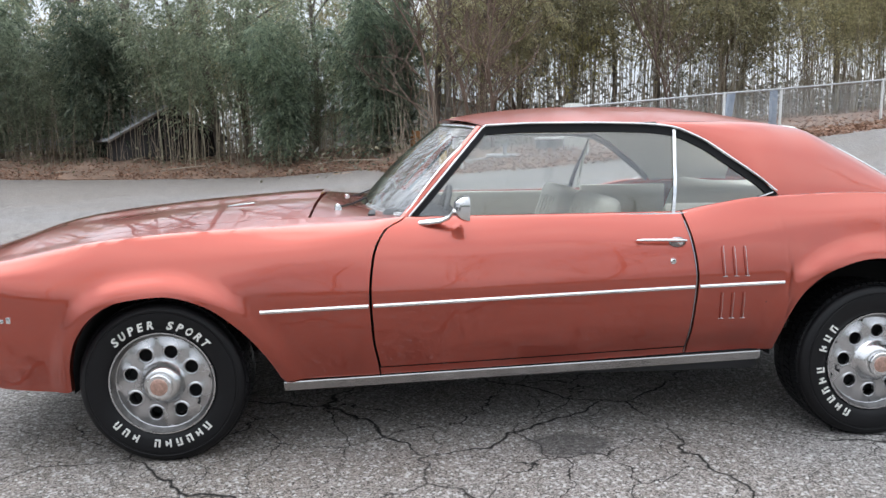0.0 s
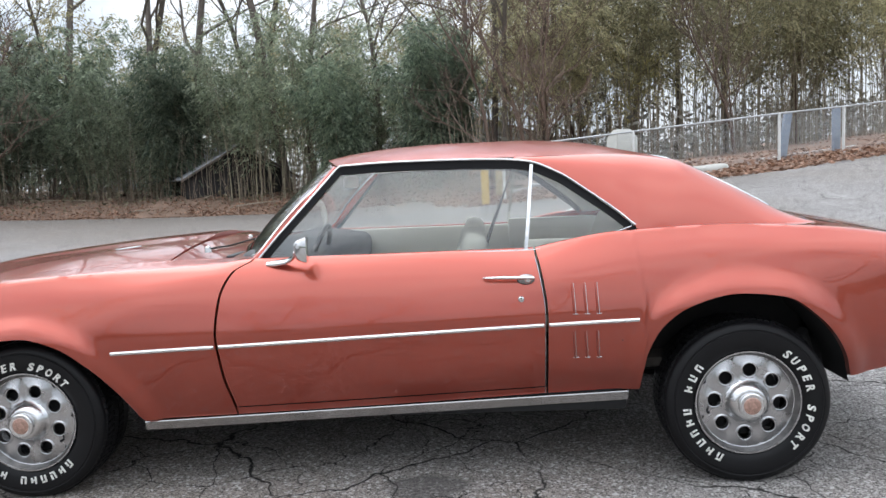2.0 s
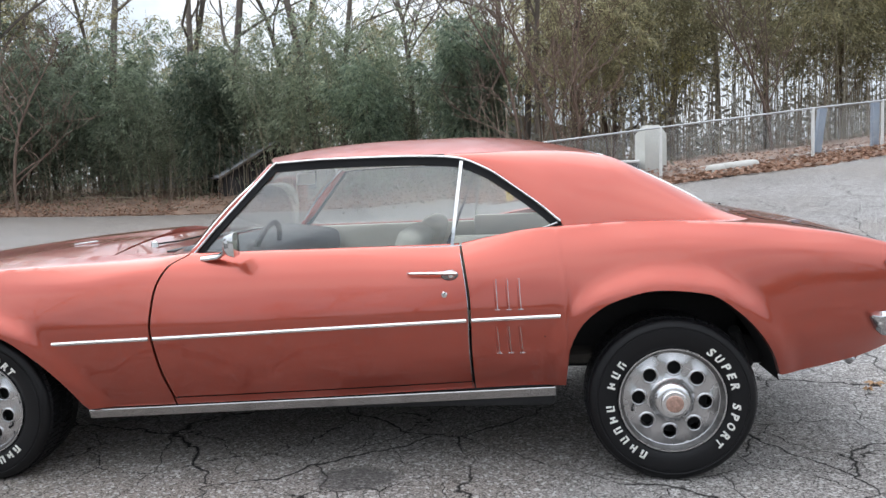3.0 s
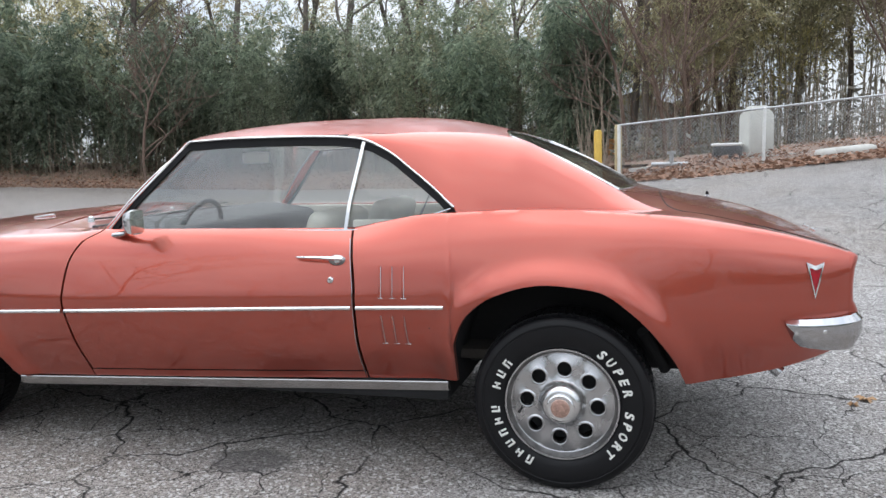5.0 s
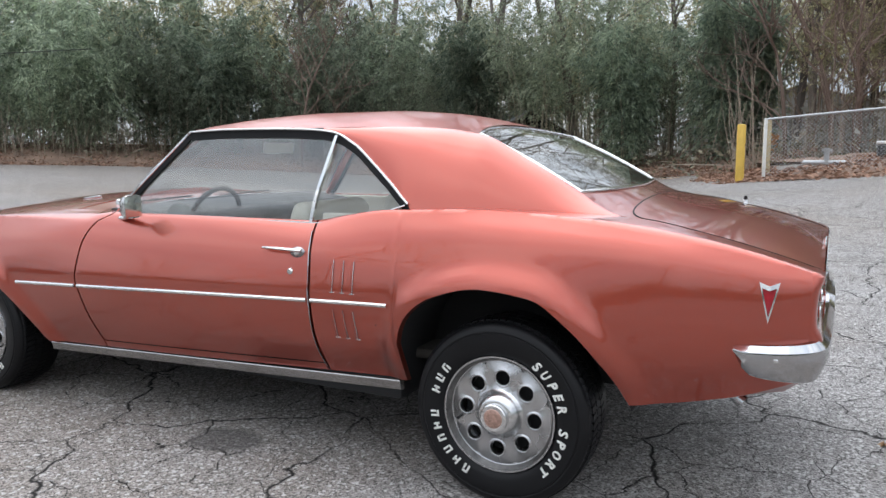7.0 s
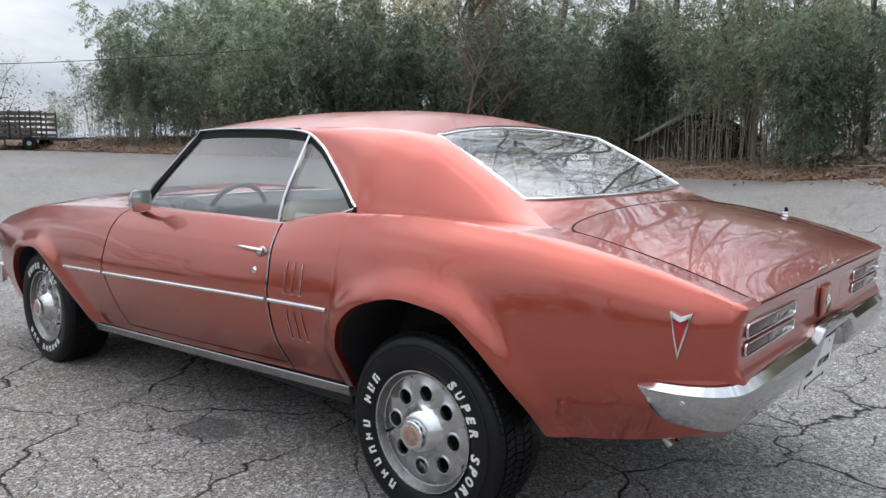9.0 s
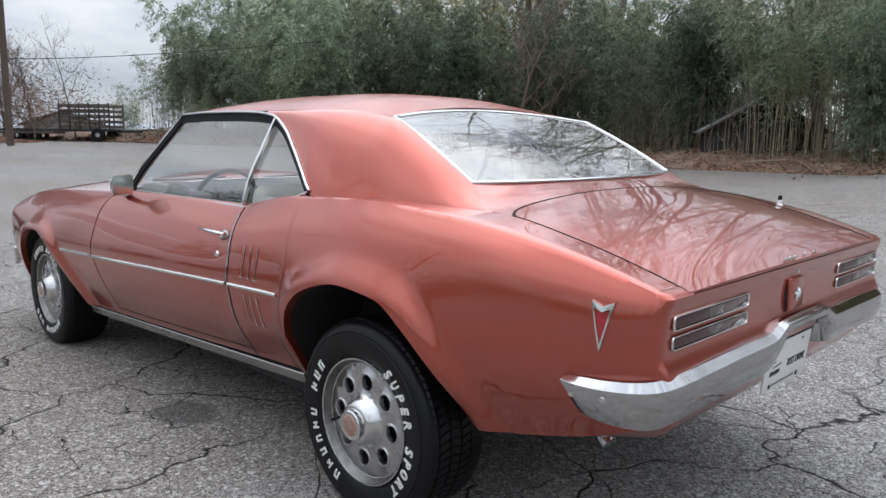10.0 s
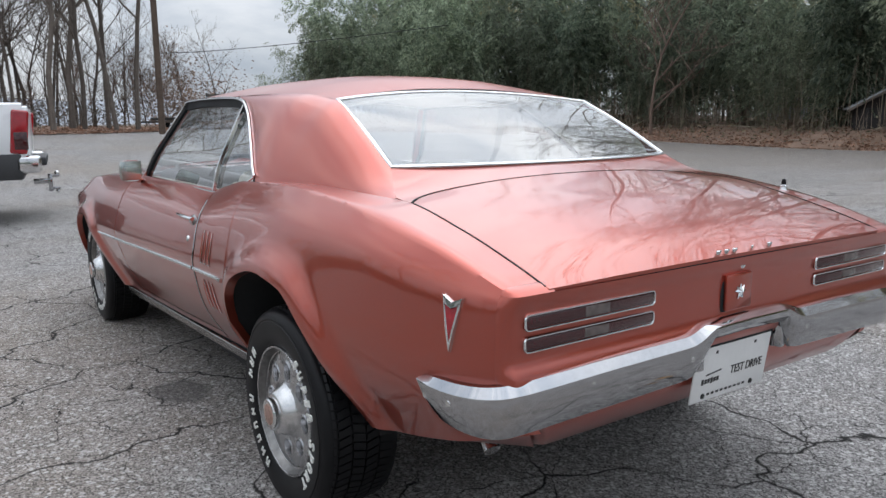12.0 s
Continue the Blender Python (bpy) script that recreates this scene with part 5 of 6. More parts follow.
# ---------------------------------------------------------------- the bank of leaves round the lot
EDGE = [(-60, -70), (-36, -25), (-33, -4), (-33.5, 4), (-36, 9.5), (-40, 12), (-36, 14.8), (-30, 17), (-26.5, 21), (-21, 24.2), (-15, 25), (-8, 24.6), (-1.5, 24.2), (.8, 21), (1.3, 16), (2.0, 13.5), (3.2, 12.9), (5.5, 12.8), (9, 13.3), (14, 15.2), (22, 17.5), (40, 22), (70, 28)]
EDGE_X, EDGE_Y = [p[0] for p in EDGE[5:]], [p[1] for p in EDGE[5:]]
EDGE_X[0] = -40.5
es = np.cumsum([0] + [math.dist(a, b) for a, b in zip(EDGE, EDGE[1:])])
EX, EY = pchip([(s, p[0]) for s, p in zip(es, EDGE)]), pchip([(s, p[1]) for s, p in zip(es, EDGE)])
bank_s = np.linspace(0, es[-1], 260)
bx, by = EX(bank_s), EY(bank_s)
rng = np.random.RandomState(4)
bx, by = bx + rng.normal(0, .10, 260), by + rng.normal(0, .14, 260)
bank_d = np.array([0, .15, .5, 1.2, 2.2, 3.5, 6, 12, 25, 60])
tx, ty = np.gradient(EX(bank_s)), np.gradient(EY(bank_s))
tn = np.hypot(tx, ty)
# outward of the lot, turned more and more towards the far side so that the strips never cross
ox, oy = -ty / tn, tx / tn
far_side = np.where(bank_s < es[5], -1.0, 0.0)[:, None]
mixd = np.clip(bank_d / 6, 0, 1)[None]
ux, uy = ox[:, None] * (1 - mixd) + far_side * mixd, oy[:, None] * (1 - mixd) + (1 + far_side) * mixd
BX, BY = bx[:, None] + ux * bank_d[None], by[:, None] + uy * bank_d[None]
BZ = land(BX, BY) + np.array([-.02, .05, .13, .28, .45, .62, .75, .75, .5, 0])[None] * (.8 + .4 * rng.rand(260, 1)) * np.where(bank_s > es[13], .38, np.where(bank_s < es[5], .3, 1.0))[:, None] + rng.normal(0, .02, BX.shape)
bank = part("leaf_bank", grid_mesh("leaf_bank", np.stack([BX, BY, BZ], -1), flip=True), SOIL)
tagged(bank, label="bank of soil and brown fallen leaves", category="ground", kind="structure")


def bank_z(x, y):
    i = int(np.argmin(np.abs(bx - x) + np.abs(by - y) * .25))
    d = max(0, y - by[i])
    return float(np.interp(d, bank_d, BZ[i] - land(BX[i], BY[i]))) + float(land(x, y))


def leaf_quads(centres, sizes, tilt, rnd, long=1.7, bend=.25):
    """Vertices and faces of small bent leaves lying or hanging at the centres."""
    n = len(centres)
    a = rnd.rand(n) * 2 * math.pi
    d = np.stack([np.cos(a), np.sin(a), -tilt * (0.3 + rnd.rand(n))], 1)
    d /= np.linalg.norm(d, axis=1)[:, None]
    r = rnd.normal(0, 1, (n, 3))
    s = np.cross(d, r)
    s /= np.linalg.norm(s, axis=1)[:, None] + 1e-9
    u = np.cross(s, d)
    L, W = sizes * long, sizes * .32
    c = np.asarray(centres)
    p0, p1 = c - d * L[:, None] / 2, c + d * L[:, None] / 2
    p2, p3 = c + s * W[:, None] + u * (W * bend)[:, None], c - s * W[:, None] + u * (W * bend)[:, None]
    V = np.stack([p0, p2, p1, p3], 1).reshape(-1, 3)
    F = np.arange(4 * n).reshape(-1, 4)
    return V, F


def quads_mesh(name, V, F):
    me = bpy.data.meshes.new(name)
    me.vertices.add(len(V))
    me.vertices.foreach_set("co", np.asarray(V, np.float32).ravel())
    k = F.shape[1]
    me.loops.add(F.size)
    me.loops.foreach_set("vertex_index", F.astype(np.int32).ravel())
    me.polygons.add(len(F))
    me.polygons.foreach_set("loop_start", np.arange(0, F.size, k, dtype=np.int32))
    me.update(calc_edges=True)
    return me


NL = 44000
cs = es[2] + (es[-2] - es[2]) * rng.rand(NL)
cd = np.clip(rng.exponential(1.5, NL) - .35, -.5, 5.5)
ii = np.clip((cs / es[-1] * 259).astype(int), 0, 259)
lx, ly = EX(cs) + ox[ii] * cd + rng.normal(0, .2, NL), EY(cs) + oy[ii] * cd
lz = np.array([np.interp(max(0, d), bank_d, BZ[i] - land(BX[i], BY[i])) for d, i in zip(cd, ii)]) + land(lx, ly) + .025 + .02 * rng.rand(NL)
V, F = leaf_quads(np.stack([lx, ly, lz], 1), .05 + .07 * rng.rand(NL), .2, rng, 1.2)
fallen = part("fallen_leaves", quads_mesh("fallen_leaves", V, F), DRY_LEAF)
tagged(fallen, label="dry brown leaves strewn along the bank", category="leaves", kind="stuff")

# ---------------------------------------------------------------- trees
def tube(V, F, pts, radii, sides=5):
    """Adds a tapered tube along pts to the lists V and F."""
    base = len(V)
    for i, (p, r) in enumerate(zip(pts, radii)):
        a, b = pts[max(i - 1, 0)], pts[min(i + 1, len(pts) - 1)]
        t = (b - a) / (np.linalg.norm(b - a) + 1e-9)
        u = np.cross(t, [.31, .95, .1])
        u /= np.linalg.norm(u) + 1e-9
        w = np.cross(t, u)
        for k in range(sides):
            f = 2 * math.pi * k / sides
            V.append(p + r * (math.cos(f) * u + math.sin(f) * w))
    for i in range(len(pts) - 1):
        for k in range(sides):
            a, b = base + i * sides + k, base + i * sides + (k + 1) % sides
            F.append((a, b, b + sides, a + sides))


def bare_tree(seed, height, spread=.5, first=.3, lean=0.0, last=4, thick=.0075):
    """Vertices and faces of a leafless tree: a tapered trunk, limbs, branches and twigs."""
    r = np.random.RandomState(seed)
    V, F = [], []

    def grow(p, d, length, radius, level):
        n = 6 if level < 2 else 4
        pts, rad = [p], [radius]
        for i in range(n):
            d = d + r.normal(0, .09 + .05 * level, 3) + np.array([0, 0, .05 * level])
            d /= np.linalg.norm(d)
            pts.append(pts[-1] + d * length / n)
            rad.append(radius * (1 - .8 * (i + 1) / n) + .004)
        tube(V, F, pts, rad, 7 if level == 0 else 4 if level < 3 else 3)
        if level == last:
            return
        kids = (10, 5, 4, 3)[level]
        for k in range(kids):
            f = first + (1 - first) * (k + r.rand()) / kids if level == 0 else .25 + .75 * (k + r.rand()) / kids
            i = min(int(f * n), n - 1)
            q = pts[i] + (pts[i + 1] - pts[i]) * (f * n - i)
            a = r.rand() * 2 * math.pi
            out = np.array([math.cos(a), math.sin(a), .25 + .5 * r.rand()]) * spread + d * (1 - spread) * (.5 if level else 1)
            out /= np.linalg.norm(out)
            grow(q, out, length * (.42 if level == 0 else .55) * (.7 + .5 * r.rand()) * (1.15 - .55 * f if level == 0 else 1), rad[i] * .45 + .003, level + 1)

    grow(np.zeros(3), np.array([lean, 0, 1.0]), height, height * thick + .02, 0)
    return np.array(V), np.array(F)


def bamboo(seed, height, culms, spread, leaves, leaf_from, size):
    """Canes (vertices, faces) and leaves (vertices, faces) of one clump: arching canes with hanging plumes of narrow leaves."""
    r = np.random.RandomState(seed)
    V, F, C, D, S = [], [], [], [], []
    for k in range(culms):
        a, q = r.rand() * 2 * math.pi, spread * math.sqrt(r.rand())
        p = np.array([q * math.cos(a), q * math.sin(a), -.1])
        h = height * (.5 + .55 * r.rand() ** .8)
        b = a + r.normal(0, .8)
        lean = np.array([math.cos(b), math.sin(b), 0]) * h * (.04 + .22 * r.rand())
        pts = [p + np.array([0, 0, h * t * (1 - .12 * t)]) + lean * t ** 2.6 for t in np.linspace(0, 1, 8)]
        tube(V, F, pts, [.019 * (1 - .85 * t) for t in np.linspace(0, 1, 8)], 4)
        P = np.array(pts)
        plumes = max(3, leaves // culms // 16)
        bare_up = leaf_from + r.rand() * .22
        t = bare_up + (1 - bare_up) * r.rand(plumes) ** .8
        for f in t:
            i = min(int(f * 7), 6)
            c = P[i] + (P[i + 1] - P[i]) * (f * 7 - i)
            az = r.rand() * 2 * math.pi
            out = np.array([math.cos(az), math.sin(az), .35 + .3 * r.rand()])
            L = (.45 + .75 * r.rand()) * (1.25 - .65 * f) * height / 8
            u = np.linspace(.25, 1, 16)[:, None]
            # each side shoot rises, then hangs
            C.append(c + out * L * u - np.array([0, 0, 1]) * L * .75 * u ** 2 + r.normal(0, .07, (16, 3)))
            d = out - np.array([0, 0, 2.0]) * u + r.normal(0, .45, (16, 3))
            D.append(d / np.linalg.norm(d, axis=1)[:, None])
    C, D = np.concatenate(C), np.concatenate(D)
    n = len(C)
    s = np.cross(D, r.normal(0, 1, (n, 3)))
    s /= np.linalg.norm(s, axis=1)[:, None] + 1e-9
    L = size * (.7 + .7 * r.rand(n))[:, None]
    W = L * .13
    LV = np.stack([C, C + D * L * .4 + s * W, C + D * L, C + D * L * .4 - s * W], 1).reshape(-1, 3)
    return (np.array(V), np.array(F)), (LV, np.arange(4 * n).reshape(-1, 4))


def make_bamboo(kind, seed, height, culms, spread, leaves, leaf_from, size, leaf_mat, label):
    ob = tagged(new(kind), label=label, category="bamboo", group="bamboo along the lot")
    canes, leafs = bamboo(seed, height, culms, spread, leaves, leaf_from, size)
    tagged(part("cane_stand", quads_mesh("cane_stand", *canes), CANE, ob), kind="stuff")
    tagged(part("foliage", quads_mesh("foliage", *leafs), leaf_mat, ob), kind="stuff")
    return ob


def place(ob, x, y, turn, size, z=None):
    c = copy_thing(ob, pose(x, y, float(land(x, y)) if z is None else z, 0, 0, turn))
    c.scale = (size, size, size)
    return c


rt = random.Random(11)
green = [make_bamboo("bamboo_clump", 20 + k, 8.8, 26, 1.35, 9000, .24, .175, BAMBOO_LEAF, "dense dark green bamboo clump with drooping leaves") for k in range(5)]
thin = [make_bamboo("bamboo_grove", 40 + k, 9.8, 34, 2.0, 13000, .34, .16, OLIVE_LEAF, "thin olive bamboo canes with sparse leaves") for k in range(3)]
fir = [make_bamboo("evergreen_tree", 60 + k, 7.0, 13, .55, 17000, .10, .19, FIR_LEAF, "dark evergreen tree with drooping dense foliage") for k in range(2)]
lush = [make_bamboo("bamboo_clump", 80 + k, 9.0, 20, 1.3, 9500, .20, .25, LUSH_LEAF, "lush dark green bamboo clump with hanging leaf plumes") for k in range(3)]
used = set()


def put(pool, x, y, size):
    k = rt.randrange(len(pool))
    ob = pool[k]
    if ob.name in used:
        return place(ob, x, y, rt.uniform(0, 360), size)
    used.add(ob.name)
    ob.matrix_basis = pose(x, y, float(land(x, y)), 0, 0, rt.uniform(0, 360))
    ob.scale = (size, size, size)
    return ob


# the front row and a second row behind it, along the lot's far side up to the fence
front = [(x, y) for x, y in zip(EX(np.linspace(es[6], es[13], 22)), EY(np.linspace(es[6], es[13], 22)))]
for x, y in front:
    if x < -1.2:
        put(lush if x < -15 else green, x + rt.uniform(-.7, .7), y + 3.4 + rt.uniform(-.6, 1.8), rt.uniform(.6, 1.0) if x < -16 else rt.uniform(.95, 1.1) if -10.5 < x < -5 else rt.uniform(.6, .9))
for x in np.arange(-39, -1.0, 2.7):
    yb = float(np.interp(x, EDGE_X, EDGE_Y))
    put(lush if x < -15 else green, x + rt.uniform(-.9, .9), max(yb, 17) + 7 + rt.uniform(-1, 2.0), rt.uniform(1.0, 1.4) if x < -16 else rt.uniform(.95, 1.25) if x < -8 else rt.uniform(.85, 1.1))
for x in np.arange(-42, -20, 5.0):
    put(thin, x + rt.uniform(-1.2, 1.2), max(float(np.interp(x, EDGE_X, EDGE_Y)), 17) + 12 + rt.uniform(-1, 2.0), rt.uniform(1.3, 1.7))
for x, y, s in ((-3.3, 26.0, .92), (.1, 25.6, 1.1), (.9, 26.6, .95), (-11, 28.5, 1.1), (-24, 26, 1.2)):
    put(fir, x, y, s)
for x in np.arange(4.5, 34, 2.5):
    put(thin, x + rt.uniform(-.7, .7), 24.5 + .12 * x + rt.uniform(-1, 1.5), rt.uniform(.85, 1.15))
for x in np.arange(5, 40, 3.6):
    put(thin, x + rt.uniform(-1, 1), 29.5 + .12 * x + rt.uniform(-1, 2), rt.uniform(1.1, 1.4))
# airy crowns behind, and a yellowing one among the green
for x in np.arange(-15, 2, 4.2):
    put(thin, x + rt.uniform(-.8, .8), 33.5 + rt.uniform(-1, 1.5), rt.uniform(1.0, 1.3))
yellowed = make_bamboo("bamboo_clump", 101, 6.0, 7, .5, 1700, .6, .15, leaf_material("yellowing_leaves", (0.24, 0.22, 0.09), (0.46, 0.41, 0.17)), "bamboo clump with a yellowing crown")
yellowed.matrix_basis = pose(7.6, 25.2, float(land(7.6, 25.2)), 0, 0, 40)
trees = []
for k, (h, sp, fi) in enumerate(((15, .55, .30), (19, .5, .38), (17, .62, .25))):
    V, F = bare_tree(70 + k, h, sp, fi)
    trees.append((V, F, h))
bare = []
for k, (h, sp, fi) in enumerate(((16, .6, .25), (18, .55, .32), (14, .65, .22))):
    V, F = bare_tree(90 + k, h, sp, fi, last=3, thick=.0075)
    trees.append((V, F, h))
for k, (V, F, h) in enumerate(trees):
    bare.append(tagged(part("bare_tree", quads_mesh("bare_tree", V, F), BARK), label="tall leafless grey tree with fine twigs", category="tree", group="bare trees"))


def put_tree(k, x, y, size, turn):
    ob = bare[k]
    if ob.name in used:
        return place(ob, x, y, turn, size)
    used.add(ob.name)
    ob.matrix_basis = pose(x, y, float(land(x, y)), 0, 0, turn)
    ob.scale = (size, size, size)
    return ob


# leafless red-brown brush where the bamboo opens, and thin saplings in front of it
brush = []
for k in range(4):
    V, F = bare_tree(120 + k, 5.5, .5, .08, last=3, thick=.006)
    brush.append(tagged(part("bare_shrub", quads_mesh("bare_shrub", V, F), TWIG), label="leafless red-brown shrub of fine upright twigs", category="shrub", group="bare shrubs"))
for i in range(44):
    x = rt.uniform(2.0, 6.0) if i < 9 else rt.uniform(-30, -14) if i < 14 else rt.uniform(8, 26) if i < 20 else rt.uniform(-50, -38)
    y = 24.2 + rt.uniform(.4, 5) if x < 1 else max(18.5, 15.5 + .25 * x) + rt.uniform(3, 9)
    if x < -36:
        y = rt.uniform(-14, 12)
    elif x < -20:
        y = float(np.interp(x, EDGE_X, EDGE_Y)) + rt.uniform(2, 5)
    o = brush[i] if i < 4 else copy_thing(brush[i % 4], Matrix())
    o.matrix_basis = pose(x, y, float(land(x, y)), rt.uniform(-6, 6), rt.uniform(-6, 6), rt.uniform(0, 360))
    o.scale = [rt.uniform(.55, 1.5) if x > -36 else rt.uniform(.35, .8)] * 3
for k, x, y, s in ((0, 3.0, 24.8, .95), (1, 4.4, 26.5, .8), (2, 1.2, 27.5, 1.0), (0, 6.2, 28.5, .9), (1, 8.5, 30, 1.0), (2, -5.5, 31, 1.1), (0, -9, 32, 1.15), (1, -14, 33, 1.1),
                   (2, -19, 33, 1.0), (1, 13, 31, .9), (0, 17, 33, 1.0), (2, 22, 32, .95), (1, 28, 34, 1.0), (0, -26, 34, 1.1), (1, -33, 33, 1.0), (2, 5.0, 30.5, 1.1), (0, -2.5, 30.0, 1.05), (1, 2.4, 25.5, .9), (1, -6.5, 30.0, 1.25), (2, -10.5, 30.5, 1.35), (0, -13, 31.5, 1.4), (1, -17.5, 31, 1.25), (2, -22, 31, 1.4), (0, -7.5, 33, 1.5), (2, 10.5, 30, .8)):
    put_tree(k, x, y, s, rt.uniform(0, 360))
# the stand of bare trees at the far end of the lot, and some behind the camera
for i in range(54):
    a = i / 53
    put_tree(i % 6, -35 - 16 * rt.random() ** 1.5, -9 + 16.8 * a + rt.uniform(-.4, .4), rt.uniform(.55, 1.05), rt.uniform(0, 360))
for i in range(30):
    put_tree(3 + i % 3, -38 - 12 * rt.random(), -10 + 23 * i / 29, rt.uniform(.2, .42), rt.uniform(0, 360))
# the belt of tall bare trees on the near side of the lot
for i in range(13):
    put_tree(3 + i % 3, -36 + 5.6 * i + rt.uniform(-1.6, 1.6), -32 + rt.uniform(-5, 3), rt.uniform(.5, .85), rt.uniform(0, 360))
for k, x, y, s in ((1, 24, -22, 1.0), (2, 12, -34, 1.1), (0, -8, -36, 1.0), (1, -22, -32, 1.1), (2, 34, -8, 1.1), (0, 30, 6, 1.0)):
    put_tree(k, x, y, s, rt.uniform(0, 360))

# woods beyond, too far to count: brush behind the bamboo and a ring round the lot
def woods(name, places, height, per, size, mat, label, seed):
    r = np.random.RandomState(seed)
    C, S = [], []
    for x, y in places:
        h = height * (.6 + .6 * r.rand())
        q = r.normal(0, 1, (per, 3)) * np.array([1.5, 1.5, h * .24]) * (.8 + .5 * r.rand()) + np.array([x, y, h * .45])
        q = q[q[:, 2] > 0]
        q[:, 2] += land(q[:, 0], q[:, 1])
        C.append(q)
    C = np.concatenate(C)
    V, F = leaf_quads(C, size * (.6 + .8 * r.rand(len(C))), .6, r, 1.5)
    return tagged(part(name, quads_mesh(name, V, F), mat), label=label, category="trees", kind="stuff")


# hills seen between the trunks, distance haze put into their blue-grey colour
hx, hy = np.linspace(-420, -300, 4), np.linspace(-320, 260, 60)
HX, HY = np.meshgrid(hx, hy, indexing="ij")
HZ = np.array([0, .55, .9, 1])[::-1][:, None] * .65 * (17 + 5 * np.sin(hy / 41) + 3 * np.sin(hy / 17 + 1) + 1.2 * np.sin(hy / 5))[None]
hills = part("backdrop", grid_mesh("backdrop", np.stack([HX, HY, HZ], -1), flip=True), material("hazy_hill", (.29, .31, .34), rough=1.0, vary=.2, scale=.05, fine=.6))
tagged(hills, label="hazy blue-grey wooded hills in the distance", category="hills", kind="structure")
for i in range(7):
    o = copy_thing(brush[i % 4], Matrix())
    o.matrix_basis = pose(-43 + rt.uniform(-2, 2), 8.2 + .55 * i + rt.uniform(-.5, .5), .9, 0, 0, rt.uniform(0, 360))
    o.scale = (.8, .8, rt.uniform(.6, .85))
rw = random.Random(5)
# distance haze put into the pale leaf colours of the far woods
woods("far_woods", [(x + rw.uniform(-1, 1), float(np.interp(x, EDGE_X, EDGE_Y)) + rw.uniform(12, 20)) for x in np.arange(-44, 48, 1.6)], 2.8, 420, .2, leaf_material("haze_pale_twigs", (.17, .17, .15), (.38, .37, .32)), "pale tangled woods behind the bamboo", 8)
# unseen ring of woods, added for dark reflections low on the car
ring = [(55 * math.cos(a) * 1.1, -6 + 50 * math.sin(a)) for a in np.linspace(radians(198), radians(372), 90)]
woods("woods_across_the_road", [(x + rw.uniform(-3, 3), y + rw.uniform(-3, 3)) for x, y in ring], 7.5, 420, .5, FIR_LEAF, "dark tree line across the lot", 10)
woods("undergrowth", [(x, float(np.interp(x, EDGE_X, EDGE_Y)) + rw.uniform(2.5, 7)) for x in np.arange(-38, 3, .9)], 1.2, 220, .11, leaf_material("undergrowth_leaves", (.06, .06, .04), (.22, .19, .12)), "low undergrowth and dead stems under the bamboo", 12)
SCRUB = leaf_material("brown_scrub_twigs", (.10, .085, .07), (.27, .23, .19))
woods("far_scrub", [(-41 - 9 * rw.random(), -14 + .42 * i) for i in range(58)], 2.6, 260, .10, SCRUB, "brown scrub under the bare trees", 14)
woods("brown_oak_thicket", [(-47 + rw.uniform(-1, 1), 12.4 + .5 * i) for i in range(5)], 5.2, 900, .12, leaf_material("russet_leaves", (.09, .06, .045), (.30, .20, .14)), "russet thicket of trees still holding dead leaves", 15)
V, F = [], []
rs_ = np.random.RandomState(31)
for i in range(1500):
    x = rs_.uniform(-38, 3) if i < 1100 else rs_.uniform(3, 26)
    yb = float(np.interp(x, EDGE_X, EDGE_Y)) + (rs_.uniform(1.6, 7) if x < 2 else rs_.uniform(7, 15))
    h, a, q = rs_.uniform(.5, 3.4), rs_.rand() * 6.28, rs_.uniform(.02, .55) ** 1.6
    p = np.array([x, yb, float(land(x, yb)) + .2])
    d = np.array([math.cos(a) * q, math.sin(a) * q, 1.0])
    tube(V, F, [p, p + d * h * .5 + rs_.normal(0, .04, 3), p + d * h + rs_.normal(0, .12, 3)], [.013, .010, .004], 3)
tagged(part("dead_stems", quads_mesh("dead_stems", np.array(V), np.array(F)), material("dead_stem_wood", (.27, .215, .165), rough=.9, vary=.3, scale=2)), label="dry brown stems standing under the bamboo", category="stems", kind="stuff")
for x, y, s in ((-37.5, 17.2, .62), (-40, 16.5, .42), (-34.5, 18.0, .9), (-32.5, 16.8, .35)):
    put(green, x, y, s)

# ---------------------------------------------------------------- the fence and what stands along it
def chain_link(points, height, pitch=.075, r=.0024):
    """A bmesh of woven wire between posts: two families of slanting wires."""
    V, F = [], []
    for (x0, y0), (x1, y1) in zip(points, points[1:]):
        L = math.hypot(x1 - x0, y1 - y0)
        n = int(L / pitch)
        for k in range(-int(height / pitch), n):
            for sgn in (1, -1):
                s0, s1 = (k * pitch, k * pitch + height) if sgn > 0 else (k * pitch + height, k * pitch)
                za, zb = 0.0, height
                # clip to the bay
                q = []
                for s, z in ((s0, za), (s1, zb)):
                    q.append([s, z])
                d = q[1][0] - q[0][0]
                for e in (0, L):
                    for i in (0, 1):
                        if (e == 0 and q[i][0] < 0) or (e == L and q[i][0] > L):
                            t = (e - q[0][0]) / d
                            q[i] = [e, q[0][1] + t * (q[1][1] - q[0][1])] if i == 1 else [e, q[1][1] + (e - q[1][0]) / d * (q[1][1] - q[0][1])]
                pts = []
                for s, z in q:
                    f = min(max(s / L, 0), 1)
                    x, y = x0 + (x1 - x0) * f, y0 + (y1 - y0) * f
                    pts.append(np.array([x, y, float(land(x, y)) + .06 + z]))
                if np.linalg.norm(pts[1] - pts[0]) > .02:
                    tube(V, F, pts, [r, r], 3)
    return quads_mesh("mesh", np.array(V), np.array(F))


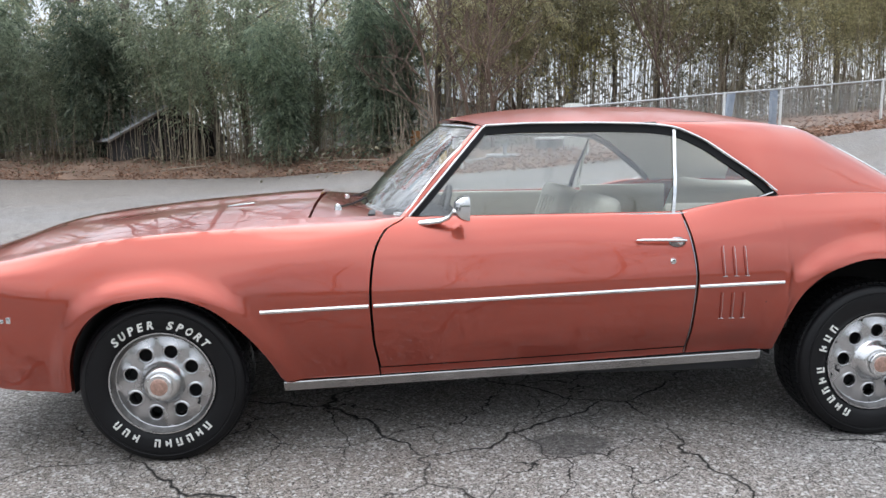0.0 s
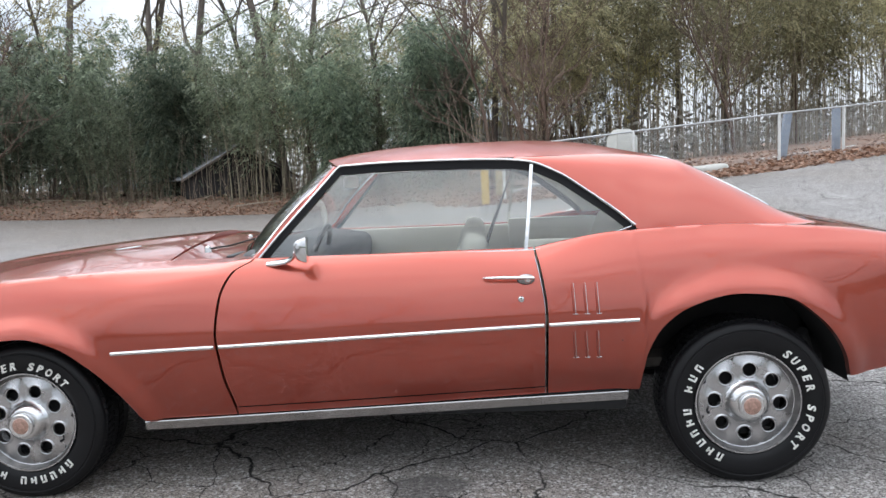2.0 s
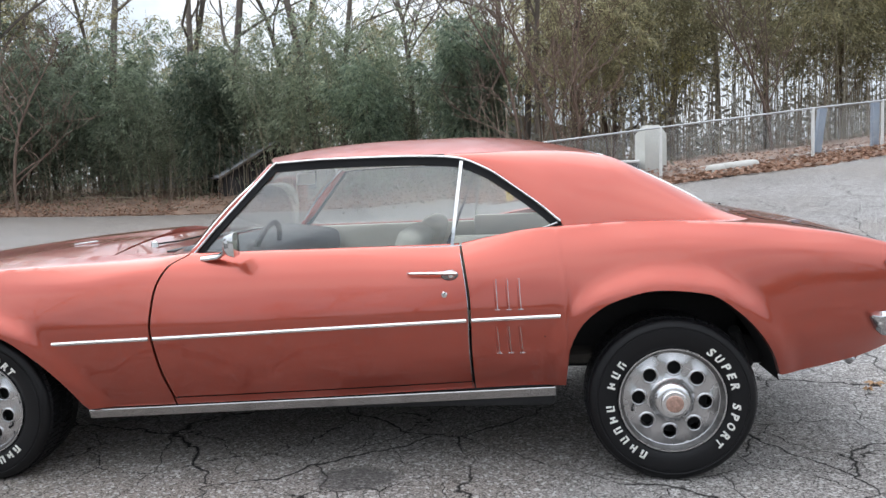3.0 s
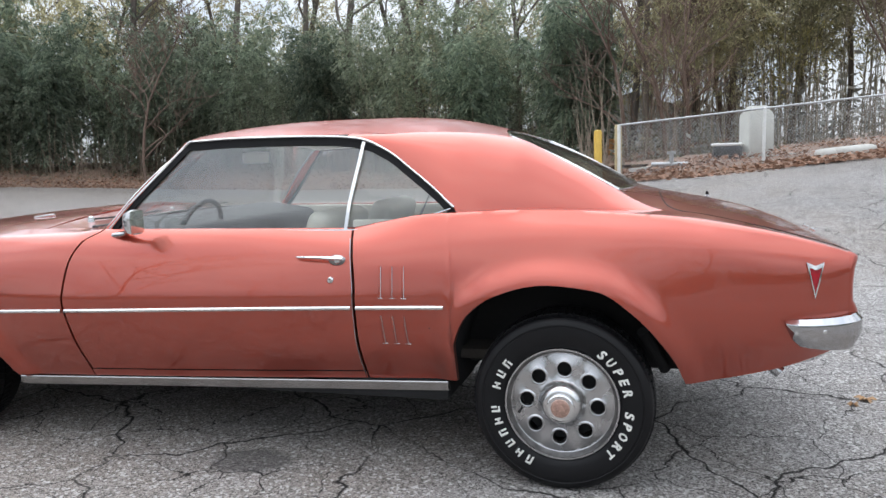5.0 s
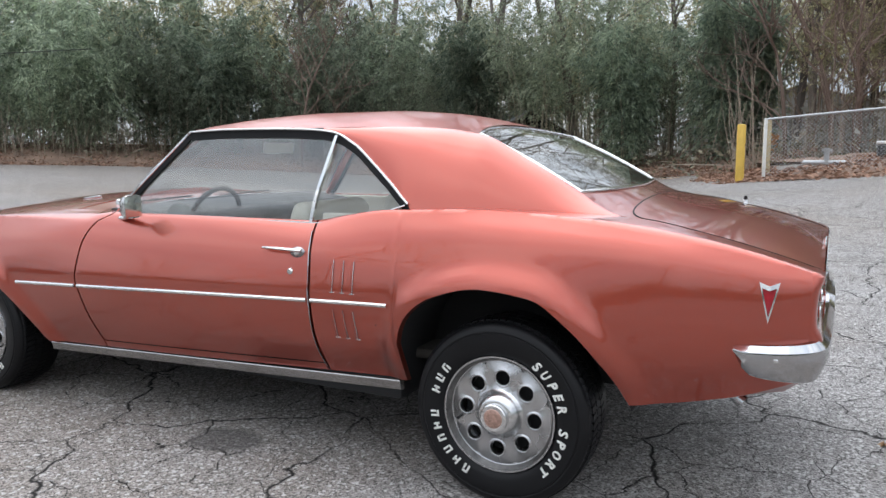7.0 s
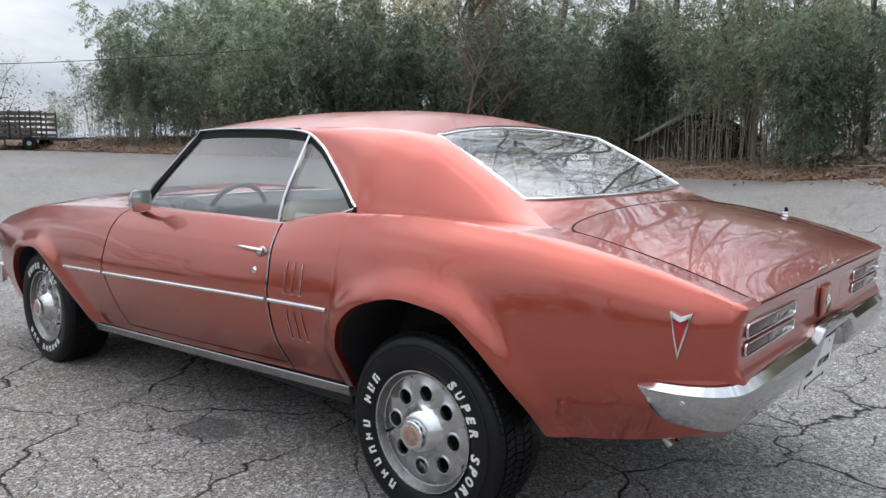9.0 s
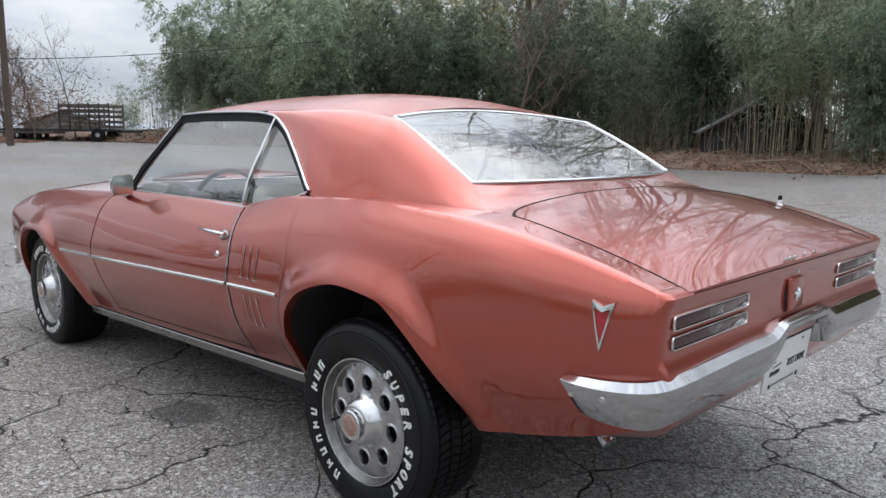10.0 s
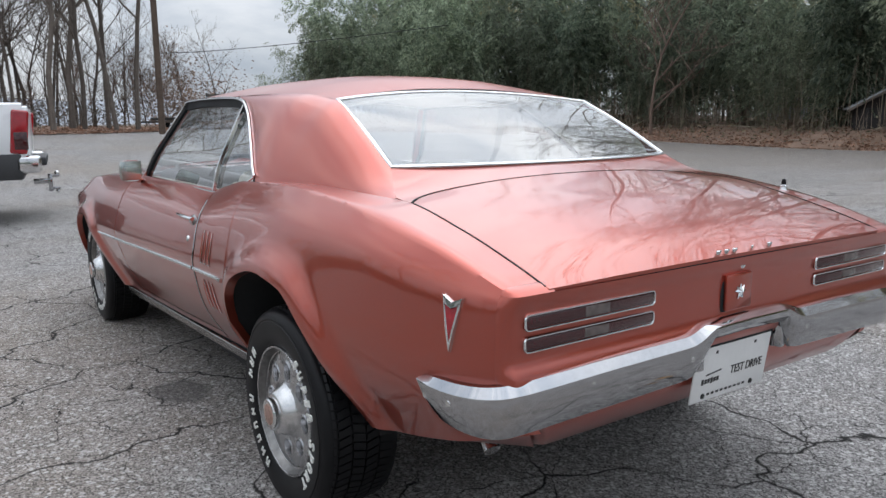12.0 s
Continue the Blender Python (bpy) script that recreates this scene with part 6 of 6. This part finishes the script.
FENCE = [(2.42, 13.75), (5.40, 14.0), (8.95, 14.7), (11.0, 15.9), (14.4, 16.9), (18.0, 17.9), (22.0, 18.9), (27, 20.2)]
fence = tagged(new("chain_link_fence"), label="galvanised chain-link fence with white posts along the bank", category="fence")
FH = 1.16
for i, (x, y) in enumerate(FENCE):
    z = float(land(x, y))
    b = revolve([(.034, -.1), (.034, FH + .06), (.025, FH + .085), (0, FH + .09)], 12, axis="z")
    p = part("post", b, WHITE_POST if i < 6 else GALV, fence)
    p.location = (x, y, z)
rail = [(x, y, float(land(x, y)) + FH + .07) for x, y in FENCE]
part("top_rail", sweep(rail, oval(.022, .022, 8)), GALV, fence)
part("wire_mesh", chain_link(FENCE, FH), GALV, fence, "woven wire mesh")
for x, y, lean, kind in ((9.15, 15.1, 8, 0), (11.0, 16.3, 0, 1)):
    b = bmesh.new()
    box((.17, .012, 1.32), (0, -.05, .62), .002, bm=b)
    box((.012, .10, 1.32), (-.08, 0, .62), .002, bm=b)
    box((.012, .10, 1.32), (.08, 0, .62), .002, bm=b)
    o = tagged(part("steel_channel", b, BLUE_POST), label="leaning faded blue steel channel post" if kind == 0 else "upright faded blue steel channel post", category="post", group="blue posts")
    o.matrix_basis = pose(x, y, float(land(x, y)) - .02, 0, lean, 12)


def bollard(x, y, height, radius, mat, label):
    b = revolve([(radius, -.1), (radius, height - .04), (radius * .85, height - .01), (radius * .4, height), (0, height)], 20, axis="z")
    o = tagged(part("bollard", b, mat), label=label, category="bollard", group="bollards at the gate")
    o.location = (x, y, float(land(x, y)))


bollard(1.98, 13.6, 1.18, .085, YELLOW, "round yellow steel bollard")
bollard(2.35, 15.2, 1.30, .085, material("tan_timber_post", (.42, .34, .20), rough=.8, vary=.2), "tan timber gate post")
cab = bmesh.new()
rows = [[(-.29, -.26, -.1), (.29, -.26, -.1), (.29, .26, -.1), (-.29, .26, -.1)], [(-.29, -.26, 1.14), (.29, -.26, 1.14), (.29, .26, 1.14), (-.29, .26, 1.14)], [(-.17, -.14, 1.36), (.17, -.14, 1.36), (.17, .14, 1.36), (-.17, .14, 1.36)]]
rv = [[cab.verts.new(p) for p in row] for row in rows]
for p, q in zip(rv, rv[1:]):
    for i in range(4):
        cab.faces.new((p[i], p[(i + 1) % 4], q[(i + 1) % 4], q[i]))
cab.faces.new(rv[-1])
bmesh.ops.bevel(cab, geom=list(cab.edges), offset=.015, segments=2, affect="EDGES")
o = tagged(part("utility_cabinet", cab, CABINET), label="pale grey utility cabinet with a sloped top behind the fence", category="cabinet")
o.matrix_basis = pose(5.45, 15.6, float(land(5.45, 15.6)), 0, 0, 20)
part("cabinet_door", box((.50, .012, .95), (0, -.268, .58), .006), CABINET, o)
ac = tagged(new("air_conditioner"), label="dark outdoor air conditioner with a white lid on a slab", category="machine")
ac.location = (4.80, 15.5, float(land(4.80, 15.5)))
ac.scale = (.85, .85, .85)
part("casing", box((.72, .66, .52), (0, 0, .36), .05, seg=3), TRUCK_DARK, ac)
part("lid", box((.76, .70, .08), (0, 0, .65), .03, seg=3), WHITE, ac)
part("slab", box((.95, .9, .14), (0, 0, .06), .01), CONCRETE, ac)
for k in range(7):
    part("grille_bar", box((.70, .012, .018), (0, -.338, .16 + k * .06), .003), TRUCK_DARK, ac)
hyd = tagged(new("pipe_valve"), label="galvanised pipe valves beside the slab", category="pipe")
hyd.location = (3.55, 14.7, float(land(3.55, 14.7)))
part("riser", sweep([(0, 0, -.05), (0, 0, .55)], oval(.05, .05, 12), up=(1, 0, 0)), GALV, hyd)
part("crosspipe", sweep([(-.45, 0, .25), (.35, 0, .25)], oval(.05, .05, 12)), GALV, hyd)
part("flange", revolve([(.10, .48), (.10, .54), (0, .54)], 16, axis="z"), GALV, hyd)
for a, b, w, h in (((2.6, 15.0), (4.9, 15.3), .18, .28), ((5.6, 15.1), (8.4, 15.6), .16, .22), ((8.4, 15.6), (12, 17.4), .16, .2)):
    z0, z1 = float(land(*a)), float(land(*b))
    o = tagged(part("concrete_kerb", sweep([(*a, z0 + .1), (*b, z1 + .1)], [(-w / 2, -h / 2), (w / 2, -h / 2), (w / 2 - .02, h / 2), (-w / 2 + .02, h / 2)]), CONCRETE), label="weathered concrete kerb behind the fence", category="kerb", group="kerbs")
sl = box((1.15, .5, .30), (0, 0, .10), .12, seg=4)
o = tagged(part("concrete_block", sl, CONCRETE), label="rounded pale concrete block lying in the leaves", category="concrete block")
o.matrix_basis = pose(7.0, 14.1, float(land(7.0, 14.1)), 0, -5, 14)
o = tagged(part("stone_block", box((.5, .35, .3), (0, 0, .1), .10, seg=4), CONCRETE), label="pale concrete lump in the leaves", category="concrete block")
o.matrix_basis = pose(6.9, 14.0, float(land(6.9, 14.0)), 0, 0, 50)

# ---------------------------------------------------------------- sheds and houses among the trees
def gabled(name, x, y, w, d, eave, ridge, turn, wall, roof_mat, label, z=0.0):
    ob = tagged(new(name), label=label, category="building")
    ob.matrix_basis = pose(x, y, z, 0, 0, turn)
    b = bmesh.new()
    v = [b.verts.new(p) for p in ((-w / 2, -d / 2, -.5), (w / 2, -d / 2, -.5), (w / 2, -d / 2, eave), (0, -d / 2, ridge), (-w / 2, -d / 2, eave))]
    f = b.faces.new(v)
    ex = bmesh.ops.extrude_face_region(b, geom=[f])
    bmesh.ops.translate(b, vec=(0, d, 0), verts=[e for e in ex["geom"] if isinstance(e, bmesh.types.BMVert)])
    bmesh.ops.recalc_face_normals(b, faces=b.faces)
    part("wall", b, wall, ob)
    for s in (1, -1):
        L = math.hypot(w / 2 + .3, (ridge - eave) * (w / 2 + .3) / (w / 2))
        a = math.degrees(math.atan2(ridge - eave, w / 2)) * s
        part("roof_slope", box((L, d + .6, .07), (s * (w / 4 + .15), 0, (ridge + eave) / 2 - .04), .01, (0, a, 0)), roof_mat, ob)
        part("barge_board", box((L, .04, .09), (s * (w / 4 + .15), -d / 2 - .32, (ridge + eave) / 2 - .08), .01, (0, a, 0)), OLD_WOOD, ob)
    return ob


sh = gabled("shed", -9.9, 31.0, 4.6, 5, 1.5, 2.80, 36, DARK_BOARD, ROOFING, "low dark wooden shed with a grey roof among the bamboo")
for k in range(14):
    part("board", box((.28, .03, 1.7), (-2.0 + k * .31, -2.53, .55), .004), DARK_BOARD, sh)
gabled("garage", -48.5, 15.6, 4.4, 4, 1.2, 2.0, 70, PALE_SIDING, ROOFING, "pale low garage behind the slatted trailer", .6)
gabled("house", -17, 42, 9, 8, 2.6, 4.4, 10, PALE_SIDING, ROOFING, "pale house half hidden behind the bamboo", -.5)
gabled("house", 2.5, 44, 12, 8, 2.8, 4.6, -6, PALE_SIDING, ROOFING, "pale grey house half hidden behind the trees", -.3)
o = tagged(part("timber_stump", box((.35, .35, 1.5), (0, 0, .6), .05), material("orange_split_wood", (.42, .20, .08), rough=.9, vary=.3, scale=6)), label="split orange-brown stump on the bank", category="stump")
o.matrix_basis = pose(1.6, 26.0, .3, 4, 6, 20)
for k in range(16):
    x = rt.uniform(-30, 1)
    yb = float(np.interp(x, EDGE_X, EDGE_Y)) + rt.uniform(.8, 3)
    L, a, e = rt.uniform(.8, 2.6), rt.uniform(0, 6.28), rt.uniform(.0, .18)
    z = bank_z(x, yb) + .03
    pth = [(x, yb, z), (x + L / 2 * math.cos(a), yb + .2 * math.sin(a), z + L / 2 * e + .02), (x + L * math.cos(a), yb + .4 * math.sin(a), z + L * e)]
    tagged(part("fallen_branch", sweep(pth, oval(.03, .03, 6), scale=[1, .8, .4]), material("pale_dead_wood", (.32, .27, .21), rough=.9, vary=.3) if k == 0 else bpy.data.materials["pale_dead_wood"]), label="pale dead branch lying on the bank", category="branch", group="fallen branches")

# ---------------------------------------------------------------- trailer, pole, cable
tr = tagged(new("trailer"), label="dark slatted livestock trailer parked at the lot's far end", category="trailer")
tr.matrix_basis = pose(-39.0, 13.9, float(land(-39.0, 13.9)), 0, 0, 48)
part("deck", box((2.7, 2.0, .16), (0, 0, .62), .02), TRUCK_DARK, tr)
for k in range(5):
    for s in (1, -1):
        part("slat", box((2.7, .04, .16), (0, s * 1.0, .80 + k * .28), .01), OLD_WOOD, tr)
    part("end_slat", box((.04, 2.0, .16), (-1.35, 0, .80 + k * .28), .01), OLD_WOOD, tr)
for k in range(6):
    for s in (1, -1):
        part("stake", box((.07, .07, 1.5), (-1.3 + k * .52, s * 1.05, 1.3), .01), TRUCK_DARK, tr)
for k in (.40,):
    for s in (1, -1):
        b = revolve([(.12, -.11), (.33, -.11), (.36, -.06), (.36, .06), (.33, .11), (.12, .11)], 24)
        bmesh.ops.translate(b, vec=(k + .3, s * 1.08, .36), verts=b.verts)
        part("wheel", b, RUBBER, tr)
        b = revolve([(0, -.10 * s), (.17, -.10 * s), (.19, -.06 * s)], 20)
        bmesh.ops.translate(b, vec=(k + .3, s * 1.12 + .09 * s, .36), verts=b.verts)
        part("rim", b, WHITE, tr)
part("drawbar", box((1.4, .12, .12), (2.0, 0, .55), .01), TRUCK_DARK, tr)
flat = tagged(new("flatbed_trailer"), label="low dark flatbed trailer beside the slatted one", category="trailer")
flat.matrix_basis = pose(-40.6, 11.2, float(land(-40.6, 11.2)), 0, 0, 55)
part("deck", box((3.0, 1.9, .14), (0, 0, .48), .02), OLD_WOOD, flat)
part("drawbar", box((1.2, .12, .10), (-2.0, 0, .45), .01), TRUCK_DARK, flat)
for s in (1, -1):
    part("side_rail", box((3.0, .05, .12), (0, s * .95, .62), .01), TRUCK_DARK, flat)
    for k in (-.4, .4):
        b = revolve([(.10, -.09), (.28, -.09), (.30, -.05), (.30, .05), (.28, .09), (.10, .09)], 20)
        bmesh.ops.translate(b, vec=(k, s * .80, .31), verts=b.verts)
        part("wheel", b, RUBBER, flat)
pole = tagged(part("utility_pole", sweep([(0, 0, -.3), (0, 0, 14)], oval(.15, .15, 12), up=(1, 0, 0), scale=[1, .75]), material("dark_pole_wood", (.10, .072, .055), rough=.9, vary=.3)), label="dark wooden utility pole", category="pole")
pole.location = (-31.0, 7.55, float(land(-31.0, 7.55)))
for name, pts in (("overhead_cable", [(-31.0, 7.55, 4.2), (-26, 10.5, 4.2), (-19, 15, 4.6)]), ("overhead_cable", [(-4, 17.5, 7.9), (6, 18.5, 7.35), (30, 20.5, 6.9)])):
    P = [Vector(p) for p in pts]
    line = [P[0] * (1 - t) ** 2 + (P[1] * 2 - (P[0] + P[2]) / 2) * 2 * t * (1 - t) + P[2] * t * t for t in np.linspace(0, 1, 24)]
    tagged(part(name, sweep([tuple(p) for p in line], oval(.014, .014, 5)), WIRE), label="thin dark overhead cable", category="cable", group="cables")

# ---------------------------------------------------------------- the pickup's tail
truck = tagged(new("pickup_truck"), label="white pickup truck with red tail lamp and tow hitch", category="truck")
truck.matrix_basis = pose(-6.08, -.49, float(land(-6.08, -.49)), 0, 0, 262)
# the truck's own x runs to its front, y to its left; its tail is at x = 0
tb = bmesh.new()
prof = [(-.92, .62), (-.99, .80), (-1.0, 1.02), (-.985, 1.22), (-.95, 1.38), (-.90, 1.40), (-.86, 1.38), (-.86, .75), (.86, .75), (.86, 1.38), (.90, 1.40), (.95, 1.38), (.985, 1.22), (1.0, 1.02), (.99, .80), (.92, .62)]
bed = [[tb.verts.new((x, y, z)) for y, z in prof] for x in (.04, .6, 1.2, 2.0)]
for p, q in zip(bed, bed[1:]):
    for i in range(len(prof)):
        j = (i + 1) % len(prof)
        tb.faces.new((p[i], p[j], q[j], q[i]))
tb.faces.new(bed[0])
tb.faces.new(list(reversed(bed[-1])))
bmesh.ops.recalc_face_normals(tb, faces=tb.faces)
part("bed", tb, TRUCK_WHITE, truck)
part("tailgate", box((.06, 1.62, .60), (.03, 0, 1.06), .02, seg=3), TRUCK_WHITE, truck)
part("cab", box((2.2, 1.86, .62), (3.1, 0, 1.62), .20, seg=5), TRUCK_WHITE, truck)
part("front_body", box((3.6, 1.98, .75), (3.75, 0, .98), .10, seg=4), TRUCK_WHITE, truck)
part("lower_cladding", box((1.9, 2.02, .30), (1.03, 0, .675), .03, seg=2), TRUCK_DARK, truck)
for s in (1, -1):
    lamp = part("tail_lamp", box((.18, .08, .50), (.085, s * .975, 1.07), .03, (0, -6, 0), seg=3), TAIL_RED, truck, "tall red tail lamp")
    part("lens_bar", box((.15, .084, .22), (.080, s * .977, .97), .02), LENS, lamp)
    part("bumper_corner", box((.28, .34, .20), (.03, s * .84, .70), .04, seg=3), CHROME, truck, "chrome bumper corner")
    b = revolve([(.20, -.13), (.38, -.13), (.40, -.08), (.40, .10), (.38, .13), (.2, .13)], 32)
    bmesh.ops.translate(b, vec=(1.55, s * .86, .40), verts=b.verts)
    part("wheel", b, RUBBER, truck)
    b = revolve([(0, -.05 * s), (.20, -.07 * s), (.24, 0)], 24)
    bmesh.ops.translate(b, vec=(1.55, s * .93, .40), verts=b.verts)
    part("rim", b, STEEL, truck)
    b = revolve([(.20, -.13), (.38, -.13), (.40, -.08), (.40, .10), (.38, .13), (.2, .13)], 32)
    bmesh.ops.translate(b, vec=(4.9, s * .86, .40), verts=b.verts)
    part("wheel", b, RUBBER, truck)
part("step_pad", box((.22, 1.36, .10), (-.05, 0, .72), .02), TRUCK_DARK, truck)
hitch = part("tow_hitch", box((.20, .065, .065), (-.08, 0, .44), .006), WORN_CHROME, truck, "bright tow hitch with balls")
part("drop_plate", box((.05, .09, .22), (-.17, 0, .42), .006), WORN_CHROME, hitch)
for z in (.56, .33):
    b = bmesh.new()
    bmesh.ops.create_uvsphere(b, u_segments=16, v_segments=10, radius=.030)
    bmesh.ops.translate(b, vec=(-.25, 0, z - .02), verts=b.verts)
    part("tow_ball", b, CHROME, hitch)
part("ball_mount", box((.12, .07, .03), (-.22, 0, .505), .004), WORN_CHROME, hitch)
part("ball_mount", box((.12, .07, .03), (-.22, 0, .345), .004), WORN_CHROME, hitch)

# ---------------------------------------------------------------- single leaves on the asphalt
def maple_leaf(size):
    b = bmesh.new()
    c = b.verts.new((0, 0, .012 * size / .1))
    pts = []
    for k in range(22):
        a = 2 * math.pi * k / 22
        r = size * (.5 + .5 * abs(math.cos(2.5 * a))) * (.55 if k % 2 else 1)
        pts.append(b.verts.new((r * math.cos(a), r * math.sin(a), .008 * math.sin(3 * a) + .010 * (k % 2))))
    for p, q in zip(pts, pts[1:] + pts[:1]):
        b.faces.new((c, p, q))
    return b


DEAD = material("tan_dead_leaf", (.46, .30, .17), rough=.8, vary=.25, scale=30)
for x, y, s in ((4.0, .335, .055), (3.93, .25, .03), (-.8, 21.0, .16), (-1.0, 21.1, .18), (-.6, 21.05, .14), (5.2, 3.0, .05), (6.1, 6.2, .06)):
    o = tagged(part("dead_leaf", maple_leaf(s), DEAD, None, "", 20), label="curled tan leaf lying on the asphalt", category="leaf", group="leaves on the lot")
    o.matrix_basis = pose(x, y, float(land(x, y)) + .004, 0, 0, rt.uniform(0, 360))
